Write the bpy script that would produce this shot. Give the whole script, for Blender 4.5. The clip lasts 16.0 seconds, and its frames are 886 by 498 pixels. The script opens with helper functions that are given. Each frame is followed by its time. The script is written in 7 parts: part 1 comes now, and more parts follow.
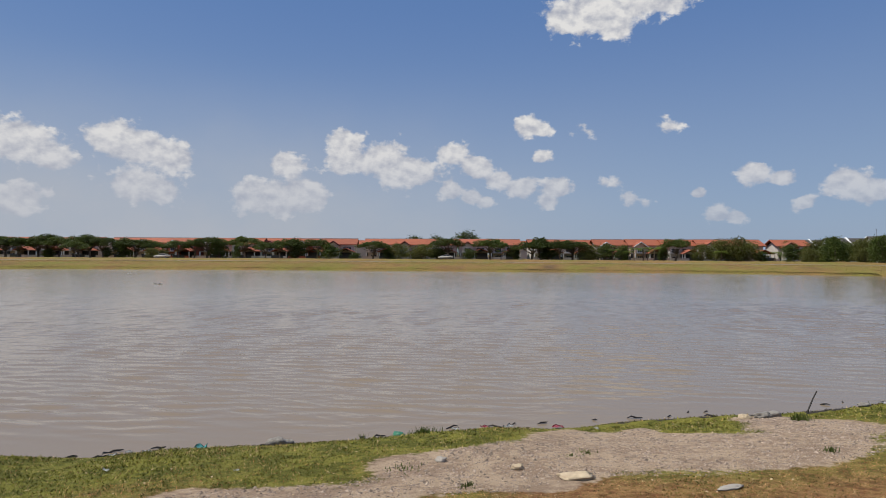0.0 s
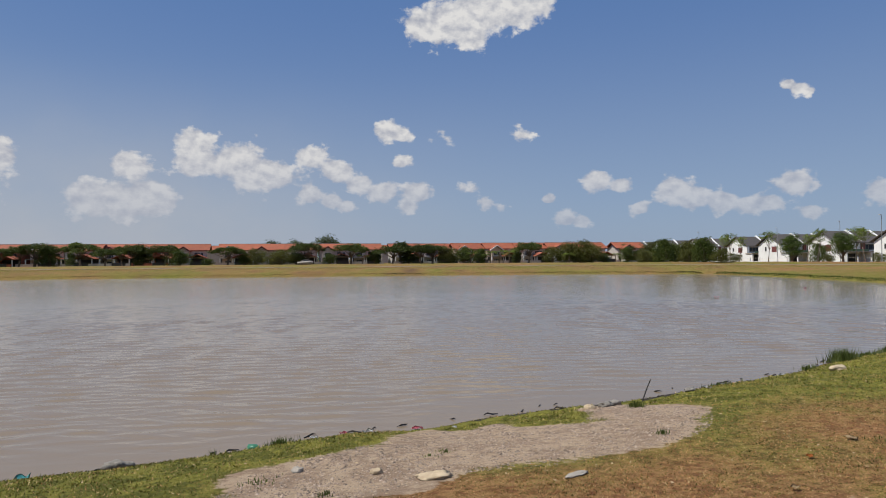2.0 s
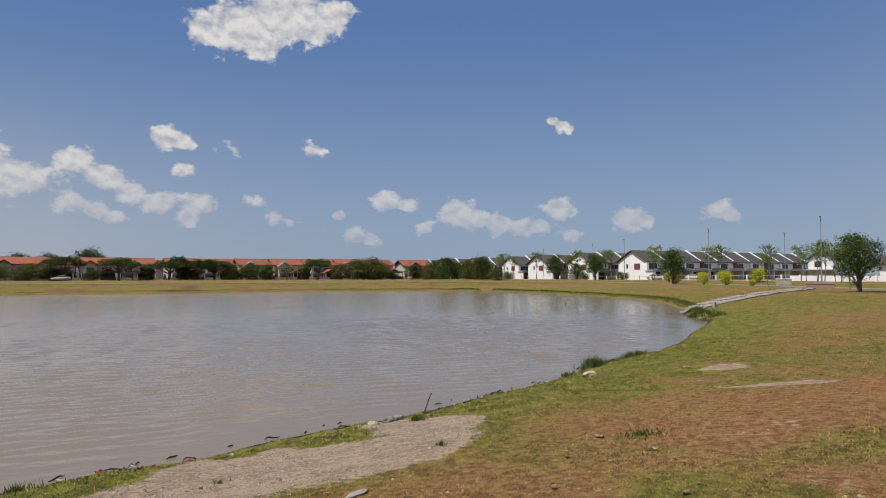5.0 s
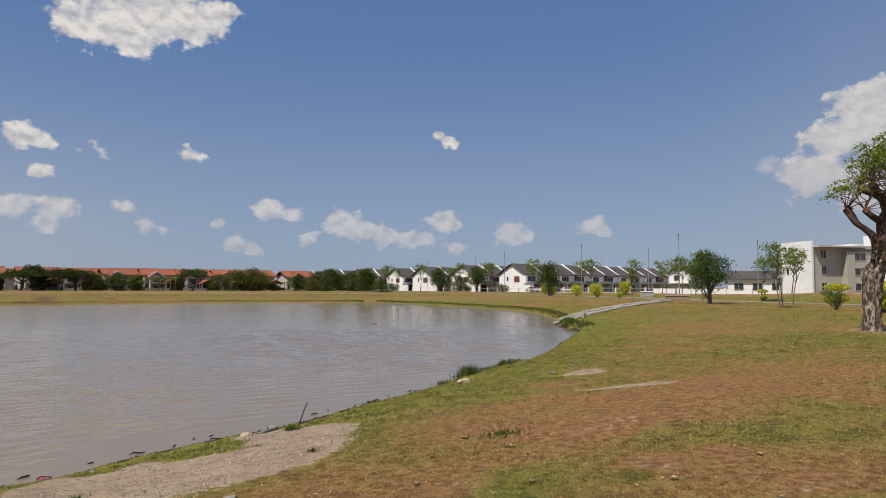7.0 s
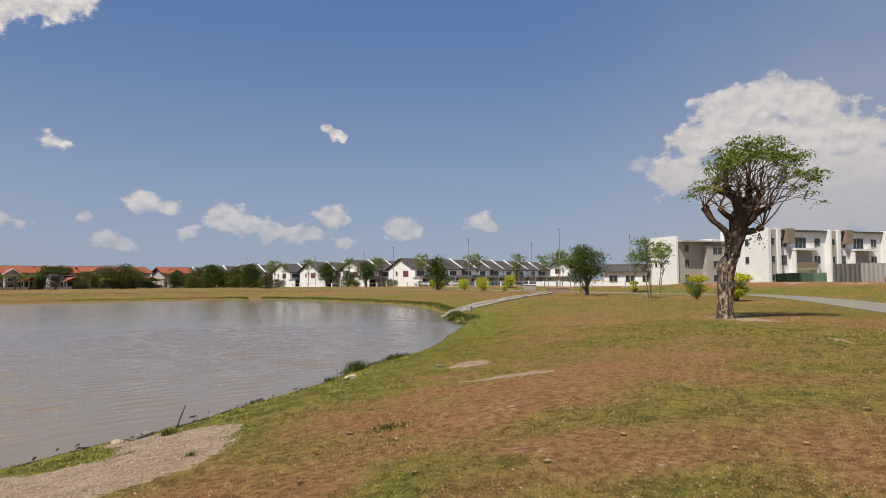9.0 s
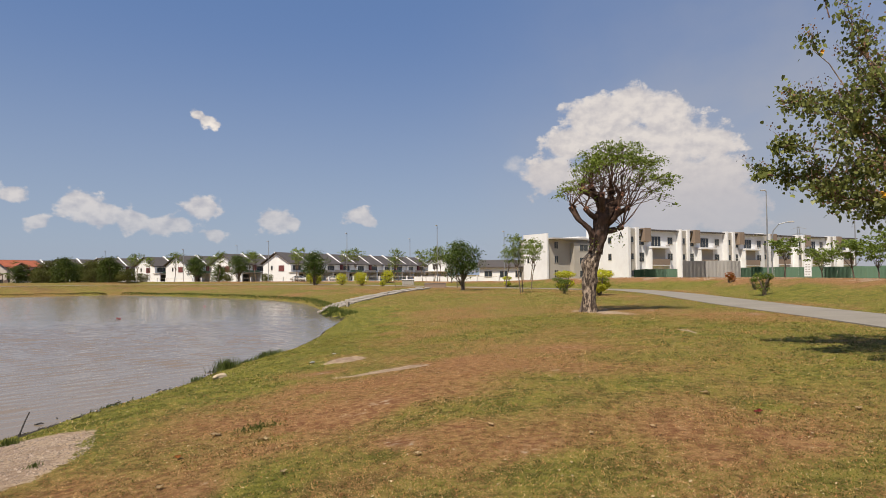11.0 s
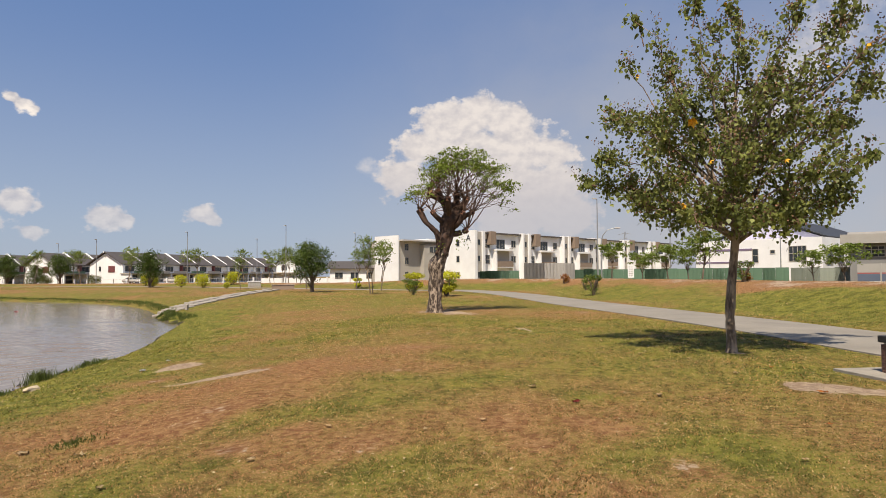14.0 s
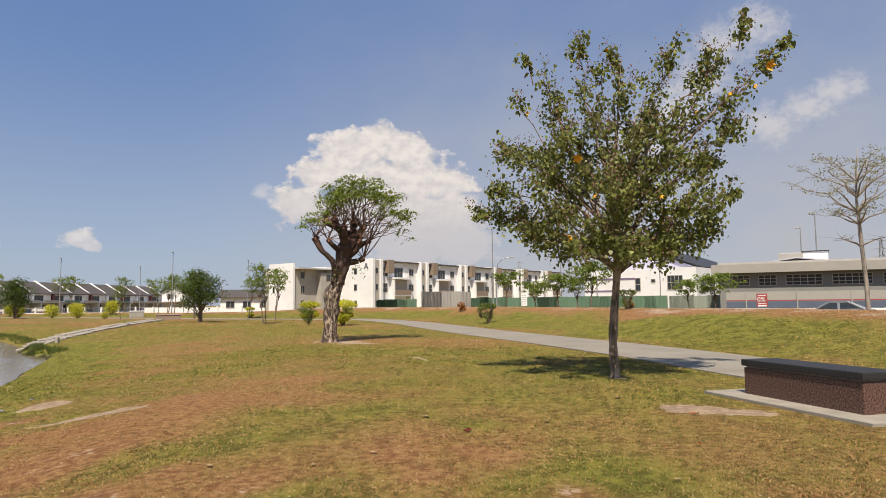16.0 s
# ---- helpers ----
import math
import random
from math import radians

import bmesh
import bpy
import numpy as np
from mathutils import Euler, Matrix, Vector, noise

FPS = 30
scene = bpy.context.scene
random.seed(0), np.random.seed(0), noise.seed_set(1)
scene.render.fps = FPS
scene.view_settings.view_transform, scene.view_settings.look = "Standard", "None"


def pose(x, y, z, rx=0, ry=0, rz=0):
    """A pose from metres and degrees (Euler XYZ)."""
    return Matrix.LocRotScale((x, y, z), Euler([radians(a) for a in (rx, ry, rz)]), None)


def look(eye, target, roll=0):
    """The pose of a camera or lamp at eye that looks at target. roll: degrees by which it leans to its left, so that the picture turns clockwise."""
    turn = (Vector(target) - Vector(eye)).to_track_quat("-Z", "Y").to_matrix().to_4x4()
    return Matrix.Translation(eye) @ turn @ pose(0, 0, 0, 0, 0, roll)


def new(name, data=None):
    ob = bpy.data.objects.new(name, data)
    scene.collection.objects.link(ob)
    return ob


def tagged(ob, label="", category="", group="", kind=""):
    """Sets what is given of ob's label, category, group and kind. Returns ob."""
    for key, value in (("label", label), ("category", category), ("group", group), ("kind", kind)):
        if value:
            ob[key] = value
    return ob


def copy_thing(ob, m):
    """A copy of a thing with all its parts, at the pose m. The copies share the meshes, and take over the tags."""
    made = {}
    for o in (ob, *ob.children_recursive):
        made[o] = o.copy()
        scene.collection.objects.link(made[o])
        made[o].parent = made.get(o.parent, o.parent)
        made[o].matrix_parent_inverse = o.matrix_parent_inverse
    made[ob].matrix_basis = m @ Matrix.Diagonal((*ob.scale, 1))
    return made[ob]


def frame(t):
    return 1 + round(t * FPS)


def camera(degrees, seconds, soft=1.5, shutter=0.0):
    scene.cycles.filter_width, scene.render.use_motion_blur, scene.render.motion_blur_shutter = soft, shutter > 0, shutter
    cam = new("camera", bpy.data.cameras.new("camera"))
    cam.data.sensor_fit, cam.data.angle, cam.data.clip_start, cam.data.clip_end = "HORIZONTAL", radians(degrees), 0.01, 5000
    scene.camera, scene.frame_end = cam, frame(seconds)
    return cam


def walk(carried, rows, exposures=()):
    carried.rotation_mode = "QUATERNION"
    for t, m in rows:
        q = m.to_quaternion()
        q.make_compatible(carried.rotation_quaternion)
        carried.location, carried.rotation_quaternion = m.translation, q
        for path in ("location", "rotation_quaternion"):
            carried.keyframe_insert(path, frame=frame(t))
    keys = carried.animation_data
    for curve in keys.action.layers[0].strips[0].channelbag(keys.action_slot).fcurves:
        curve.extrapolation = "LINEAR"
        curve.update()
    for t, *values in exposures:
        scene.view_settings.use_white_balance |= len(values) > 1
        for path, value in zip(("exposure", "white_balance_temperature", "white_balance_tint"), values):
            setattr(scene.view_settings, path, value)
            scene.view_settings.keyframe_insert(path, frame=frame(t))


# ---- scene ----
cam = camera(68.7, 16.0, soft=0.65)
PATH = [
    (0, (-0.11, 0.23, 1.691), (-0.148, 2.23, 1.707), 0.3),
    (0.5, (-0.082, 0.248, 1.688), (-0.049, 2.247, 1.706), 0.1),
    (1, (-0.072, 0.255, 1.685), (0.056, 2.251, 1.706), -0.1),
    (1.5, (-0.059, 0.254, 1.682), (0.188, 2.239, 1.708), -0.8),
    (2, (-0.061, 0.271, 1.674), (0.325, 2.233, 1.703), -0.4),
    (2.5, (-0.087, 0.22, 1.686), (0.411, 2.156, 1.718), -0.4),
    (3, (-0.072, 0.213, 1.692), (0.494, 2.131, 1.724), 0.3),
    (3.5, (0.0, 0.299, 1.677), (0.63, 2.196, 1.736), 1.0),
    (4, (0.057, 0.335, 1.678), (0.794, 2.193, 1.752), 1.2),
    (4.5, (0.063, 0.377, 1.671), (0.911, 2.187, 1.754), 1.1),
    (4.7, (0.042, 0.359, 1.682), (0.95, 2.14, 1.762), 0.5),
    (6.8, (-0.090, -0.090, 1.662), (1.159, 1.467, 1.781), 0.6),
    (7, (-0.085, -0.081, 1.667), (1.190, 1.455, 1.782), 0.2),
    (7.5, (-0.053, -0.078, 1.667), (1.279, 1.410, 1.781), -0.2),
    (8, (0.010, -0.060, 1.660), (1.401, 1.372, 1.776), -0.3),
    (8.5, (-0.080, -0.120, 1.680), (1.377, 1.245, 1.788), -0.1),
    (10.8, (-0.140, -0.240, 1.690), (1.572, 0.791, 1.767), -0.9),
    (11, (-0.110, -0.240, 1.695), (1.623, 0.754, 1.775), -0.3),
    (11.5, (-0.181, -0.337, 1.697), (1.601, 0.567, 1.784), 0.5),
    (12, (-0.234, -0.383, 1.701), (1.59, 0.434, 1.776), 0.2),
    (12.5, (-0.162, -0.357, 1.700), (1.691, 0.391, 1.775), -0.3),
    (13, (-0.144, -0.362, 1.699), (1.726, 0.343, 1.770), -0.1),
    (13.5, (-0.15, -0.384, 1.704), (1.741, 0.262, 1.778), -0.4),
    (14, (-0.157, -0.404, 1.703), (1.756, 0.173, 1.785), -0.3),
    (14.5, (-0.127, -0.418, 1.703), (1.805, 0.092, 1.779), -0.6),
    (15, (-0.139, -0.445, 1.706), (1.815, -0.027, 1.793), -0.5),
    (15.5, (-0.125, -0.456, 1.715), (1.842, -0.118, 1.836), -0.4),
    (16, (-0.145, -0.47, 1.720), (1.83, -0.2, 1.887), -0.5),
]
walk(cam, [(t, look(eye, target, roll)) for t, eye, target, roll in PATH],
     [(0, 0.34, 6450, 8), (4.5, 0.26, 6500, 8), (7, 0.29, 6700, 9), (8.5, 0.34, 6900, 10), (11, 0.49, 7150, 11), (13, 0.61, 7300, 12), (16, 0.66, 7250, 11)])

# ---------- daylight ----------
SUN_TO = Vector((-0.53, -0.02, 0.85)).normalized()


def build_world():
    w = bpy.data.worlds.new("sky")
    scene.world = w
    w.use_nodes = True
    nt = w.node_tree
    nt.nodes.clear()
    N, Lk = nt.nodes.new, nt.links.new

    def math_(op, a, b=None, c=None, clamp=False):
        n = N("ShaderNodeMath")
        n.operation, n.use_clamp = op, clamp
        for i, v in enumerate((a, b, c)):
            if v is None:
                continue
            if isinstance(v, (int, float)):
                n.inputs[i].default_value = v
            else:
                Lk(v, n.inputs[i])
        return n.outputs[0]

    sky = N("ShaderNodeTexSky")
    sky.sky_type, sky.sun_disc = "NISHITA", False
    sky.sun_elevation = math.asin(SUN_TO.z)
    sky.sun_rotation = math.atan2(SUN_TO.x, SUN_TO.y)
    sky.air_density, sky.dust_density, sky.ozone_density = 1.0, 0.7, 3.0
    tc = N("ShaderNodeTexCoord")
    sep = N("ShaderNodeSeparateXYZ")
    Lk(tc.outputs["Generated"], sep.inputs[0])
    az = math_("DEGREES", math_("ARCTAN2", sep.outputs[0], sep.outputs[1]))
    el = math_("DEGREES", math_("ARCSINE", sep.outputs[2]))
    comb = N("ShaderNodeCombineXYZ")
    Lk(az, comb.inputs[0])
    Lk(math_("MULTIPLY", el, 1.4), comb.inputs[1])

    def noise_(vec, scale, detail, rough):
        n = N("ShaderNodeTexNoise")
        n.noise_dimensions = "2D"
        n.inputs["Scale"].default_value = scale
        n.inputs["Detail"].default_value = detail
        n.inputs["Roughness"].default_value = rough
        Lk(vec, n.inputs["Vector"])
        return n

    p = comb.outputs[0]

    field, wisps = None, None

    def puff_at(a, e, r, soft=1.0):
        nonlocal field
        d = N("ShaderNodeVectorMath")
        d.operation = "DISTANCE"
        Lk(p, d.inputs[0])
        d.inputs[1].default_value = (a, e * 1.4, 0)
        v = math_("MULTIPLY_ADD", d.outputs["Value"], -soft / (r * 1.42), soft)
        field = v if field is None else math_("SMOOTH_MAX", field, v, 0.45)

    def wisp(*puffs):
        nonlocal wisps
        for a, e, r in puffs:
            d = N("ShaderNodeVectorMath")
            d.operation = "DISTANCE"
            Lk(p, d.inputs[0])
            d.inputs[1].default_value = (a, e * 1.4, 0)
            v = math_("MULTIPLY_ADD", d.outputs["Value"], -1 / (r * 1.42), 1.0)
            wisps = v if wisps is None else math_("SMOOTH_MAX", wisps, v, 0.5)

    def cloud(*puffs, soft=1.0):
        for a, e, r in puffs:
            puff_at(a, e, r, soft)

    # heaps over the far shore
    cloud((-34.2, 8.2, 2.2), (-32.2, 7.2, 1.5), (-36.5, 8.0, 2.2), (-34.5, 4.0, 1.8), (-40, 6.5, 3.0))
    cloud((-28.2, 8.9, 2.0), (-26.2, 8.4, 2.1), (-23.8, 7.7, 1.8), (-26.6, 5.4, 1.9), (-24.6, 5.0, 1.5))
    cloud((-14.7, 7.6, 1.5), (-17.4, 4.9, 1.9), (-13.2, 5.0, 2.3), (-15.5, 4.6, 2.0))
    cloud((-9.9, 9.6, 1.5), (-9.5, 8.1, 1.7), (-6.4, 8.3, 2.1), (-3.6, 7.2, 1.9), (-5.2, 7.0, 1.8))
    cloud((-0.4, 8.8, 1.4), (2.0, 7.6, 1.5), (3.8, 6.5, 1.2), (5.8, 5.8, 1.2), (8.8, 5.8, 1.4), (8.1, 4.6, 0.9))
    cloud((-0.4, 5.6, 1.1), (1.4, 5.0, 1.0), (2.7, 4.6, 0.8))
    cloud((6.4, 11.1, 1.3), (7.6, 10.8, 0.9), (7.5, 8.5, 0.75))
    cloud((11.5, 10.5, 0.9), (18.0, 10.8, 1.0), (18.8, 10.6, 0.8), (13.1, 6.3, 0.8), (15.2, 4.7, 0.9), (16.2, 4.5, 0.7), soft=0.45)
    cloud((9.6, 19.9, 1.9), (12.3, 20.2, 2.6), (14.8, 20.9, 2.6), (13.8, 18.8, 1.5), (17.8, 21.0, 2.2), (19.8, 21.8, 1.7), (15.8, 23.0, 2.5))
    cloud((24.6, 6.6, 1.3), (26.5, 6.1, 0.9), (20.4, 5.1, 0.6), (21.8, 3.4, 1.0), (23.2, 3.1, 0.8), (28.0, 4.1, 0.8))
    cloud((30.8, 5.6, 1.5), (32.2, 4.9, 1.4), (34.6, 4.4, 1.3), (36.6, 4.1, 1.1), (37.9, 4.2, 1.0), (39.7, 5.7, 1.4), (40.8, 3.4, 0.8))
    cloud((40.1, 12.8, 0.75), (39.3, 13.2, 0.6), (40.7, 12.5, 0.5), soft=0.9)
    cloud((45.6, 4.7, 1.4), (47.0, 4.5, 0.9), (52.8, 5.2, 1.1), (53.6, 4.7, 0.7))
    # tall heap over the flats
    cloud((73.4, 13.4, 2.4), (76.4, 14.2, 2.2), (79.2, 13.4, 2.2), (71.2, 11.2, 2.0), (75.4, 10.6, 3.2), (79.8, 11.0, 3.0), (83.0, 10.6, 1.9))
    cloud((69.8, 8.6, 2.2), (74.4, 7.6, 3.4), (79.5, 7.4, 3.6), (83.4, 8.0, 2.4), (79, 4.6, 3.2), (84, 5.2, 3.0))
    wisp((108.6, 21.2, 2.6), (106.2, 20.5, 2.4), (114.4, 15.8, 1.9), (112.3, 14.8, 2.0), (109.4, 13.8, 2.3), (104.2, 17.8, 2.6), (102.5, 15.6, 2.8), (99.5, 13.5, 3.0), (68.0, 9.0, 1.3), (66.5, 9.6, 0.9))
    # and the rest of the round, out of view
    for k in range(16):
        a = 125 + k * 12 + (k * 37 % 7)
        a = a - 360 if a > 180 else a
        cloud((a, 6 + (k * 5 % 9), 2.5), (a + 2.6, 5.6 + (k * 5 % 9), 2.0), (a - 2.4, 5.4 + (k * 5 % 9), 1.8))

    def step(v, lo, hi, to_lo=0.0, to_hi=1.0):
        n = N("ShaderNodeMapRange")
        n.interpolation_type = "SMOOTHSTEP"
        n.inputs["From Min"].default_value, n.inputs["From Max"].default_value = lo, hi
        n.inputs["To Min"].default_value, n.inputs["To Max"].default_value = to_lo, to_hi
        Lk(v, n.inputs["Value"])
        return n.outputs[0]

    # billows and frayed edges
    billow = noise_(p, 0.52, 6, 0.52)
    fray = noise_(p, 1.5, 7, 0.6)
    rim = step(field, 0.18, 0.55, 1.6, 0.12)
    dens = math_("MULTIPLY_ADD", math_("SUBTRACT", billow.outputs["Fac"], 0.52), rim, field)
    edge_only = math_("SUBTRACT", 1.0, step(dens, 0.15, 0.8))
    dens = math_("MULTIPLY_ADD", math_("MULTIPLY", math_("SUBTRACT", fray.outputs["Fac"], 0.5), edge_only), 0.62, dens)

    def mixc(f, a, c):
        n = N("ShaderNodeMix")
        n.data_type = "RGBA"
        Lk(f, n.inputs[0])
        for i, v in ((6, a), (7, c)):
            if isinstance(v, tuple):
                n.inputs[i].default_value = (*v, 1)
            else:
                Lk(v, n.inputs[i])
        return n.outputs[2]

    mask = math_("MULTIPLY", step(dens, 0.13, 0.50), step(el, 2.0, 9.5, 0.55, 0.96))
    # sides that look up at the sun are whiter than the bases
    shift = N("ShaderNodeVectorMath")
    shift.operation = "ADD"
    Lk(p, shift.inputs[0])
    shift.inputs[1].default_value = (-0.2, 0.9, 0)
    billow2 = noise_(shift.outputs[0], 0.52, 4, 0.5)
    puffs = math_("SUBTRACT", noise_(p, 1.25, 4, 0.5).outputs["Fac"], noise_(shift.outputs[0], 1.25, 4, 0.5).outputs["Fac"])
    rel = math_("MULTIPLY_ADD", math_("SUBTRACT", billow.outputs["Fac"], billow2.outputs["Fac"]), 1.5, math_("MULTIPLY_ADD", puffs, 1.1, 0.40))
    tone = math_("MULTIPLY_ADD", step(dens, 0.0, 1.0), 0.35, rel, clamp=True)
    white = mixc(tone, (5.0, 5.1, 5.8), (9.0, 8.7, 8.5))
    # air light towards the horizon
    low_air = mixc(step(el, 0.0, 24.0), (3.2, 4.18, 6.1), (1.2, 2.35, 5.3))
    air = mixc(step(el, 10.0, 75.0, 0.80, 0.25), sky.outputs[0], low_air)
    # thin high veil over the flats
    veil_n = noise_(p, 0.11, 6, 0.55)
    veil = math_("MULTIPLY", math_("MULTIPLY", step(az, 55.0, 92.0), step(el, 36.0, 2.0)), math_("MULTIPLY_ADD", veil_n.outputs["Fac"], 0.8, 0.25, clamp=True))
    air = mixc(veil, air, (4.4, 4.6, 5.2))
    left_veil = math_("MULTIPLY", math_("MULTIPLY", step(az, 26.0, -26.0), step(el, 17.0, -1.0)), math_("MULTIPLY_ADD", veil_n.outputs["Fac"], 0.8, 0.45, clamp=True))
    air = mixc(left_veil, air, (5.1, 5.25, 5.8))
    far_white = mixc(step(el, 13.5, 3.0, 0.0, 0.42), white, (4.6, 4.75, 5.7))
    # the tall heap sinks into haze below
    sunk = math_("MULTIPLY", step(el, 11.5, 5.0, 0.0, 0.78), step(az, 50.0, 68.0))
    far_white = mixc(sunk, far_white, (4.7, 4.75, 5.5))
    far_white = mixc(step(az, 50.0, 66.0, 0.0, 0.5), far_white, (6.1, 6.0, 6.4))
    wisp_mask = math_("MULTIPLY", step(math_("MULTIPLY_ADD", math_("SUBTRACT", fray.outputs["Fac"], 0.5), 0.7, math_("MULTIPLY_ADD", math_("SUBTRACT", billow.outputs["Fac"], 0.5), 0.9, wisps)), 0.12, 0.95), 0.48)
    air = mixc(wisp_mask, air, (7.4, 7.2, 7.3))
    final = mixc(mask, air, far_white)
    bg = N("ShaderNodeBackground")
    bg.inputs["Strength"].default_value = 0.068
    Lk(final, bg.inputs["Color"])
    out = N("ShaderNodeOutputWorld")
    Lk(bg.outputs[0], out.inputs["Surface"])
    w.cycles.sampling_method = "MANUAL"
    w.cycles.sample_map_resolution = 512


build_world()
sun = new("sun", bpy.data.lights.new("sun", "SUN"))
sun.data.energy, sun.data.angle, sun.data.color = 4.0, radians(0.53), (1.0, 0.94, 0.84)
sun.matrix_world = look(SUN_TO * 100, (0, 0, 0))


# ---------- materials ----------
def material(name, base, second=None, scale=3.0, rough=0.8, metal=0.0, bump=0.0, bump_scale=40.0, vary=0.15, mix=0.5, coords="Object", stretch=(1, 1, 1), sharp=0.2):
    """A surface of two tones in large patches with fine grain, small changes from object to object, and relief."""
    m = bpy.data.materials.new(name)
    m.use_nodes = True
    nt = m.node_tree
    N, Lk = nt.nodes.new, nt.links.new
    b = nt.nodes["Principled BSDF"]
    b.inputs["Roughness"].default_value, b.inputs["Metallic"].default_value = rough, metal
    tc = N("ShaderNodeTexCoord")
    mp = N("ShaderNodeMapping")
    mp.inputs["Scale"].default_value = stretch
    Lk(tc.outputs[coords], mp.inputs[0])
    n1 = N("ShaderNodeTexNoise")
    n1.inputs["Scale"].default_value, n1.inputs["Detail"].default_value, n1.inputs["Roughness"].default_value = scale, 5, 0.6
    Lk(mp.outputs[0], n1.inputs["Vector"])
    second = second or tuple(c * 0.75 for c in base)
    rp = N("ShaderNodeValToRGB")
    rp.color_ramp.elements[0].position, rp.color_ramp.elements[1].position = mix - sharp, mix + sharp
    rp.color_ramp.elements[0].color, rp.color_ramp.elements[1].color = (*second, 1), (*base, 1)
    Lk(n1.outputs["Fac"], rp.inputs[0])
    n2 = N("ShaderNodeTexNoise")
    n2.inputs["Scale"].default_value, n2.inputs["Detail"].default_value = bump_scale, 3
    Lk(mp.outputs[0], n2.inputs["Vector"])
    oi = N("ShaderNodeObjectInfo")
    gm = N("ShaderNodeNewGeometry")
    add = N("ShaderNodeMath")
    add.operation = "ADD"
    Lk(oi.outputs["Random"], add.inputs[0])
    Lk(gm.outputs["Random Per Island"], add.inputs[1])
    val = N("ShaderNodeMath")
    val.operation = "MULTIPLY_ADD"
    Lk(add.outputs[0], val.inputs[0])
    val.inputs[1].default_value, val.inputs[2].default_value = vary, 1 - vary
    v2 = N("ShaderNodeMath")
    v2.operation = "MULTIPLY_ADD"
    Lk(n2.outputs["Fac"], v2.inputs[0])
    v2.inputs[1].default_value, v2.inputs[2].default_value = 0.3, 0.85
    v3 = N("ShaderNodeMath")
    v3.operation = "MULTIPLY"
    Lk(val.outputs[0], v3.inputs[0])
    Lk(v2.outputs[0], v3.inputs[1])
    hsv = N("ShaderNodeHueSaturation")
    Lk(rp.outputs[0], hsv.inputs["Color"])
    Lk(v3.outputs[0], hsv.inputs["Value"])
    Lk(hsv.outputs[0], b.inputs["Base Color"])
    if bump:
        bp = N("ShaderNodeBump")
        bp.inputs["Strength"].default_value, bp.inputs["Distance"].default_value = bump, 0.02
        Lk(n2.outputs["Fac"], bp.inputs["Height"])
        Lk(bp.outputs[0], b.inputs["Normal"])
    return m


def leafy(name, base, second, vary=0.45, scale=1.2):
    """Thin leaves: light passes through a little."""
    m = material(name, base, second, scale=scale, rough=0.55, vary=vary, bump_scale=9)
    nt = m.node_tree
    b = nt.nodes["Principled BSDF"]
    b.inputs["Specular IOR Level"].default_value = 0.25
    tr = nt.nodes.new("ShaderNodeBsdfTranslucent")
    src = b.inputs["Base Color"].links[0].from_socket
    nt.links.new(src, tr.inputs["Color"])
    mx = nt.nodes.new("ShaderNodeMixShader")
    mx.inputs[0].default_value = 0.40
    nt.links.new(b.outputs[0], mx.inputs[1])
    nt.links.new(tr.outputs[0], mx.inputs[2])
    nt.links.new(mx.outputs[0], nt.nodes["Material Output"].inputs["Surface"])
    return m


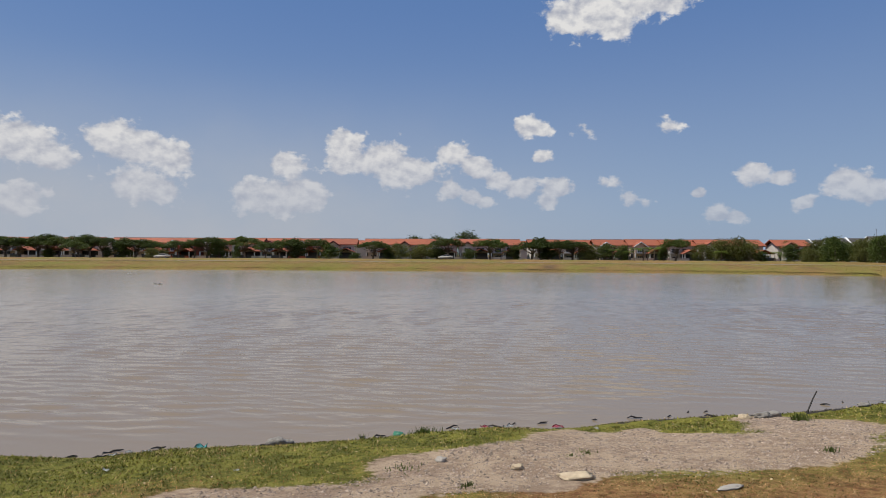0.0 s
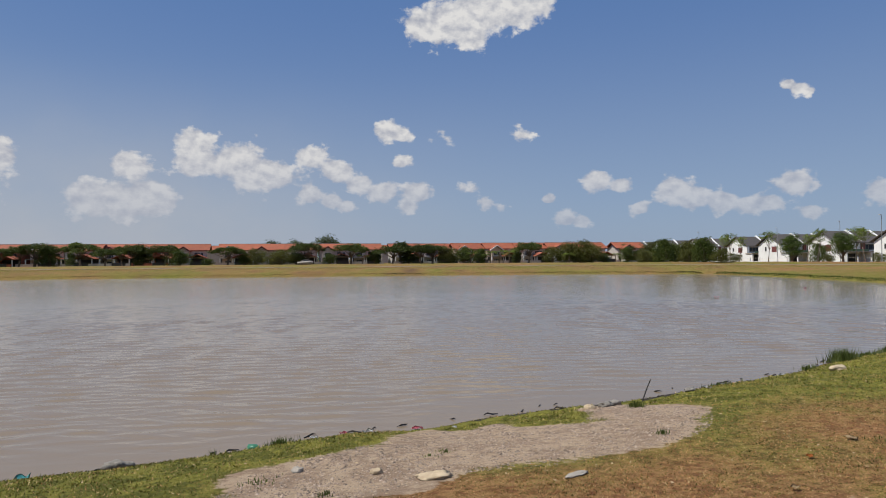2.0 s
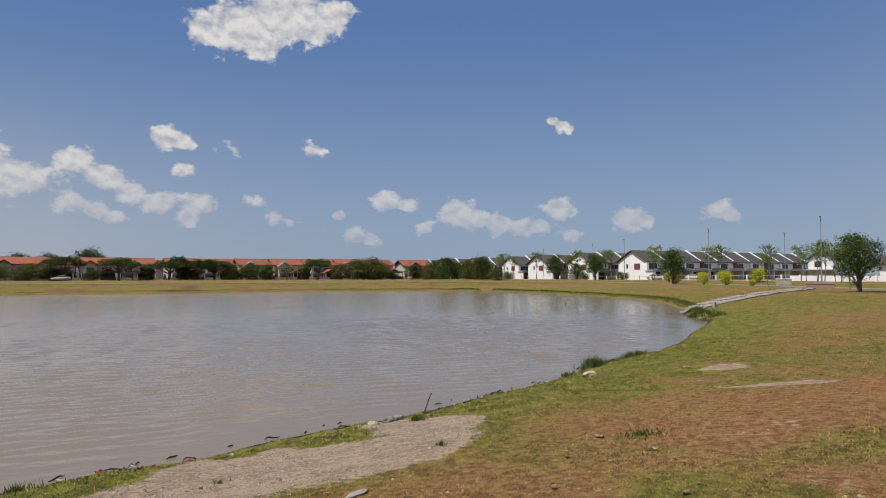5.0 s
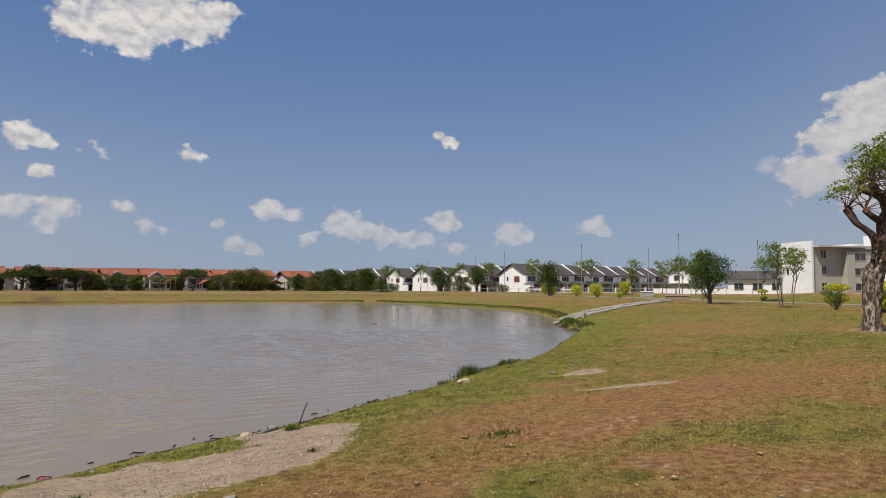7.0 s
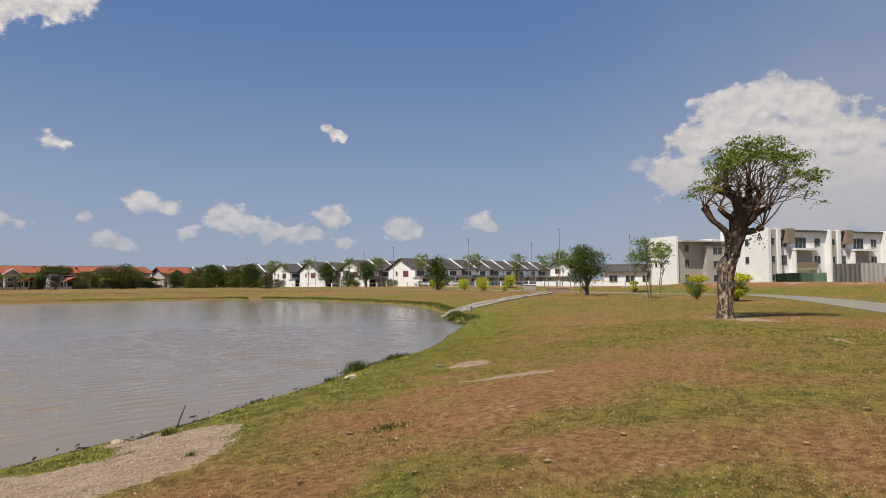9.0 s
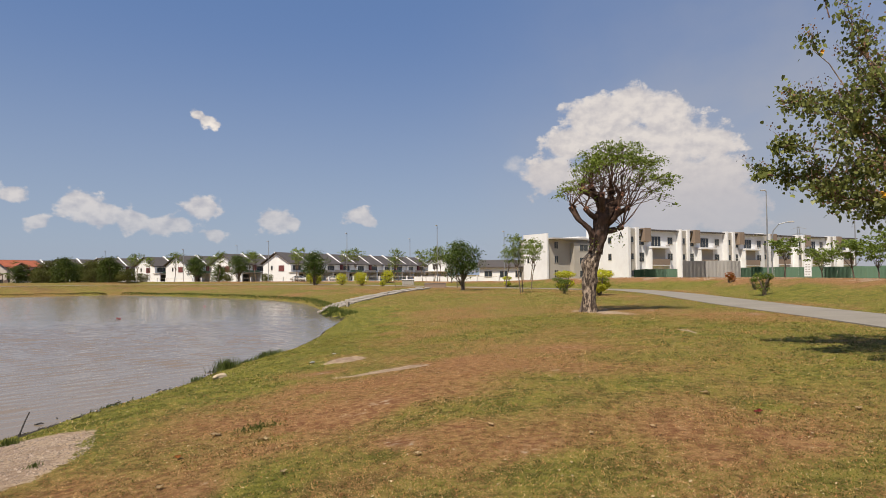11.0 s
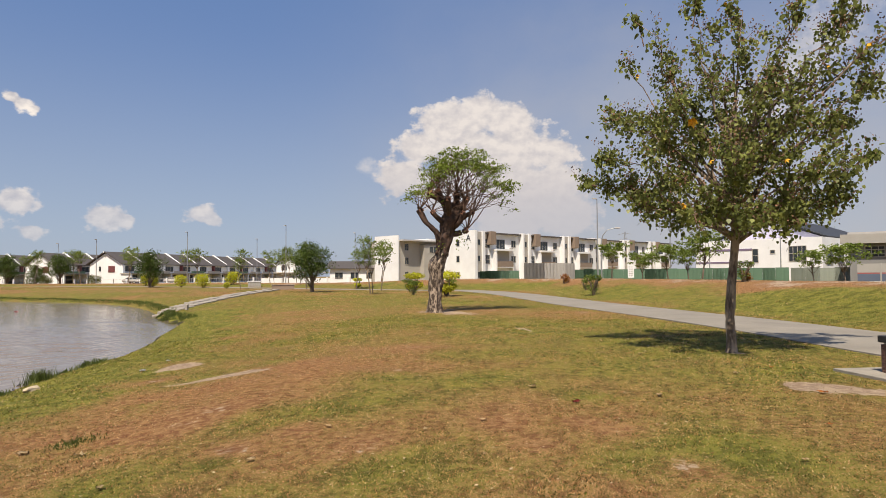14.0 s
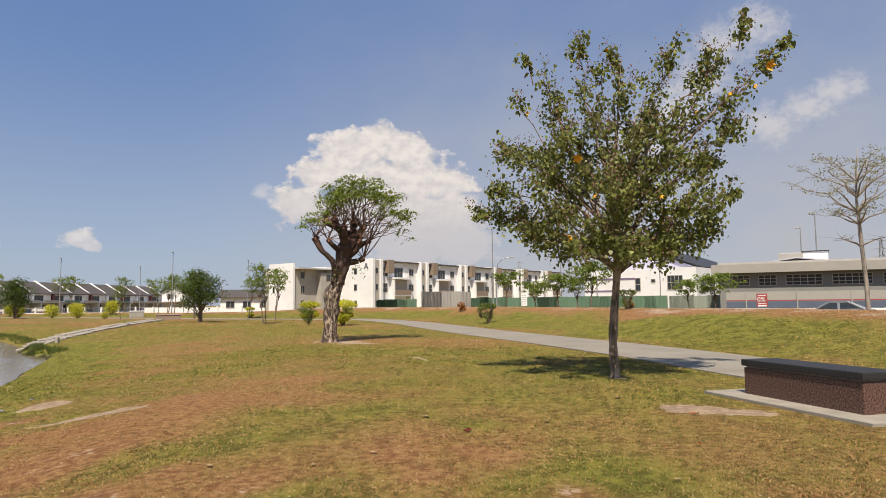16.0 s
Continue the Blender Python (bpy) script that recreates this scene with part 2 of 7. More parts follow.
def ground_material(name="turf", blades=False):
    """Turf, dry turf and bare sandy soil, shared out by the sheet's cover attribute and broken up by noise."""
    m = bpy.data.materials.new(name)
    m.use_nodes = True
    nt = m.node_tree
    N, Lk = nt.nodes.new, nt.links.new
    b = nt.nodes["Principled BSDF"]
    b.inputs["Roughness"].default_value = 0.95
    b.inputs["Specular IOR Level"].default_value = 0.15
    at = N("ShaderNodeAttribute")
    at.attribute_name = "cover"
    sp = N("ShaderNodeSeparateColor")
    Lk(at.outputs["Color"], sp.inputs[0])
    geo = N("ShaderNodeNewGeometry")

    def noise_(scale, detail=4, rough=0.6):
        n = N("ShaderNodeTexNoise")
        n.inputs["Scale"].default_value, n.inputs["Detail"].default_value, n.inputs["Roughness"].default_value = scale, detail, rough
        Lk(geo.outputs["Position"], n.inputs["Vector"])
        return n.outputs["Fac"]

    def mixc(f, a, c):
        n = N("ShaderNodeMix")
        n.data_type = "RGBA"
        if isinstance(f, float):
            n.inputs[0].default_value = f
        else:
            Lk(f, n.inputs[0])
        for i, v in ((6, a), (7, c)):
            if isinstance(v, tuple):
                n.inputs[i].default_value = (*v, 1)
            else:
                Lk(v, n.inputs[i])
        return n.outputs[2]

    def edge(mask, nz, amount, lo, hi):
        a = N("ShaderNodeMath")
        a.operation = "MULTIPLY_ADD"
        s = N("ShaderNodeMath")
        s.operation = "SUBTRACT"
        Lk(nz, s.inputs[0])
        s.inputs[1].default_value = 0.5
        Lk(s.outputs[0], a.inputs[0])
        a.inputs[1].default_value = amount
        Lk(mask, a.inputs[2])
        r = N("ShaderNodeMapRange")
        r.interpolation_type = "SMOOTHSTEP"
        r.inputs["From Min"].default_value, r.inputs["From Max"].default_value = lo, hi
        Lk(a.outputs[0], r.inputs["Value"])
        return r.outputs[0]

    fine, mid, tiny = noise_(9, 5), noise_(2.2, 5), noise_(62, 5, 0.75)
    # bare sheet toned below the blades: shade between grass is put into its colour
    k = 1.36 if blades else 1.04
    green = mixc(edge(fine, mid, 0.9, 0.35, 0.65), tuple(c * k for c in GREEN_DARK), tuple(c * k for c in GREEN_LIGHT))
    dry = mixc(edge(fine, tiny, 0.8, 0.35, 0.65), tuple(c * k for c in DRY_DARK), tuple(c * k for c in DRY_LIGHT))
    turf = mixc(edge(sp.outputs[1], geo.outputs["Random Per Island"], 1.3, 0.40, 0.60) if blades else edge(sp.outputs[1], tiny, 2.2, 0.25, 0.75), green, dry)
    sand = mixc(edge(mid, fine, 0.9, 0.35, 0.65), SAND_DARK, SAND_LIGHT)
    sand = mixc(edge(tiny, fine, 0.5, 0.62, 0.7), sand, (0.42, 0.36, 0.30))
    col = mixc(edge(sp.outputs[0], fine, 0.9, 0.42, 0.58), turf, sand)
    # near-black tone: wet mud by the water, painted grass shade far off
    col = mixc(edge(sp.outputs[2], fine, 0.6, 0.4, 0.6), col, (0.045, 0.038, 0.030))
    hs = N("ShaderNodeHueSaturation")
    ma = N("ShaderNodeMath")
    ma.operation = "MULTIPLY_ADD"
    Lk(tiny, ma.inputs[0])
    ma.inputs[1].default_value, ma.inputs[2].default_value = 1.5, 0.25
    if blades:
        Lk(geo.outputs["Random Per Island"], ma.inputs[0])
        ma.inputs[1].default_value, ma.inputs[2].default_value = 1.75, 0.24
        col = mixc(edge(geo.outputs["Random Per Island"], fine, 0.3, 0.84, 0.92), col, (0.30, 0.22, 0.11))
    Lk(ma.outputs[0], hs.inputs["Value"])
    Lk(col, hs.inputs["Color"])
    Lk(hs.outputs[0], b.inputs["Base Color"])
    bp = N("ShaderNodeBump")
    bp.inputs["Strength"].default_value, bp.inputs["Distance"].default_value = 0.7, 0.04
    su = N("ShaderNodeMath")
    su.operation = "ADD"
    Lk(tiny, su.inputs[0])
    Lk(fine, su.inputs[1])
    Lk(su.outputs[0], bp.inputs["Height"])
    Lk(bp.outputs[0], b.inputs["Normal"])
    return m


GREEN_DARK, GREEN_LIGHT = (0.088, 0.090, 0.016), (0.185, 0.174, 0.034)
DRY_DARK, DRY_LIGHT = (0.172, 0.076, 0.034), (0.305, 0.172, 0.075)
SAND_DARK, SAND_LIGHT = (0.268, 0.190, 0.134), (0.400, 0.300, 0.208)


def water_material():
    m = bpy.data.materials.new("muddy_water")
    m.use_nodes = True
    nt = m.node_tree
    N, Lk = nt.nodes.new, nt.links.new
    b = nt.nodes["Principled BSDF"]
    b.inputs["Roughness"].default_value = 0.12
    b.inputs["IOR"].default_value = 1.33
    b.inputs["Specular IOR Level"].default_value = 0.42
    geo = N("ShaderNodeNewGeometry")

    def waves(sx, sy, rot, detail=3, rough=0.5):
        mp = N("ShaderNodeMapping")
        mp.inputs["Scale"].default_value = (sx, sy, 1)
        mp.inputs["Rotation"].default_value = (0, 0, rot)
        Lk(geo.outputs["Position"], mp.inputs[0])
        n = N("ShaderNodeTexNoise")
        n.noise_dimensions = "2D"
        n.inputs["Scale"].default_value, n.inputs["Detail"].default_value, n.inputs["Roughness"].default_value = 1.0, detail, rough
        Lk(mp.outputs[0], n.inputs["Vector"])
        return n.outputs["Fac"]

    slow, patch = waves(0.05, 0.03, 0.3, 2), waves(0.16, 0.30, 0.1, 3)

    def add(a, k, c=None):
        n = N("ShaderNodeMath")
        n.operation = "MULTIPLY_ADD"
        Lk(a, n.inputs[0])
        n.inputs[1].default_value = k
        if c is None:
            n.inputs[2].default_value = 0.0
        else:
            Lk(c, n.inputs[2])
        return n.outputs[0]

    c = add(waves(3.0, 7.5, -0.06, 2), 0.30)
    c = add(waves(0.9, 2.2, 0.08), 0.6, c)
    st = N("ShaderNodeMapRange")
    st.inputs["From Min"].default_value, st.inputs["From Max"].default_value = 0.36, 0.64
    st.inputs["To Min"].default_value, st.inputs["To Max"].default_value = 0.22, 0.75
    Lk(patch, st.inputs["Value"])
    bp = N("ShaderNodeBump")
    bp.inputs["Distance"].default_value = 0.03
    Lk(st.outputs[0], bp.inputs["Strength"])
    Lk(c, bp.inputs["Height"])
    Lk(bp.outputs[0], b.inputs["Normal"])
    mx = N("ShaderNodeMix")
    mx.data_type = "RGBA"
    Lk(slow, mx.inputs[0])
    mx.inputs[6].default_value, mx.inputs[7].default_value = (0.190, 0.146, 0.100, 1), (0.224, 0.173, 0.120, 1)
    Lk(mx.outputs[2], b.inputs["Base Color"])
    return m


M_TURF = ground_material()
M_WATER = water_material()
M_PATH = material("worn_concrete", (0.252, 0.228, 0.190), (0.190, 0.170, 0.142), scale=0.6, rough=0.9, bump=0.3, bump_scale=60, vary=0.04, coords="Object")
M_CONC = material("pale_concrete", (0.37, 0.335, 0.29), (0.26, 0.23, 0.20), scale=2.0, rough=0.9, bump=0.4, bump_scale=30, vary=0.06)
M_BARK = material("grey_brown_bark", (0.21, 0.16, 0.12), (0.09, 0.065, 0.05), scale=5, rough=0.95, bump=1.0, bump_scale=22, vary=0.06, stretch=(1, 1, 0.35))
M_BARK_PALE = material("pale_flaking_bark", (0.34, 0.265, 0.205), (0.050, 0.034, 0.026), scale=11, rough=0.95, bump=1.0, bump_scale=24, vary=0.06, stretch=(1, 1, 0.4), mix=0.53, sharp=0.07)
M_TWIG = material("reddish_twigs", (0.17, 0.095, 0.065), (0.09, 0.05, 0.04), rough=0.9, vary=0.2)
M_WHITE = material("white_render", (0.80, 0.81, 0.82), (0.70, 0.70, 0.70), scale=0.4, rough=0.8, bump=0.1, vary=0.03)
M_GREY = material("grey_render", (0.42, 0.395, 0.355), (0.36, 0.335, 0.30), scale=0.4, rough=0.85, bump=0.1, vary=0.03)
M_TAUPE = material("taupe_render", (0.27, 0.205, 0.155), (0.23, 0.175, 0.135), scale=0.5, rough=0.85, vary=0.03)
M_DARK = material("dark_louvre", (0.035, 0.036, 0.040), (0.022, 0.023, 0.025), rough=0.5, vary=0.1)
M_SLATE = material("grey_brown_tiles", (0.085, 0.074, 0.070), (0.060, 0.053, 0.052), scale=1.5, rough=0.75, vary=0.12, bump=0.3, bump_scale=8)
M_ORANGE = material("orange_clay_tiles", (0.34, 0.095, 0.042), (0.22, 0.062, 0.034), scale=0.9, rough=0.8, vary=0.2, bump=0.3, bump_scale=8)
M_CREAM = material("faded_cream_render", (0.52, 0.43, 0.36), (0.40, 0.32, 0.265), scale=0.4, rough=0.85, vary=0.2)
M_MAROON = material("maroon_render", (0.16, 0.045, 0.045), (0.12, 0.035, 0.035), rough=0.8, vary=0.1)
M_HOARD = material("green_hoarding_metal", (0.115, 0.205, 0.135), (0.095, 0.175, 0.115), scale=0.5, rough=0.6, vary=0.06)
M_HOARD_PALE = material("faded_green_hoarding_metal", (0.30, 0.335, 0.28), (0.25, 0.28, 0.235), scale=0.5, rough=0.6, vary=0.05)
M_ZINC = material("zinc_hoarding_metal", (0.44, 0.42, 0.40), (0.36, 0.34, 0.32), scale=0.6, rough=0.6, vary=0.08)
M_STEEL = material("galvanised_steel", (0.33, 0.34, 0.35), (0.26, 0.27, 0.28), rough=0.5, metal=0.4, vary=0.05)
M_STONE = material("grey_stone", (0.27, 0.25, 0.22), (0.14, 0.125, 0.11), scale=9, rough=0.95, bump=0.8, bump_scale=25, vary=0.35)
M_PALE_STONE = material("pale_sandstone", (0.50, 0.40, 0.27), (0.36, 0.28, 0.19), scale=9, rough=0.95, bump=0.8, bump_scale=25, vary=0.15)
M_GRANITE_TOP = material("dark_granite", (0.026, 0.026, 0.028), (0.010, 0.010, 0.011), scale=40, rough=0.6, bump=0.15, bump_scale=150, vary=0.03)
M_GRANITE = material("speckled_brown_granite", (0.175, 0.088, 0.062), (0.024, 0.014, 0.012), scale=40, rough=0.6, bump=0.15, bump_scale=150, vary=0.03, sharp=0.09)
M_GLASS = material("window_glass", (0.035, 0.045, 0.055), (0.025, 0.03, 0.035), rough=0.12, vary=0.1)
L_HIBISCUS = leafy("dull_green_heart_leaves", (0.235, 0.250, 0.070), (0.080, 0.104, 0.031), vary=0.8, scale=3.5)
L_HIBISCUS.node_tree.nodes["Principled BSDF"].inputs["Roughness"].default_value = 0.38
L_FEATHER = leafy("fresh_feathery_leaves", (0.270, 0.345, 0.060), (0.160, 0.225, 0.042), vary=0.4)
L_FAR = leafy("deep_green_foliage", (0.085, 0.112, 0.022), (0.038, 0.054, 0.013), vary=0.5, scale=0.5)
L_YOUNG = leafy("mid_green_foliage", (0.095, 0.128, 0.022), (0.048, 0.070, 0.013), vary=0.45)
L_OLIVE = leafy("olive_green_foliage", (0.140, 0.145, 0.034), (0.070, 0.078, 0.019), vary=0.4)
L_FRESH = leafy("bright_fresh_foliage", (0.20, 0.26, 0.05), (0.11, 0.155, 0.03), vary=0.4)
L_YELLOW = leafy("golden_green_foliage", (0.64, 0.60, 0.05), (0.30, 0.33, 0.035), vary=0.4, scale=4)


# ---------- building helpers ----------
def part(name, bm, mat, parent=None, label="", smooth=False):
    """Links a bmesh as one mesh object, under its thing where one is given."""
    me = bpy.data.meshes.new(name)
    bm.to_mesh(me)
    bm.free()
    me.materials.append(mat)
    if smooth:
        me.shade_smooth()
    ob = new(name, me)
    if parent is not None:
        ob.parent = parent
    if label:
        tagged(ob, label)
    return ob


def piece(name, mesh, parent, m):
    ob = new(name, mesh)
    ob.parent = parent
    ob.matrix_basis = m
    return ob


def thing(name, m, label, category, group=""):
    ob = new(name)
    ob.empty_display_size = 0.2
    ob.matrix_basis = m
    return tagged(ob, label, category, group)


def box(bm, x0, x1, y0, y1, z0, z1, bevel=0.0):
    r = bmesh.ops.create_cube(bm, size=1.0, matrix=Matrix.Translation(((x0 + x1) / 2, (y0 + y1) / 2, (z0 + z1) / 2)) @ Matrix.Diagonal((abs(x1 - x0), abs(y1 - y0), abs(z1 - z0), 1)))
    if bevel:
        es = list({e for v in r["verts"] for e in v.link_edges})
        bmesh.ops.bevel(bm, geom=es, offset=bevel, segments=2, affect="EDGES", profile=0.6)
    return bm


def boxes(*bs, bevel=0.0):
    bm = bmesh.new()
    for b in bs:
        box(bm, *b, bevel=bevel)
    return bm


def tube(bm, pts, radii, sides=7, wobble=0.0):
    """A tapered tube through the points, closed at both ends."""
    pts = [Vector(p) for p in pts]
    rings = []
    for i, p in enumerate(pts):
        d = (pts[min(i + 1, len(pts) - 1)] - pts[max(i - 1, 0)]).normalized()
        a = d.orthogonal().normalized() if abs(d.z) < 0.99 else Vector((1, 0, 0))
        if abs(d.z) >= 0.2:
            a = (Vector((1, 0, 0)) - d * d.x).normalized()
        b = d.cross(a)
        ring = []
        for k in range(sides):
            t = 2 * math.pi * k / sides
            r = radii[i] * (1 + wobble * noise.noise(Vector((math.cos(t) * 1.7, math.sin(t) * 1.7, p.z * 2.3 + p.x))))
            ring.append(bm.verts.new(p + (a * math.cos(t) + b * math.sin(t)) * r))
        rings.append(ring)
    for r0, r1 in zip(rings, rings[1:]):
        for k in range(sides):
            bm.faces.new((r0[k], r0[(k + 1) % sides], r1[(k + 1) % sides], r1[k]))
    bm.faces.new(rings[0][::-1])
    bm.faces.new(rings[-1])
    return bm


def gnarled(bm, pts, radii, sides=28, step=0.06, lumps=0.12, furrow=0.07, fine=9.0, seed=0.0):
    """A stem through the points, finely ringed, with swellings and furrowed bark in its shape."""
    p = spline([tuple(q) for q in pts], n=12)
    r = spline([(q, 0.0) for q in radii], n=12)[:, 0]
    arc = np.concatenate([[0], np.cumsum(np.linalg.norm(np.diff(p, axis=0), axis=1))])
    n = max(4, int(arc[-1] / step))
    at = np.linspace(0, arc[-1], n + 1)
    c = np.stack([np.interp(at, arc, p[:, k]) for k in range(3)], 1)
    rad = np.interp(at, arc, r)
    rings = []
    for i in range(n + 1):
        d = Vector(c[min(i + 1, n)] - c[max(i - 1, 0)]).normalized()
        a = (Vector((1, 0, 0)) - d * d.x).normalized() if abs(d.x) < 0.9 else (Vector((0, 0, 1)) - d * d.z).normalized()
        b = d.cross(a)
        ring = []
        for k in range(sides):
            t = 2 * math.pi * k / sides
            u = Vector((math.cos(t), math.sin(t), 0))
            q = u * 1.3 + Vector((seed, 0, at[i] * 1.6))
            w = 1 + lumps * noise.noise(q) + furrow * abs(noise.noise(u * fine * 0.42 + Vector((0, seed, at[i] * fine * 0.28)))) * 2 - furrow
            ring.append(bm.verts.new(Vector(c[i]) + (a * u.x + b * u.y) * rad[i] * w))
        rings.append(ring)
    for r0, r1 in zip(rings, rings[1:]):
        for k in range(sides):
            bm.faces.new((r0[k], r0[(k + 1) % sides], r1[(k + 1) % sides], r1[k]))
    bm.faces.new(rings[0][::-1])
    bm.faces.new(rings[-1])
    return bm


def bend(a, b, rng, sag=0.08, n=4):
    """Points of a slightly crooked limb from a to b."""
    a, b = Vector(a), Vector(b)
    d = (b - a).length
    out = [a]
    for i in range(1, n):
        f = i / n
        j = Vector((rng.uniform(-1, 1), rng.uniform(-1, 1), rng.uniform(-0.6, 0.8))) * d * sag
        out.append(a.lerp(b, f) + j + Vector((0, 0, math.sin(f * math.pi) * d * 0.04)))
    return out + [b]


def sheet(name, verts, faces, mat):
    me = bpy.data.meshes.new(name)
    me.from_pydata(verts, [], faces)
    me.materials.append(mat)
    return me


LEAF_OVAL = np.array([(0, 0, 0), (0.30, 0.45, 0.05), (0, 1, -0.04), (-0.30, 0.45, 0.05)])
LEAF_HEART = np.array([(0, 0, 0.02), (0.34, -0.06, -0.05), (0.48, 0.30, -0.10), (0.28, 0.68, -0.08), (0, 1.0, -0.16), (-0.28, 0.68, -0.08), (-0.48, 0.30, -0.10), (-0.34, -0.06, -0.05)])


def leaf_mesh(name, places, sizes, mat, rng, shape=LEAF_OVAL, droop=0.3, spread=1.0):
    """Leaves at the places, each a small folded blade turned its own way."""
    places = np.asarray(places, float)
    n, k = len(places), len(shape)
    sizes = np.broadcast_to(np.asarray(sizes, float), (n,))
    yaw = rng.uniform(0, 2 * np.pi, n)
    pitch = rng.normal(-droop, 0.55 * spread, n)
    roll = rng.normal(0, 0.6 * spread, n)
    cy, sy, cp, sp, cr, sr = np.cos(yaw), np.sin(yaw), np.cos(pitch), np.sin(pitch), np.cos(roll), np.sin(roll)
    x = np.stack([cy * cr - sy * sp * sr, sy * cr + cy * sp * sr, -cp * sr], 1)
    y = np.stack([-sy * cp, cy * cp, sp], 1)
    z = np.cross(x, y)
    s = shape
    v = places[:, None, :] + sizes[:, None, None] * (s[None, :, 0:1] * x[:, None, :] + s[None, :, 1:2] * y[:, None, :] + s[None, :, 2:3] * z[:, None, :])
    v = v.reshape(-1, 3)
    me = bpy.data.meshes.new(name)
    me.vertices.add(len(v))
    me.vertices.foreach_set("co", v.ravel())
    me.loops.add(n * k)
    me.loops.foreach_set("vertex_index", np.arange(n * k, dtype=np.int32))
    me.polygons.add(n)
    me.polygons.foreach_set("loop_start", np.arange(0, n * k, k, dtype=np.int32))
    me.materials.append(mat)
    me.update()
    me.validate()
    return me


# ---------- the lie of the land ----------
WATER_Z = -0.85
SHORE = [(-115, 52), (-92, 22), (-46, 9.4), (-20, 7.85), (-5.9, 8.2), (-4.4, 8.3), (-2.45, 8.62), (-0.9, 9.08), (0.3, 9.6), (1.5, 9.88), (3.4, 10.5), (5.5, 10.9),
         (7.5, 11.6), (9.4, 12.2), (12.2, 13.7), (14.6, 14.6), (18.5, 16.4), (26.5, 21.5), (29.8, 23.8), (32.5, 27.5), (36.2, 30.5), (43.5, 38.5), (49, 46.5), (52.3, 56), (54, 66),
         (55.5, 76), (54.5, 84), (48, 88.5), (40, 92.5), (21, 95.5), (0, 97), (-35, 99.5), (-68, 96.5), (-104, 84)]
PATH_LINE = [(-8, -15.2), (4, -10.2), (13.2, -6.1), (18.2, -4.35), (22.5, -2.6), (27, -0.5), (33, 2.3), (40, 5.2), (48, 8.6), (57, 13.4), (63, 18.5), (67, 26), (71, 36), (76, 47),
             (81, 58), (85, 70), (87.5, 84), (85, 99), (72, 112), (45, 120), (0, 127), (-60, 130), (-130, 126)]
PATH_HALF = 1.6
GRAVEL = [(-2.6, 5.0), (-2.3, 5.65), (-1.4, 6.0), (-0.85, 6.3), (-0.8, 6.8), (-0.43, 7.15), (0.08, 7.62), (0.91, 8.36), (1.49, 9.1), (1.98, 8.85), (2.5, 9.4), (2.65, 8.6), (3.45, 8.45), (4.2, 10.1), (4.86, 10.5), (5.0, 9.6), (5.3, 8.9), (5.25, 8.3), (4.3, 6.95), (3.57, 6.55), (2.83, 6.38), (2.32, 6.1), (1.85, 6.21), (1.35, 6.23), (0.85, 6.06), (0.35, 5.75), (-0.4, 5.6), (-1.4, 5.15)]
LUSH = [(7.6, 6.6, 0.5), (5.2, 4.95, 0.35), (4.05, 4.2, 0.5), (4.5, 3.65, 0.7), (6.7, 3.8, 0.8), (7.7, 2.95, 1.1), (9.6, 3.4, 0.9), (4.8, 3.2, 0.25), (5.0, 1.75, 0.6), (3.7, 3.65, 0.4), (9.3, 2.0, 0.8), (5.9, -1.2, 0.9), (5.5, -0.35, 0.5), (8.4, 0.3, 0.5), (5.7, 5.7, 0.4), (17, 8.5, 1.6)]
WORN = [(7.25, 6.6, 0.4), (6.25, 4.6, 0.5), (7.0, 4.75, 0.6), (5.2, 3.3, 0.4), (6.0, 3.05, 0.45), (5.4, 2.05, 0.5), (3.75, 4.2, 0.45), (11.5, 5.9, 1.0), (6.55, 1.0, 0.45), (6.45, -0.2, 0.45), (6.8, 0.2, 0.3), (5.8, 0.55, 0.35), (5.45, -0.8, 0.4), (10.1, 8.4, 0.5), (13.5, 4.5, 1.0)]


def smooth(a, b, x):
    t = np.clip((x - a) / (b - a), 0, 1)
    return t * t * (3 - 2 * t)


def spline(pts, closed=False, n=8):
    p = np.array(pts, float)
    m = len(p)
    out = []
    for i in range(m if closed else m - 1):
        a, b, c, d = (p[(i - 1) % m], p[i], p[(i + 1) % m], p[(i + 2) % m]) if closed else (p[max(i - 1, 0)], p[i], p[i + 1], p[min(i + 2, m - 1)])
        for k in range(n):
            t = k / n
            out.append(0.5 * (2 * b + (c - a) * t + (2 * a - 5 * b + 4 * c - d) * t * t + (3 * b - a - 3 * c + d) * t ** 3))
    if not closed:
        out.append(p[-1])
    return np.array(out)


def line_distance(x, y, pts, closed=False):
    """The distance to a line, the side (positive on its right) and how far along it, as a fraction."""
    p = np.asarray(pts, float)
    q = np.roll(p, -1, axis=0) if closed else p[1:]
    p = p if closed else p[:-1]
    best = np.full(x.shape, 1e9)
    side = np.zeros(x.shape)
    along = np.zeros(x.shape)
    for i, (a, b) in enumerate(zip(p, q)):
        d = b - a
        t = np.clip(((x - a[0]) * d[0] + (y - a[1]) * d[1]) / (d @ d + 1e-12), 0, 1)
        ex, ey = x - a[0] - t * d[0], y - a[1] - t * d[1]
        r = np.hypot(ex, ey)
        m = r < best
        best = np.where(m, r, best)
        side = np.where(m, np.sign(d[1] * ex - d[0] * ey), side)
        along = np.where(m, (i + t) / len(p), along)
    return best, side, along


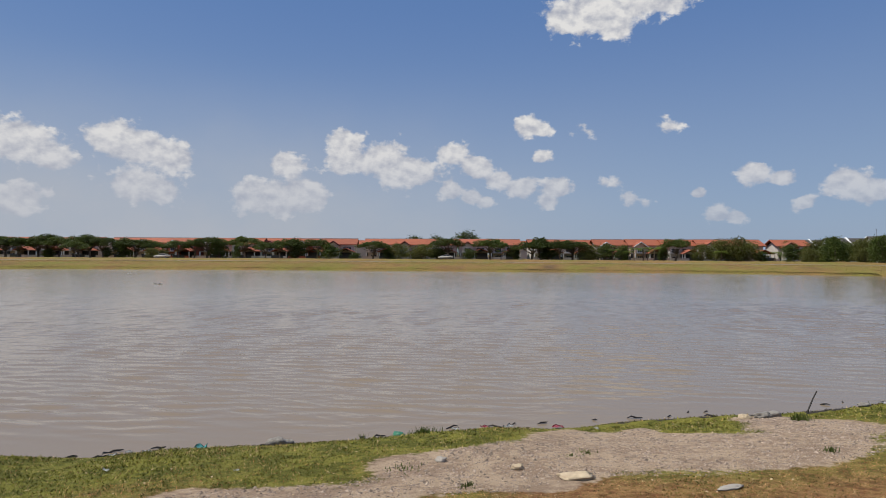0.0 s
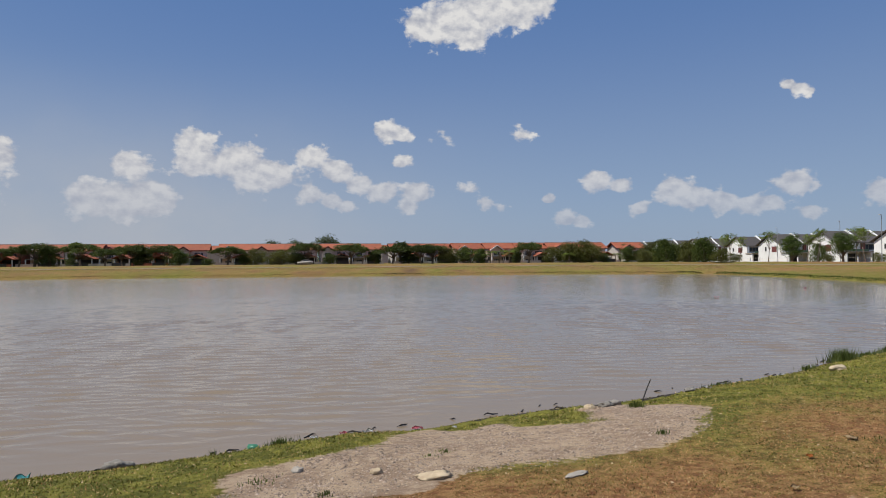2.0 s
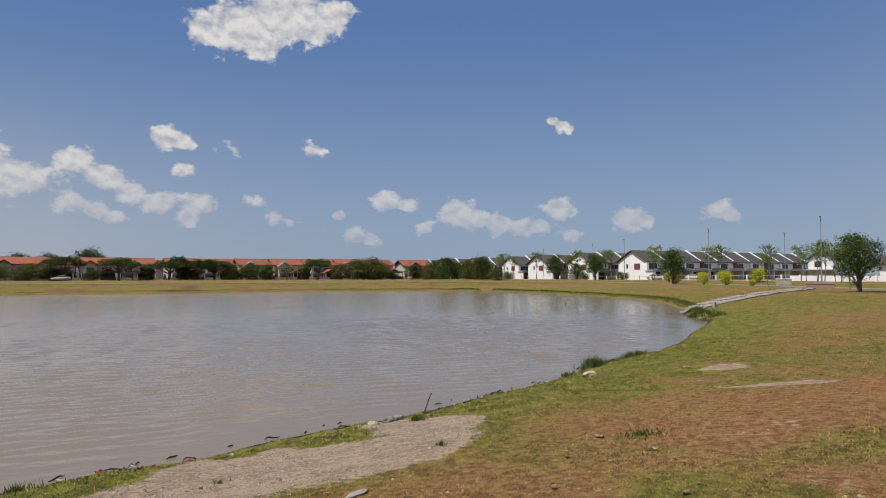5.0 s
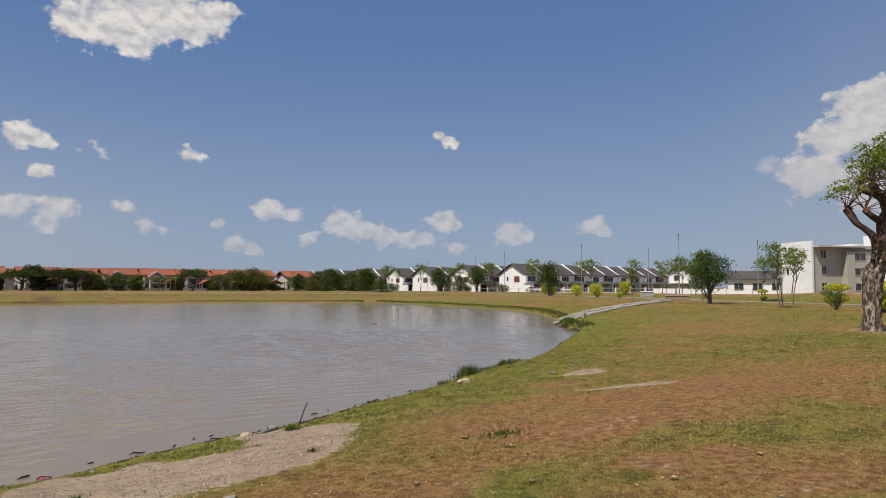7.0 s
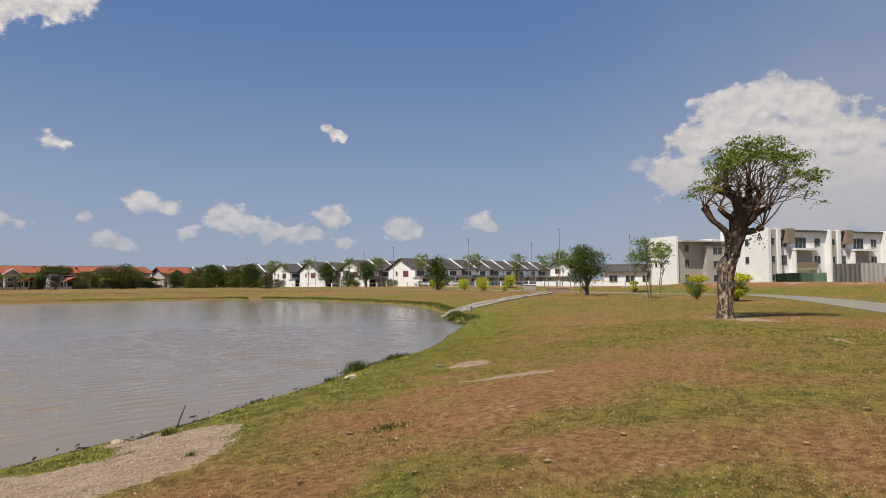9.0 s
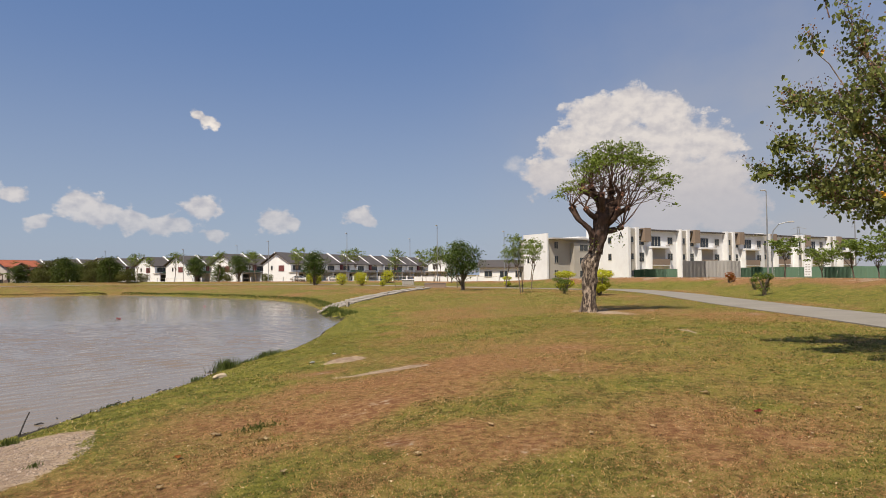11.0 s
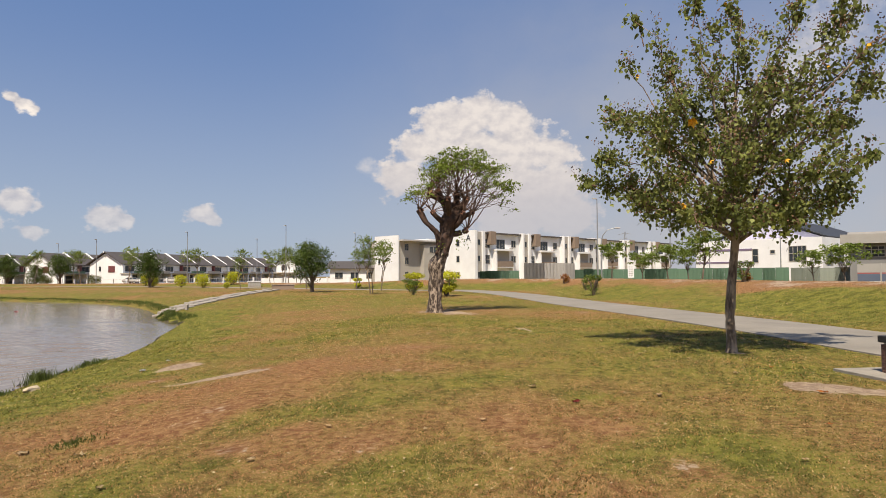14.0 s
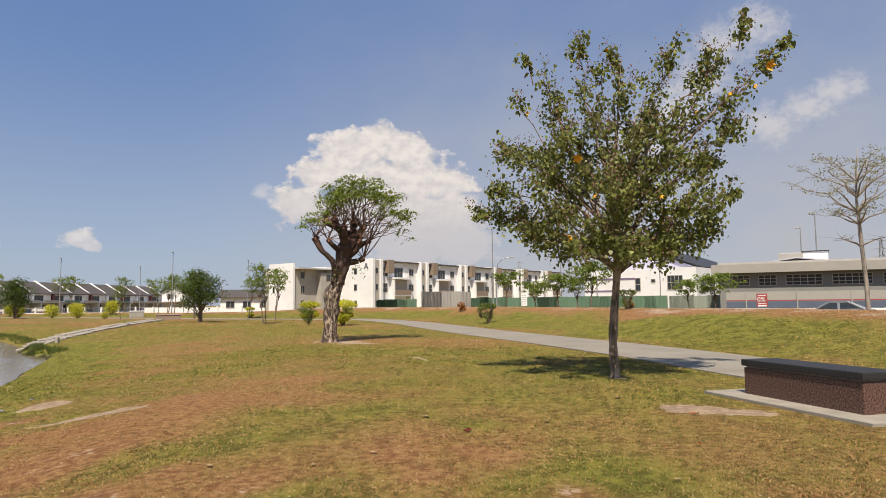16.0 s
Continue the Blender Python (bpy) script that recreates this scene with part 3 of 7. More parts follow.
def inside(x, y, pts):
    p = np.asarray(pts, float)
    r = np.zeros(x.shape, bool)
    for a, b in zip(p, np.roll(p, -1, axis=0)):
        c = ((a[1] > y) != (b[1] > y)) & (x < (b[0] - a[0]) * (y - a[1]) / (b[1] - a[1] + 1e-12) + a[0])
        r ^= c
    return r


def wave_noise(x, y, scale, seed, octaves=4):
    """Smooth lumpy noise about 0, from turned sums of sines with scrambled phases."""
    rs = np.random.RandomState(seed)
    out = np.zeros(x.shape)
    amp, tot = 1.0, 0.0
    for o in range(octaves):
        for k in range(5):
            a = rs.uniform(0, 2 * np.pi)
            f = scale * 2 ** o * rs.uniform(0.7, 1.4)
            out += amp * np.sin((np.cos(a) * x + np.sin(a) * y) * f + rs.uniform(0, 6.28) + 1.3 * np.sin((np.sin(a) * x - np.cos(a) * y) * f * 0.6 + rs.uniform(0, 6.28)))
        tot += amp * 5 ** 0.5
        amp *= 0.55
    return out / tot


SHORE_LINE = spline(SHORE, closed=True, n=6)
_wig = np.stack([wave_noise(SHORE_LINE[:, 0], SHORE_LINE[:, 1], 1.6, 5), wave_noise(SHORE_LINE[:, 0], SHORE_LINE[:, 1], 1.6, 6)], 1)
SHORE_LINE = SHORE_LINE + _wig * 0.10
PATH_SPLINE = spline(PATH_LINE, n=6)


SHORE_NEAR, PATH_NEAR = SHORE_LINE[14:130], PATH_SPLINE[:55]


def height(x, y, full=False, near=False):
    """The ground's height; near: only the stretch about the bench is asked for, which is quicker."""
    x, y = np.atleast_1d(np.asarray(x, float)), np.atleast_1d(np.asarray(y, float))
    shore, way = (SHORE_NEAR, PATH_NEAR) if near else (SHORE_LINE, PATH_SPLINE)
    d, _, _ = line_distance(x, y, shore, not near)
    d = np.where(inside(x, y, np.vstack([shore, ((40, 130), (-150, 130))]) if near else shore), -d, d)
    pd, ps, pa = line_distance(x, y, way)
    pa = pa * (len(way) - 1) / (len(PATH_SPLINE) - 1)
    lip = 0.03 + 0.02 * wave_noise(x, y, 1.1, 7) + 0.16 * smooth(22, 40, np.hypot(x, y))
    z = WATER_Z + lip * smooth(0.0, 0.35, d) + (0.80 - lip + 0.20) * (1 - np.exp(-np.maximum(d, 0) / 4.6))
    z = np.where(d < 0, WATER_Z + np.maximum(d * 0.35, -2.0), z)
    s = pd * ps
    # the bank on the outer side of the path, high by the road and low further round
    amp = 1.08 - 0.55 * smooth(0.48, 0.62, pa) - 0.08 * smooth(0.66, 0.74, pa)
    wob = 0.8 * wave_noise(x, y, 0.25, 9)
    z = z + amp * smooth(2.0, 8.4 + wob, s) - (amp - 0.12) * smooth(10.5, 16, s)
    z = z - 0.22 * smooth(20, 60, s) * smooth(0.66, 0.74, pa) + 0.5 * smooth(40, 90, s) * smooth(0.5, 0.56, pa) * smooth(0.74, 0.66, pa)
    z = z + np.where(d > 0.2, 0.045 * wave_noise(x, y, 0.45, 3) + 0.012 * wave_noise(x, y, 3.0, 4), 0) * smooth(1.2, 2.6, pd)
    # levelled for the bench's slab
    z = z + (0.055 - z) * smooth(3.0, 1.9, np.hypot(x - 9.9, y + 4.6))
    # the park side lies a little higher than the beach
    z = z + 0.12 * smooth(5.0, 2.0, y - 0.25 * x) * smooth(100, 50, np.hypot(x, y)) * np.where(d > 0, 1, 0)
    if full:
        return z, d, s, pd, pa
    return z


def on_ground(x, y, sink=0.02):
    return float(height(x, y)[0]) - sink


def cover(x, y, d, s, pa):
    """Shares of bare soil, dry turf, and wet mud together with shade painted on distant turf."""
    n1, n2, n3 = wave_noise(x, y, 0.55, 11), wave_noise(x, y, 1.9, 12), wave_noise(x, y, 0.17, 13)
    bare = np.zeros(x.shape)
    near = (np.abs(x - 1.4) < 6) & (np.abs(y - 7) < 4)
    if near.any():
        g = spline(GRAVEL, closed=True, n=3)
        gd, _, _ = line_distance(x[near], y[near], g, True)
        gd = np.where(inside(x[near], y[near], g), gd, -gd)
        bare[near] = smooth(-0.42, 0.30, gd + 0.30 * n2[near] + 0.12 * n1[near])
    for cx, cy, rx, ry, a in ((10.0, 6.86, 0.61, 0.2, -0.85), (11.73, 9.46, 0.64, 0.28, -0.18), (9.57, -3.07, 0.73, 0.3, -1.91), (25.6, 7.2, 1.5, 0.8, 0.6), (13.2, -2.1, 0.15, 0.12, 0.2), (17.5, 2.6, 0.8, 0.08, 0.5), (58.2, 31, 1.2, 0.8, 0)):
        u, v = (x - cx) * np.cos(a) + (y - cy) * np.sin(a), -(x - cx) * np.sin(a) + (y - cy) * np.cos(a)
        bare = np.maximum(bare, 0.92 * smooth(2.2, 0.1, np.hypot(u / rx, v / ry) - 0.85 * n2))
    bare = np.maximum(bare, 0.46 * smooth(0.75, 1.3, n2 + 0.5 * n1) * smooth(3, 6, d))
    # scuffed earth along the bank's crown
    bare = np.maximum(bare, smooth(5.5, 8.0, s + 1.0 * n1) * smooth(13, 10, s) * (0.46 + 0.3 * n2))
    dry = 0.50 - 0.09 * smooth(9, 13, x) + 0.22 * n1 + 0.13 * n2 + 0.10 * n3
    dry += 0.40 * np.exp(-(((x - 7.5) / 4.6) ** 2 + ((y - 4.9) / 2.3) ** 2))
    dry += 0.22 * np.exp(-(((x + 1.5) / 2.0) ** 2 + ((y - 4.6) / 0.6) ** 2))
    for cx, cy, r in LUSH:
        dry -= 0.30 * np.exp(-(((x - cx) / r) ** 2 + ((y - cy) / r) ** 2 * 1.6))
    for cx, cy, r in WORN:
        w = np.exp(-(((x - cx) / r) ** 2 + ((y - cy) / r) ** 2 * 1.6) * 1.3)
        dry += 0.34 * w
        bare = np.maximum(bare, w * (0.42 + 0.25 * n2))
    dry -= (0.46 - 0.34 * smooth(30, 55, np.hypot(x, y))) * smooth(4.2, 1.3, d + 0.6 * n2)
    dry -= 0.22 * smooth(2.4, 3.4, s) * smooth(7.0, 5.0, s + n1)
    dry += 0.40 * smooth(5.0, 7.5, s + 1.2 * n1) * smooth(12.5, 10.0, s)
    dry += 0.06 * smooth(45, 75, np.hypot(x, y))
    # the bank across the lake is evenly grassed
    far = smooth(72, 84, y) * smooth(95, 80, x)
    bare = bare + (0.22 * smooth(0.5, 1.4, n1) - bare) * far
    dry = dry + (0.46 + 0.18 * n1 + 0.12 * n3 - dry) * far
    # wet mud, at the nearer waterline only
    mud_shade = smooth(0.20, 0.0, d + 0.10 * n2) * np.where(d > -3, 1, 0) * smooth(60, 38, np.hypot(x, y))
    # distant turf and the far bank get painted darkening for shade among the grass
    mud_shade = np.maximum(mud_shade, 0.40 * smooth(42, 72, np.hypot(x, y)) * smooth(16, 8, s)) * (1 - far) + (0.38 + 0.12 * n1) * far
    return np.clip(bare, 0, 1), np.clip(dry, 0, 1), np.clip(mud_shade, 0, 1)


def set_cover(me, b, r, m):
    at = me.color_attributes.new("cover", "FLOAT_COLOR", "POINT")
    at.data.foreach_set("color", np.stack([b, r, m, np.ones_like(b)], 1).astype(np.float32).ravel())


def build_ground():
    n = 470
    u = np.linspace(-1, 1, n)
    g = lambda c: c + 3.1 * np.sinh(7.3 * u) * 1.15
    gx, gy = np.meshgrid(g(8.0), g(5.5), indexing="ij")
    x, y = gx.ravel(), gy.ravel()
    z, d, s, pd, pa = height(x, y, True)
    far = np.hypot(x, y)
    z = np.where(far > 600, np.minimum(z, 0.8), z)
    me = bpy.data.meshes.new("ground")
    me.vertices.add(n * n)
    me.vertices.foreach_set("co", np.stack([x, y, z], 1).ravel())
    i = (np.arange(n - 1)[:, None] * n + np.arange(n - 1)[None, :]).ravel()
    f = np.stack([i, i + n, i + n + 1, i + 1], 1).astype(np.int32)
    me.loops.add(f.size)
    me.loops.foreach_set("vertex_index", f.ravel())
    me.polygons.add(len(f))
    me.polygons.foreach_set("loop_start", np.arange(0, f.size, 4, dtype=np.int32))
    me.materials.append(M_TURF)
    me.update()
    me.shade_smooth()
    set_cover(me, *cover(x, y, d, s, pa))
    tagged(new("ground", me), "parched green and brown turf with bare sandy patches", "ground", kind="structure")


def build_water():
    """The lake: one sheet whose wind ripples are modelled over the nearer water and die out towards the shores."""
    rs = np.random.RandomState(91)
    r = np.concatenate([[3.0, 6.0], 7.0 * np.exp(np.linspace(0, 1, 620) ** 1.15 * np.log(52 / 7.0)), np.linspace(55, 190, 28)])
    a = np.radians(np.concatenate([np.linspace(-92, -44, 14), np.linspace(-42, 66, 400), np.linspace(68, 92, 10)]))
    gr, ga = np.meshgrid(r, a, indexing="ij")
    x, y = (np.sin(ga) * gr).ravel(), (np.cos(ga) * gr).ravel()
    z = np.zeros(x.shape)
    live = (gr.ravel() < 54) & (y > 6)
    d, _, _ = line_distance(x[live], y[live], SHORE_LINE, True)
    lx, ly = x[live], y[live]
    h = np.zeros(lx.shape)
    bend_x = 0.5 * wave_noise(lx, ly, 0.25, 92, 3)
    for k in range(46):
        wl = rs.uniform(0.22, 0.62)
        az = radians(rs.normal(12, 13))
        ph = 2 * np.pi / wl * (np.sin(az) * lx + np.cos(az) * ly + 0.35 * bend_x) + rs.uniform(0, 6.28)
        c = np.cos(ph)
        h += wl * (c + 0.25 * c * c) * 0.0032
    # the ripples come in patches, and are lower close to the bank
    h *= np.clip(0.80 + 0.45 * wave_noise(lx, ly, 0.22, 93, 3), 0.25, 1.5) * smooth(0.15, 2.0, d) * smooth(54, 34, np.hypot(lx, ly))
    z[live] = h
    n, m = gr.shape
    me = bpy.data.meshes.new("water")
    me.vertices.add(n * m)
    me.vertices.foreach_set("co", np.stack([x, y, z + WATER_Z], 1).ravel())
    i = (np.arange(n - 1)[:, None] * m + np.arange(m - 1)[None, :]).ravel()
    f = np.stack([i, i + m, i + m + 1, i + 1], 1).astype(np.int32)
    me.loops.add(f.size)
    me.loops.foreach_set("vertex_index", f.ravel())
    me.polygons.add(len(f))
    me.polygons.foreach_set("loop_start", np.arange(0, f.size, 4, dtype=np.int32))
    me.materials.append(M_WATER)
    me.update()
    me.shade_smooth()
    tagged(new("water", me), "rippled grey-brown lake water reflecting the sky", "lake", kind="structure")


def build_path():
    pts = PATH_SPLINE
    bm = bmesh.new()
    rows = []
    for i, p in enumerate(pts):
        d = pts[min(i + 1, len(pts) - 1)] - pts[max(i - 1, 0)]
        d = d / np.hypot(*d)
        nrm = np.array((d[1], -d[0]))
        row = []
        for w, dz in ((-1.0, -0.25), (-0.995, 0.008), (0, 0.03), (0.995, 0.008), (1.0, -0.25)):
            q = p + nrm * w * PATH_HALF
            row.append(bm.verts.new((q[0], q[1], float(height(p[0], p[1])[0]) + dz + 0.012)))
        rows.append(row)
    for a, b in zip(rows, rows[1:]):
        for k in range(4):
            bm.faces.new((a[k], a[k + 1], b[k + 1], b[k]))
    tagged(part("pavement", bm, M_PATH), "pale grey worn concrete path across the park", "path", kind="structure")


def build_road():
    """The laterite road before the far trees."""
    pts = spline([(-190, 190), (-100, 189), (-20, 187), (40, 180), (80, 169), (112, 150), (122, 125), (120, 95), (116, 66)], n=8)
    bm = bmesh.new()
    rows = []
    for i, p in enumerate(pts):
        d = pts[min(i + 1, len(pts) - 1)] - pts[max(i - 1, 0)]
        d = d / np.hypot(*d)
        nrm = np.array((d[1], -d[0]))
        rows.append([bm.verts.new((*(p + nrm * w), float(height(*(p + nrm * w))[0]) + dz)) for w, dz in ((-3.1, -0.2), (-3.0, 0.06), (3.0, 0.06), (3.1, -0.2))])
    for a, b in zip(rows, rows[1:]):
        for k in range(3):
            bm.faces.new((a[k], b[k], b[k + 1], a[k + 1]))
    bmesh.ops.recalc_face_normals(bm, faces=bm.faces)
    tagged(part("road", bm, M_LATERITE), "pale pinkish laterite road before the far trees", "road", kind="structure")


M_LATERITE = material("pinkish_laterite", (0.36, 0.25, 0.19), (0.28, 0.19, 0.145), scale=0.3, rough=0.95, vary=0.05)
build_ground()
build_water()
build_path()
build_road()


# ---------- buildings ----------
def frame_of(p, q):
    """The pose of a building whose front runs from p to q, seen from its front: x along the front, y into the building."""
    a = math.degrees(math.atan2(q[1] - p[1], q[0] - p[0]))
    return pose(p[0], p[1], on_ground(p[0], p[1], 0.05), 0, 0, a), math.hypot(q[0] - p[0], q[1] - p[1])


def window(parent, x0, x1, y, z0, z1, cols=2, rows=1, proud=0.06, frame_mat=None, pane_mat=None):
    """A framed window against the plane y, looking towards -y."""
    fm = frame_mat or M_GREY
    t = 0.07
    bm = bmesh.new()
    o = [(x0, z0), (x1, z0), (x1, z1), (x0, z1)]
    i = [(x0 + t, z0 + t), (x1 - t, z0 + t), (x1 - t, z1 - t), (x0 + t, z1 - t)]
    vs = [[bm.verts.new((px, yy, pz)) for px, pz in ring] for yy, ring in ((y - proud, o), (y - proud, i), (y + 0.02, i), (y + 0.02, o))]
    for r in range(4):
        for k in range(4):
            bm.faces.new((vs[r][k], vs[r][(k + 1) % 4], vs[(r + 1) % 4][(k + 1) % 4], vs[(r + 1) % 4][k]))
    bmesh.ops.recalc_face_normals(bm, faces=bm.faces)
    w = part("window", bm, fm, parent)
    for k in range(1, cols):
        c = x0 + (x1 - x0) * k / cols
        part("mullion", boxes((c - 0.03, c + 0.03, y - proud + 0.01, y - 0.03, z0 + t, z1 - t)), fm, w)
    for k in range(1, rows):
        c = z0 + (z1 - z0) * k / rows
        part("transom", boxes((x0 + t, x1 - t, y - proud + 0.015, y - 0.028, c - 0.03, c + 0.03)), fm, w)
    part("pane", boxes((x0 + t, x1 - t, y - 0.022, y - 0.004, z0 + t, z1 - t)), pane_mat or M_GLASS, w)
    return w


def letter(parent, text, m, size, mat, name="letter"):
    cu = bpy.data.curves.new(name, "FONT")
    cu.body, cu.size, cu.extrude, cu.align_x = text, size, 0.03, "CENTER"
    ob = bpy.data.objects.new(name, cu)
    scene.collection.objects.link(ob)
    bpy.context.view_layer.update()
    me = bpy.data.meshes.new_from_object(ob.evaluated_get(bpy.context.evaluated_depsgraph_get()))
    bpy.data.objects.remove(ob)
    me.materials.clear()
    me.materials.append(mat)
    o = new(name, me)
    o.parent = parent
    o.matrix_basis = m
    return o


def fit_roof(bm, x0, x1, y0, y1, z0, rise, over=0.5, axis="x", thick=0.18):
    """A gabled roof over a rectangle, with its ridge along the axis and thick edges."""
    x0, x1, y0, y1 = x0 - over, x1 + over, y0 - over, y1 + over
    for dz in (0,):
        if axis == "x":
            m = (y0 + y1) / 2
            low = [(x0, y0, z0), (x1, y0, z0), (x1, m, z0 + rise), (x0, m, z0 + rise), (x0, y1, z0), (x1, y1, z0)]
        else:
            m = (x0 + x1) / 2
            low = [(x0, y0, z0), (x0, y1, z0), (m, y1, z0 + rise), (m, y0, z0 + rise), (x1, y0, z0), (x1, y1, z0)]
    a = [bm.verts.new(v) for v in low]
    b = [bm.verts.new((v[0], v[1], v[2] + thick)) for v in low]
    for f in ((0, 1, 2, 3), (3, 2, 5, 4)):
        bm.faces.new([b[i] for i in f])
        bm.faces.new([a[i] for i in reversed(f)])
    for i, j in ((0, 1), (1, 2), (2, 5), (5, 4), (4, 3), (3, 0)):
        bm.faces.new((a[i], a[j], b[j], b[i]))
    return bm


def gable_walls(bm, x0, x1, y0, y1, z0, z1, rise, axis="x"):
    """A house body with gable ends."""
    if axis == "x":
        m = (y0 + y1) / 2
        ends = [[(x, y0, z0), (x, y1, z0), (x, y1, z1), (x, m, z1 + rise), (x, y0, z1)] for x in (x0, x1)]
    else:
        m = (x0 + x1) / 2
        ends = [[(x0, y, z0), (x1, y, z0), (x1, y, z1), (m, y, z1 + rise), (x0, y, z1)] for y in (y0, y1)]
    A, B = [[bm.verts.new(v) for v in e] for e in ends]
    bm.faces.new(A[::-1])
    bm.faces.new(B)
    for i in range(5):
        j = (i + 1) % 5
        bm.faces.new((A[i], A[j], B[j], B[i]))
    bmesh.ops.recalc_face_normals(bm, faces=bm.faces)
    return bm


def apartment_block(p, q, units, h, text, label):
    m, length = frame_of(p, q)
    t = thing("apartment_building", m, label, "building", "white apartment blocks behind the hoarding")
    depth = 11.0
    part("wall", boxes((0, length, 1.2, depth, -1, h - 0.35)), M_WHITE, t)
    part("roof", boxes((-0.0, length + 0.15, 0.55, depth + 0.15, h - 0.35, h - 0.1)), M_SLATE, t, "flat dark roof slab with a thin overhang")
    part("end_wall", boxes((-0.3, 0.0, 0, depth, -1, h + 0.15)), M_WHITE, t)
    if text:
        letter(t, text, pose(-0.34, 1.8, h - 1.9, 90, 0, -90), 1.8, M_DARK, "block_letter")
    st = (h - 0.6) / 3
    for k in range(3):
        window_end = part("window", boxes((-0.36, -0.29, 4.2, 5.1, 0.9 + k * st, 2.2 + k * st)), M_GREY, t)
        part("pane", boxes((-0.372, -0.361, 4.3, 5.0, 1.0 + k * st, 2.1 + k * st)), M_GLASS, window_end)
    step = length / units
    for u in range(units):
        a = u * step
        # projecting stair fin of two white leaves with a grey slot
        part("fin", boxes((a, a + 0.35, 0, 1.25, -1, h + 0.1)), M_WHITE, t)
        part("fin", boxes((a + 1.9, a + 2.6, 0, 1.25, -1, h + 0.1)), M_WHITE, t)
        part("slot_wall", boxes((a + 0.35, a + 1.9, 0.35, 1.25, -1, h - 0.1)), M_GREY, t, "grey recessed strip between white fins")
        for k in range(3):
            window(t, a + 0.7, a + 1.5, 0.35, 1.0 + k * st, 2.2 + k * st, 1, 1)
        b0, b1 = a + step * 0.42, a + step * 0.76
        part("upper_panel", boxes((b0 - 1.7, b0 - 0.1, 0.1, 1.22, h - 2.5, h + 0.1)), M_TAUPE, t, "taupe panel rising through the roof line")
        # one deep balcony with a taupe parapet, a white hood over it and a beam across the upper bay
        k = 1
        part("balcony_floor", boxes((b0, b1, -0.1, 1.22, k * st - 0.15, k * st + 0.02)), M_WHITE, t)
        part("balcony_parapet", boxes((b0, b1, -0.12, 0.05, k * st + 0.02, k * st + 1.15)), M_TAUPE, t, "taupe balcony parapet")
        part("balcony_pier", boxes((b0 - 0.25, b0, -0.1, 1.22, -0.5, 2 * st + 0.3)), M_WHITE, t)
        part("balcony_pier", boxes((b1, b1 + 0.25, -0.1, 1.22, -0.5, k * st + 0.2)), M_WHITE, t)
        part("balcony_back", boxes((b0, b1, 1.0, 1.21, k * st + 0.02, 2 * st + 0.2)), M_GREY, t, "grey shaded wall behind the balcony")
        part("balcony_hood", boxes((b0 - 0.35, b1 + 0.35, -0.35, 1.22, 2 * st + 0.05, 2 * st + 0.42)), M_WHITE, t)
        for k in range(3):
            window(t, a + step * 0.24, a + step * 0.36, 1.2, 0.6 + k * st, 2.4 + k * st, 2, 2)
            window(t, a + step * 0.50, a + step * 0.68, 1.2, 0.3 + k * st, 2.4 + k * st, 3, 1)
            window(t, a + step * 0.82, a + step * 0.92, 1.2, 0.9 + k * st, 2.3 + k * st, 2, 1)
            part("air_conditioner", boxes((a + step * 0.78, a + step * 0.78 + 0.8, 0.75, 1.19, 0.2 + k * st, 0.75 + k * st), bevel=0.04), M_ZINC, t)
    return t


def apartment_wing(p, q):
    m, length = frame_of(p, q)
    t = thing("apartment_building", m, "white apartment end block with a grey recessed wing", "building", "white apartment blocks behind the hoarding")
    h = 9.0
    part("end_wall", boxes((-0.4, 0, -0.3, 6.8, -1, h + 0.2)), M_WHITE, t)
    part("wall", boxes((0, length, 0, 8.5, -1, h - 0.9)), M_GREY, t, "grey rendered wall")
    part("stair_tower", boxes((length * 0.55, length, -1.2, 0, -1, h - 1.6)), M_GREY, t)
    part("roof", boxes((0.0, length + 1.0, -1.6, 9, h - 0.9, h - 0.65)), M_ZINC, t)
    part("rear_wall", boxes((length, length + 4, 2.5, 8.5, -1, h)), M_WHITE, t)
    for k in range(3):
        window(t, 1.6, 2.6, 0, 0.9 + k * 2.7, 2.3 + k * 2.7, 2, 1)
        window(t, length * 0.68, length * 0.9, -1.2, 0.9 + k * 2.5, 2.2 + k * 2.5, 2, 1)
    w = part("window", boxes((-0.46, -0.39, 5.0, 5.6, 3.6, 4.9)), M_GREY, t)
    part("pane", boxes((-0.475, -0.461, 5.08, 5.52, 3.7, 4.8)), M_GLASS, w)


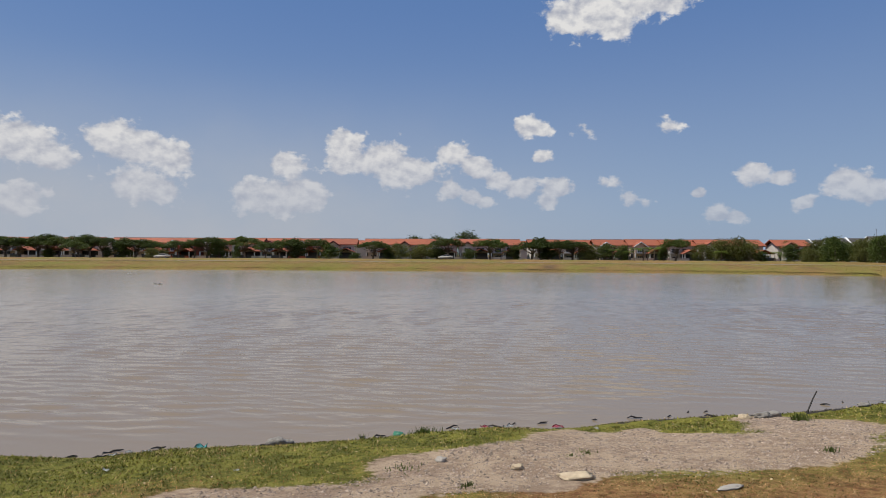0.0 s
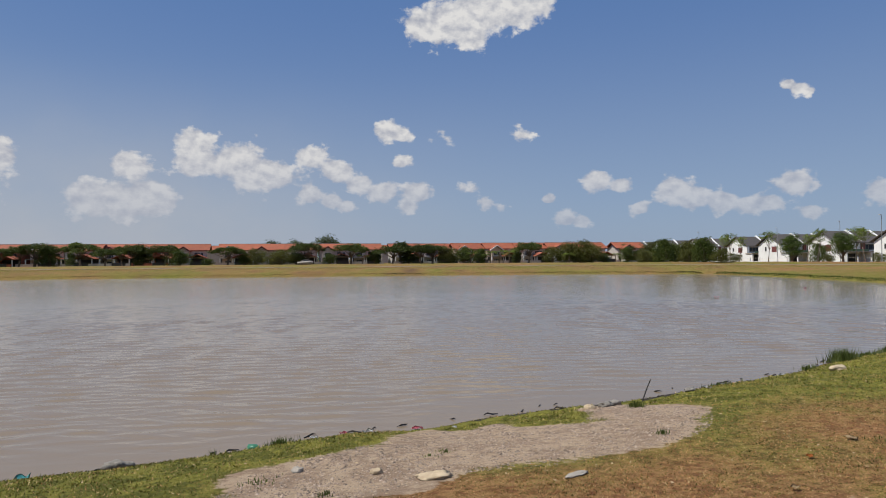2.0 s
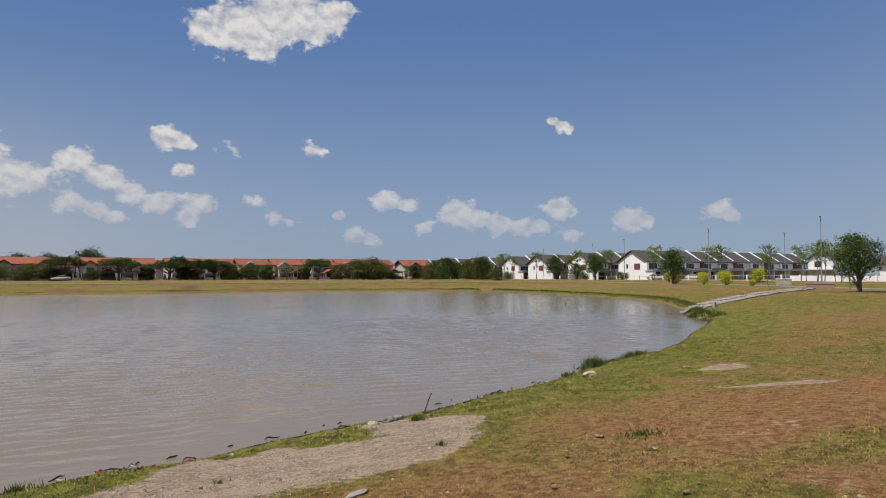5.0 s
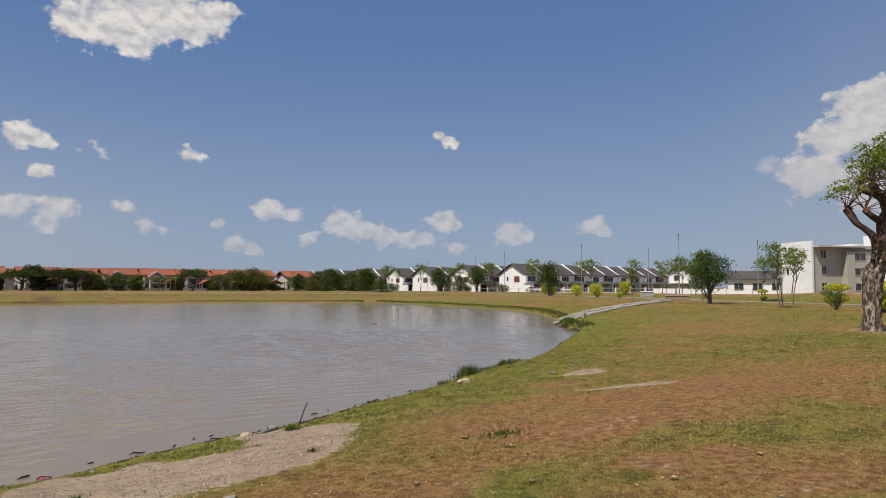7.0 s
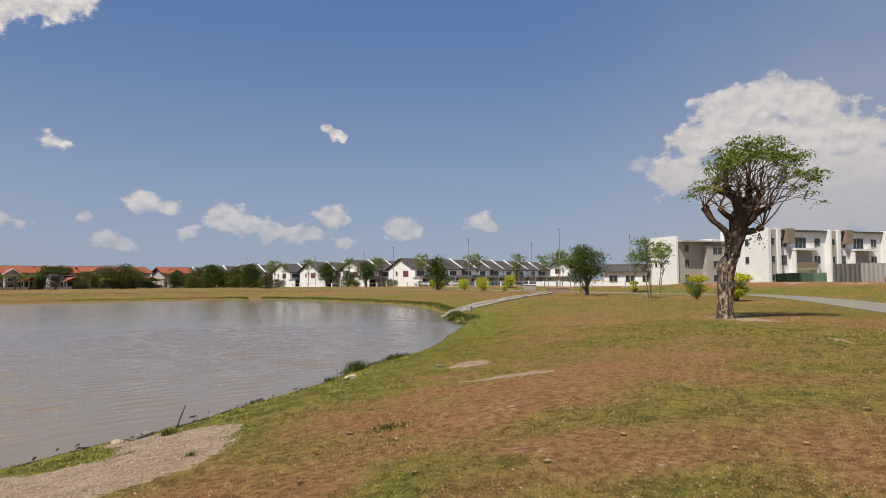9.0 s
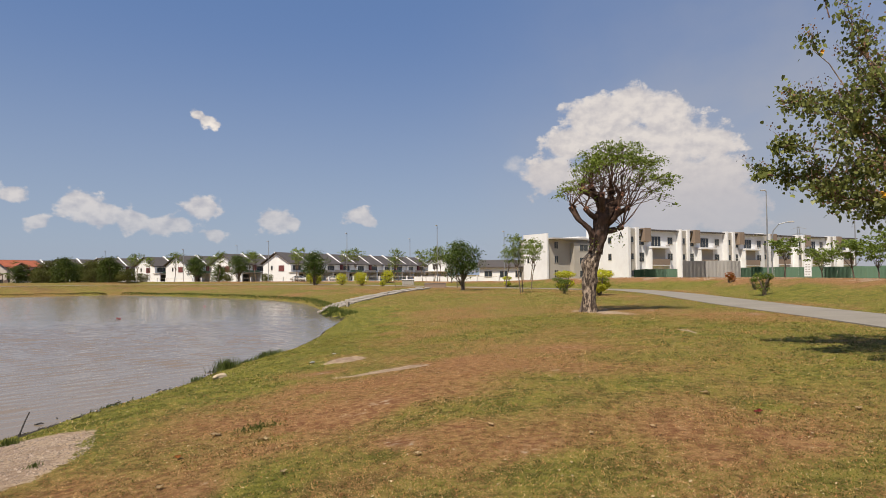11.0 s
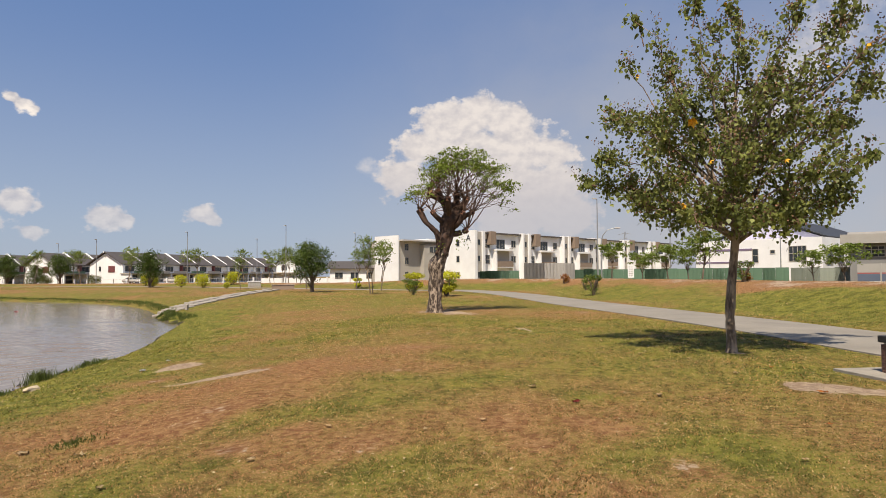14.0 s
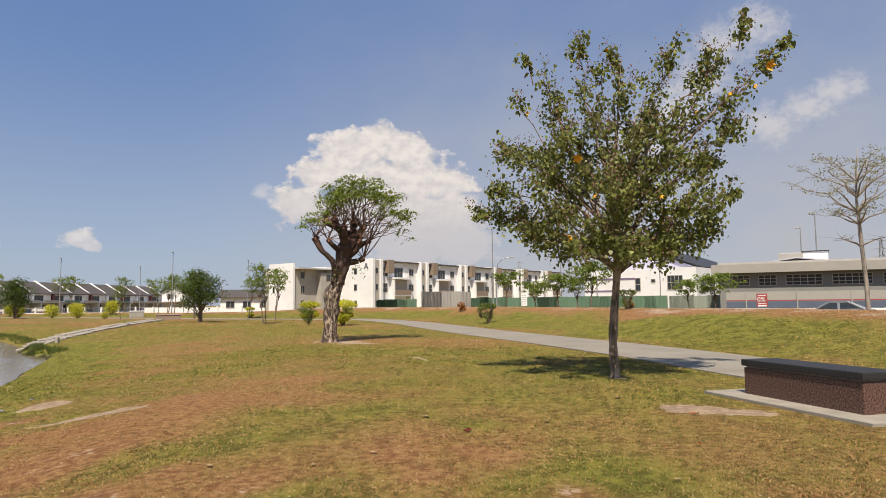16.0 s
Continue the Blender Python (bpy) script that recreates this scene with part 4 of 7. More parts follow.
def terrace_row(x0, y0, units, label):
    """A terrace of two-storey houses that runs away from the lake, with its gable end to the street."""
    t = thing("terrace_house_row", pose(x0, y0, on_ground(x0, y0, 0.05)), label, "terrace houses", "rows of white terrace houses with dark roofs")
    uw, dep, eave, rise = 7.2, 10.0, 4.9, 2.9
    length = uw * units
    part("wall", gable_walls(bmesh.new(), 0, length, -dep / 2, dep / 2, -1, eave, rise), M_WHITE, t)
    part("roof", fit_roof(bmesh.new(), 0.1, length, -dep / 2, dep / 2, eave - 0.05, rise + 0.25, over=0.7), M_SLATE, t, "dark grey tiled roof")
    part("bargeboard", boxes((-0.75, -0.62, -0.1, 0.1, eave + rise + 0.05, eave + rise + 0.45)), M_WHITE, t)
    part("porch_roof", boxes((-0.5, length + 0.3, -dep / 2 - 3.2, -dep / 2, 2.55, 2.75)), M_GREY, t)
    w = part("window", boxes((-0.08, 0.02, -2.9, -0.9, 2.9, 4.5)), M_MAROON, t, "maroon window panel on the white gable")
    part("pane", boxes((-0.1, -0.081, -2.8, -1.0, 3.0, 4.4)), M_MAROON, w)
    w = part("window", boxes((-0.08, 0.02, 1.4, 2.0, 3.2, 4.4)), M_DARK, t)
    for u in range(units + 1):
        a = u * uw
        bm = bmesh.new()
        fit_roof(bm, a - 0.22, a + 0.22, -dep / 2, dep / 2, eave + 0.18, rise + 0.25, over=0.05, thick=0.3)
        if u:
            part("party_wall", bm, M_WHITE, t, "white party wall rising through the roof")
        else:
            bm.free()
        part("porch_pier", boxes((a - 0.2, a + 0.2, -dep / 2 - 3.1, -dep / 2 + 0.1, -1, 2.55)), M_WHITE, t)
        part("upper_pier", boxes((a - 0.35, a + 0.35, -dep / 2 - 0.7, -dep / 2, 2.75, eave)), M_MAROON if u % 2 else M_WHITE, t)
    for u in range(units):
        a = u * uw
        window(t, a + 1.0, a + 4.2, -dep / 2, 3.1, 4.6, 3, 1)
        part("front_door", boxes((a + 2.2, a + 5.2, -dep / 2 - 0.06, -dep / 2 + 0.02, -0.4, 2.2)), M_DARK, t)
        part("balcony_front", boxes((a + 0.8, a + uw - 0.8, -dep / 2 - 3.15, -dep / 2 - 3.05, 2.75, 3.3)), M_ZINC if u % 3 else M_HOARD, t)


def red_house(wall_mat, trim_mat, label):
    """A two-storey house under orange tiled roofs: a gabled bay, a lower porch with its own roof on piers, and a garden wall."""
    t = thing("house", pose(0, 0, 0), label, "house", "orange-roofed houses across the lake")
    part("wall", gable_walls(bmesh.new(), -4.9, 4.9, -4, 5, -1.5, 5.0, 1.5), wall_mat, t)
    part("roof", fit_roof(bmesh.new(), -5.3, 5.3, -4, 5, 5.0, 2.1, over=0.5), M_ORANGE, t, "orange clay tile roof")
    part("ridge", boxes((-5.9, 5.9, 0.4, 0.6, 7.22, 7.36)), M_CREAM, t)
    part("bay_wall", gable_walls(bmesh.new(), -4.0, -0.4, -6.2, -3.9, -1.5, 4.6, 1.3, axis="y"), wall_mat, t)
    part("bay_roof", fit_roof(bmesh.new(), -4.2, -0.2, -6.4, -1, 4.6, 1.6, over=0.35, axis="y"), M_ORANGE, t)
    part("bay_trim", fit_roof(bmesh.new(), -4.3, -0.1, -6.85, -6.75, 4.45, 1.6, over=0.3, axis="y", thick=0.3), trim_mat, t, "painted bargeboard of the gable")
    part("porch_roof", fit_roof(bmesh.new(), -0.2, 4.8, -9.4, -4.2, 2.4, 1.3, over=0.5, axis="y"), M_ORANGE, t)
    part("lean_to", boxes((-4.6, -0.3, -8.6, -6.2, 2.3, 2.45)), M_GREY, t)
    # dark sheet on the house front stands in for the porch's deep shadow
    part("porch_wall", boxes((-4.8, 4.9, -4.1, -4.02, -1.5, 2.3)), M_DARK, t, "near-black sheet painted as the deep shade under the porch")
    for px in (-4.5, -0.5, 0.1, 4.5):
        part("porch_post", boxes((px - 0.14, px + 0.14, -9.0 if px > 0 else -8.5, -8.72 if px > 0 else -8.22, -1.5, 2.4)), M_WHITE, t)
    window(t, -3.3, -1.1, -6.2, 2.7, 4.2, 3, 1, frame_mat=M_WHITE)
    window(t, 0.9, 3.8, -4.0, 2.9, 4.3, 3, 1, frame_mat=M_WHITE)
    window(t, -3.2, -1.2, -6.2, 0.2, 1.6, 3, 1, frame_mat=M_WHITE)
    part("garden_wall", boxes((-5.8, 0.3, -12.2, -12.0, -1.5, 1.0)), wall_mat, t)
    part("garden_wall", boxes((4.5, 5.8, -12.2, -12.0, -1.5, 1.0)), wall_mat, t)
    part("gate", boxes((0.4, 4.4, -12.26, -12.21, -0.4, 1.2)), M_DARK, t)
    return t


M_BRICKRED = material("brick_orange_paint", (0.34, 0.105, 0.06), (0.26, 0.08, 0.05), scale=0.5, rough=0.85, vary=0.15)
M_PALEWALL = material("dusty_white_render", (0.50, 0.46, 0.43), (0.38, 0.35, 0.33), scale=0.4, rough=0.85, vary=0.12)
apartment_block((121.2, 29.5), (158.6, 8.4), 3, 10.1, "A", "white three-storey apartment block with taupe balconies and fins")
apartment_block((159.6, 9.6), (191.0, -10.0), 3, 9.7, "B", "white three-storey apartment block with taupe balconies and fins")
apartment_wing((115.8, 43.5), (124.6, 38.5))
for k, (tx, ty, n) in enumerate(((131.5, 128.0, 10), (130.5, 148.0, 9), (132.0, 170.0, 9), (136.0, 191.0, 9), (134.0, 213.0, 8), (133.0, 236.0, 8), (134.0, 262.0, 8))):
    terrace_row(tx, ty, n, "row of white two-storey terrace houses under dark grey roofs")

def bungalow():
    m, length = frame_of((117, 58.5), (120.5, 49))
    t = thing("house", m, "low white house under a grey-brown hipped tile roof", "house")
    part("wall", gable_walls(bmesh.new(), 0, length, 0, 9, -1, 2.9, 1.2), M_WHITE, t)
    part("roof", fit_roof(bmesh.new(), 0, length, 0, 9, 2.85, 1.5, over=0.6), M_SLATE, t)
    for k in range(3):
        window(t, 1.0 + k * 3.1, 2.6 + k * 3.1, 0, 0.9, 2.2, 2, 1)


bungalow()


def gable_house():
    """A white two-storey end house whose gable faces the park, with a lean-to and a long white yard wall."""
    m, length = frame_of((142.2, 85.8), (144.2, 81.2))
    t = thing("house", m, "white two-storey house with a gable end and grey roof", "house")
    part("wall", gable_walls(bmesh.new(), 0, length, 0, 14, -1, 4.9, 1.7, axis="y"), M_WHITE, t)
    part("roof", fit_roof(bmesh.new(), 0, length, 0, 14, 4.8, 1.95, over=0.5, axis="y"), M_SLATE, t, "grey-brown tiled roof")
    window(t, 1.2, 2.6, 0, 3.2, 4.5, 2, 1)
    part("lean_to", boxes((-0.4, length + 9, -3.0, 0, 2.5, 2.7)), M_GREY, t)
    part("yard_wall", boxes((-3, length + 14, -4.2, -4.0, -1, 1.3)), M_WHITE, t)


gable_house()
house_kinds = [red_house(M_PALEWALL, M_MAROON, "white two-storey house with orange tile roofs and maroon gable trim"), red_house(M_CREAM, M_WHITE, "cream two-storey house with orange clay tile roofs"),
               red_house(M_BRICKRED, M_WHITE, "brick-orange two-storey house with orange tile roofs and white trim")]
first_house = house_kinds[0]
rng = random.Random(4)
hx = -196.0
k = 0
while hx < 118:
    y = 230 + rng.uniform(-2, 2) - max(0, hx - 40) * 0.2
    mm = pose(hx, y, on_ground(hx, y - 8, 0.1) - 0.15, 0, 0, rng.uniform(-4, 4))
    f = house_kinds[k if k < 3 else rng.choice((0, 0, 0, 1, 1, 2))]
    if k < 3:
        f.matrix_basis = mm
    else:
        copy_thing(f, mm)
    hx += 10.9 + (3.0 if rng.random() < 0.12 else 0)
    k += 1
# a second street of the same houses behind
hx = -190.0
while hx < 105:
    y = 262 + rng.uniform(-2, 2)
    copy_thing(first_house, pose(hx, y, on_ground(hx, y - 8, 0.1) - 0.1, 0, 0, 180 + rng.uniform(-4, 4)))
    hx += 11.6


# ---------- trees and shrubs ----------
def limbs_to_leaves(tips, rng, per, reach, flat=0.7):
    """Leaf places in loose tufts round the tips of twigs."""
    out = []
    for t in tips:
        k = max(1, int(per * rng.uniform(0.6, 1.4)))
        c = rng.normal(0, reach * 0.5, (k, 3))
        c[:, 2] *= flat
        out.append(np.asarray(t)[None, :] + c)
    return np.concatenate(out)


def umbrella_tree(name, seed, h, spread, leaf, mat, n_limbs=9, tufts=60, per=9, flat=0.5, bark=None, trunk=0.22, label="", category="tree", group="", crown_from=0.45):
    """Trunk, rising limbs and a wide uneven crown of leaf tufts."""
    rg, rn = random.Random(seed), np.random.RandomState(seed)
    t = thing(name, pose(0, 0, 0), label, category, group)
    bm = bmesh.new()
    fork = h * crown_from * rg.uniform(0.75, 0.95)
    lean = Vector((rg.uniform(-0.08, 0.08) * h, rg.uniform(-0.08, 0.08) * h, 0))
    base = [Vector((0, 0, -0.15)), Vector((0, 0, 0.12)), lean * 0.4 + Vector((0, 0, fork * 0.5)), lean + Vector((0, 0, fork))]
    tube(bm, base, [trunk * 1.35, trunk * 1.05, trunk * 0.85, trunk * 0.75], 8, 0.25)
    tips = []
    for i in range(n_limbs):
        a = 2 * math.pi * (i + rg.uniform(-0.3, 0.3)) / n_limbs
        r = spread * rg.uniform(0.35, 0.95) if i % 3 else spread * rg.uniform(0.1, 0.4)
        dome = math.sqrt(max(0.0, 1 - (r / spread) ** 2))
        z = h * (crown_from + 0.1 + (0.88 - crown_from) * dome * rg.uniform(0.75, 1.0))
        end = Vector((math.cos(a) * r, math.sin(a) * r, z)) + lean
        pts = bend(base[-1] - Vector((0, 0, 0.2)), end, rg, 0.07)
        tube(bm, pts, [trunk * 0.45, trunk * 0.32, trunk * 0.22, trunk * 0.14, trunk * 0.06], 5)
        for j in range(max(1, tufts // n_limbs)):
            s = Vector((rg.gauss(0, 1), rg.gauss(0, 1), rg.gauss(0.15, 0.5) * flat)) * spread * 0.26
            tips.append(pts[rg.choice((2, 3, 4, 4))] + s)
    part("trunk", bm, bark or M_BARK, t, smooth=True)
    me = leaf_mesh("crown", limbs_to_leaves(tips, rn, per, spread * 0.13, flat), rn.uniform(0.7, 1.3, 1)[0] * leaf, mat, rn)
    piece("crown", me, t, Matrix())
    return t


def scatter(first, places, scales, rg, squash=0.1):
    """The first of a kind goes to the first place, copies to the rest; each turned and sized its own way."""
    for i, ((x, y), s) in enumerate(zip(places, scales)):
        m = pose(x, y, on_ground(x, y, 0.05), 0, 0, rg.uniform(0, 360))
        o = first if i == 0 else copy_thing(first, m)
        o.matrix_basis = m @ Matrix.Diagonal((s * rg.uniform(1 - squash, 1 + squash), s * rg.uniform(1 - squash, 1 + squash), s, 1))


rg = random.Random(21)


def palm_tree():
    """A feather palm: ringed trunk and a rosette of arching fronds with drooping leaflets."""
    rp, rn = random.Random(51), np.random.RandomState(51)
    t = thing("palm_tree", pose(0, 0, 0), "green feather palm with arching fronds", "palm", "palms along the far shore")
    bm = bmesh.new()
    tube(bm, [(0, 0, -0.2), (0.05, 0, 1.5), (0.1, 0.05, 3.0)], [0.2, 0.14, 0.11], 8, 0.15)
    part("trunk", bm, M_BARK, t)
    for k in range(15):
        a, up = rp.uniform(0, 6.28), rp.uniform(0.1, 1.1)
        vs, fs = [], []
        for i in range(14):
            f = i / 13
            r, z = 2.5 * f * math.cos(up * (1 - f)), 3.0 + 2.2 * up * f - 1.9 * f * f
            c = Vector((math.cos(a) * r, math.sin(a) * r, z))
            s = Vector((-math.sin(a), math.cos(a), 0))
            w = 0.55 * math.sin(math.pi * min(1, 0.12 + f * 0.85))
            for sg in (-1, 1):
                n0 = len(vs)
                vs += [c, c + Vector((math.cos(a), math.sin(a), 0)) * 0.12, c + s * sg * w + Vector((math.cos(a) * 0.15, math.sin(a) * 0.15, -0.3 * w - 0.12))]
                fs.append((n0, n0 + 1, n0 + 2))
        piece("frond", sheet("frond", vs, fs, L_FRESH if k % 3 else L_YOUNG), t, Matrix())
    return t


first_palm = palm_tree()
for i, (px, py, s) in enumerate(((48.2, 200, 1.0), (52.9, 199, 0.85), (56.6, 197, 1.2), (59.3, 195, 1.15), (54.1, 198, 1.1), (86.2, 177, 0.8), (75.2, 185, 0.85), (57.6, 196, 0.9), (14, 200, 0.85))):
    m = pose(px, py, on_ground(px, py, 0.05), 0, 0, px * 11 % 360)
    o = first_palm if i == 0 else copy_thing(first_palm, m)
    o.matrix_basis = m @ Matrix.Diagonal((s, s, s, 1))
GROUP_FAR = "trees along the far shore"


def bushy_tree(name, seed, h, spread, leaf, mat, lumps, per, label, category="tree", group="", low=0.12, trunk=0.2):
    """A leafy tree: short trunk, limbs, and lobes of leaves that reach low."""
    rg, rn = random.Random(seed), np.random.RandomState(seed)
    t = thing(name, pose(0, 0, 0), label, category, group)
    bm = bmesh.new()
    tube(bm, [(0, 0, -0.15), (0, 0, 0.15), (0.03, 0, h * 0.25), (0, 0.03, h * 0.6)], [trunk * 1.3, trunk, trunk * 0.85, trunk * 0.3], 8, 0.25)
    places, sizes = [], []
    for i in range(lumps):
        a = 2 * math.pi * i / lumps * 2.4 + rg.uniform(-0.4, 0.4)
        f = (i + 0.5) / lumps
        z = h * (low + (0.86 - low) * f)
        prof = math.sin(math.pi * min(1, 0.22 + 0.72 * f)) ** 0.7
        r = spread * prof * rg.uniform(0.35, 0.72)
        c = Vector((math.cos(a) * r, math.sin(a) * r, z))
        tube(bm, bend((0, 0, max(0.3, z - 0.35 * h)), c, rg, 0.06, 3), [trunk * 0.35, trunk * 0.25, trunk * 0.15, trunk * 0.06], 5)
        p = rn.normal(0, 1, (per, 3))
        p /= np.linalg.norm(p, axis=1)[:, None]
        q = spread * rg.uniform(0.34, 0.52)
        p *= rn.uniform(0.45, 1.1, (per, 1)) * np.array((q, q, q * 0.72))
        places.append(p + np.array(c))
    part("trunk", bm, M_BARK, t, smooth=True)
    pl = np.concatenate(places)
    pl = pl[pl[:, 2] > 0.15]
    piece("crown", leaf_mesh("crown", pl, rn.uniform(0.7, 1.25, len(pl)) * leaf, mat, rn), t, Matrix())
    return t


def canopy_tree(seed, h, spread, leaf, mat, pads, per, label, group, trunk=0.26):
    """A wide umbrella tree: a short bole, forking limbs, and flat pads of leaves with gaps between."""
    rg, rn = random.Random(seed), np.random.RandomState(seed)
    t = thing("rain_tree", pose(0, 0, 0), label, "tree", group)
    bm = bmesh.new()
    fork = Vector((rg.uniform(-0.3, 0.3), rg.uniform(-0.3, 0.3), h * 0.30))
    tube(bm, [(0, 0, -0.2), (0, 0, 0.2), fork * 0.5, fork], [trunk * 1.4, trunk, trunk * 0.85, trunk * 0.8], 8, 0.3)
    places = []
    for i in range(pads):
        a = 2.4 * i + rg.uniform(-0.3, 0.3)
        f = math.sqrt((i + 0.4) / pads)
        r = spread * 0.80 * f
        z = h * (0.86 - 0.26 * f * f + rg.uniform(-0.06, 0.05))
        c = Vector((math.cos(a) * r, math.sin(a) * r, z))
        pts = bend(fork, c - Vector((0, 0, 0.3)), rg, 0.07, 3)
        tube(bm, pts, [trunk * 0.5, trunk * 0.36, trunk * 0.24, trunk * 0.1], 5)
        q = spread * rg.uniform(0.24, 0.40)
        p = rn.normal(0, 1, (per, 3))
        p /= np.linalg.norm(p, axis=1)[:, None]
        p *= rn.uniform(0.5, 1.08, (per, 1)) * np.array((q, q, h * rg.uniform(0.075, 0.11)))
        p[:, 2] += 0.12 * h * 0.4 * (1 - (p[:, 0] ** 2 + p[:, 1] ** 2) / (q * q))
        places.append(p + np.array(c))
    part("trunk", bm, M_BARK, t, smooth=True)
    pl = np.concatenate(places)
    piece("crown", leaf_mesh("crown", pl, rn.uniform(0.7, 1.25, len(pl)) * leaf, mat, rn), t, Matrix())
    return t


def place_sized(kinds, rows, rg, h0, r0):
    """Trees of the given kinds in turn at (x, y), brought to the given height and half-width."""
    for i, (x, y, h, r) in enumerate(rows):
        f = kinds[i % len(kinds)]
        m = pose(x, y, on_ground(x, y, 0.05), 0, 0, rg.uniform(0, 360)) @ Matrix.Diagonal((1.42 * r / r0, 1.42 * r / r0, 0.97 * h / h0, 1))
        o = f if i < len(kinds) else copy_thing(f, m)
        o.matrix_basis = m


UMB = "wide dark green umbrella-shaped tree"
far_umbrellas = [canopy_tree(1, 7.0, 4.2, 0.34, L_FAR, 15, 330, UMB, GROUP_FAR), canopy_tree(2, 7.0, 4.2, 0.34, L_FAR, 13, 330, UMB, GROUP_FAR), canopy_tree(5, 7.0, 4.2, 0.34, L_FAR, 17, 300, UMB, GROUP_FAR, 0.3)]
place_sized(far_umbrellas, [(-160, 203, 7.2, 4.6), (-151, 205, 7, 4.4), (-143.4, 204, 7.1, 4.2), (-138.5, 203, 7.2, 4.4), (-134.0, 206, 6.9, 4.2), (-130.0, 204, 7.9, 5.0), (-124.9, 202, 7.2, 4.4), (-120.9, 206, 7.6, 3.6), (-116.1, 204, 7.9, 3.8), (-111.2, 203, 7.2, 4.1), (-101.6, 204, 6.6, 4.8), (-96.7, 205, 6.0, 4.0), (-88.0, 204, 6.3, 3.4)], rg, 7.2, 4.6)
place_sized([copy_thing(far_umbrellas[1], pose(0, 0, 0))], [(-83.5, 206, 6.6, 2.9), (-78.7, 204, 7.4, 5.0), (-66.6, 204, 7.6, 4.7), (-55.8, 205, 6.3, 3.2), (-52.0, 203, 6.9, 2.9), (-43.9, 204, 6.9, 4.0), (-26.0, 204, 6.3, 4.4), (-2.8, 204, 7.6, 4.4), (10.8, 204, 7.2, 5.0), (23.8, 204, 6.3, 4.4), (26.8, 206, 7.9, 2.6), (32.6, 203, 6.8, 3.5), (36.8, 205, 6.8, 4.4), (66.0, 195.9, 7.3, 4.0), (-98.9, 167, 4.9, 2.8), (-49.2, 167, 4.9, 2.8)], rg, 7.2, 4.6)
far_round = [bushy_tree("broadleaf_tree", 3, 5.6, 3.2, 0.32, L_YOUNG, 18, 210, "dense mid-green rounded tree", group=GROUP_FAR), bushy_tree("broadleaf_tree", 6, 5.6, 3.2, 0.32, L_FAR, 22, 180, "dense dark green rounded tree", group=GROUP_FAR)]
place_sized(far_round, [(-105.8, 204, 6.9, 3.3), (-74.4, 203, 6.9, 3.4), (-127.0, 200, 3.1, 2.1), (-108.8, 201, 3.7, 1.5), (-67.8, 200, 4.3, 1.5), (-49.9, 204, 6.9, 3.6), (-38.8, 200, 4.9, 3.6), (-30.8, 199, 2.2, 2.1), (-21.2, 204, 4.3, 2.1), (-5.8, 203, 4.0, 3.3), (4.3, 201, 3.7, 2.4), (18.2, 204, 5.2, 2.4)], rg, 5.6, 4.0)
place_sized([copy_thing(far_round[1], pose(0, 0, 0))], [(29.4, 207, 6.6, 3.9), (46.5, 202, 5.6, 3.4), (42.7, 204, 3.4, 1.8), (52.1, 203.9, 5.3, 2.7), (85.3, 183.2, 3.1, 2.2), (91.0, 178.9, 5.2, 2.9), (93.7, 176.8, 4.4, 1.6), (99.1, 172.3, 7.0, 4.0), (101.8, 169.9, 5.6, 2.7), (107.6, 164.3, 6.0, 2.2), (62.9, 197.8, 4.4, 2.0), (-19.2, 290, 10.6, 5.0), (-9.5, 290, 10.8, 4.6), (5.7, 290, 12.9, 6.6)], rg, 5.6, 4.0)
far_olive = bushy_tree("broadleaf_tree", 4, 5.2, 4.4, 0.34, L_OLIVE, 20, 210, "dense olive-green spreading tree", group=GROUP_FAR)
place_sized([far_olive], [(-94.3, 200, 3.4, 2.1), (-91.6, 202, 3.1, 1.2), (-17.7, 203, 5.2, 2.7), (-10.5, 201, 4.9, 3.9), (40.9, 203, 5.8, 3.0), (72.4, 191.9, 5.3, 3.1), (76.8, 189.1, 6.6, 3.6), (79.6, 187.2, 7.2, 4.1), (82.5, 185.2, 6.0, 3.3), (96.2, 174.8, 6.2, 3.3), (103.7, 168.2, 6.3, 3.0), (105.9, 166.0, 6.7, 3.2)], rg, 5.2, 4.6)
for kx, ky, ks, kk in ((113, 113, 0.62, 1), (112, 128, 0.7, 0), (109, 122, 0.55, 1), (114, 161, 0.8, 1), (111, 178, 0.9, 0), (113, 198, 0.9, 1), (109, 214, 1.0, 0), (107, 190, 1.0, 1), (71.6, 132.0, 0.9, 1), (73.1, 126.6, 0.8, 0), (79.3, 127.5, 0.95, 1), (77.9, 120.1, 0.80, 0), (78.9, 115.9, 0.85, 1)):
    copy_thing((far_round[0], far_olive)[kk], pose(kx, ky, on_ground(kx, ky, 0.05), 0, 0, kx * 7 % 360) @ Matrix.Diagonal((ks, ks, ks, 1)))


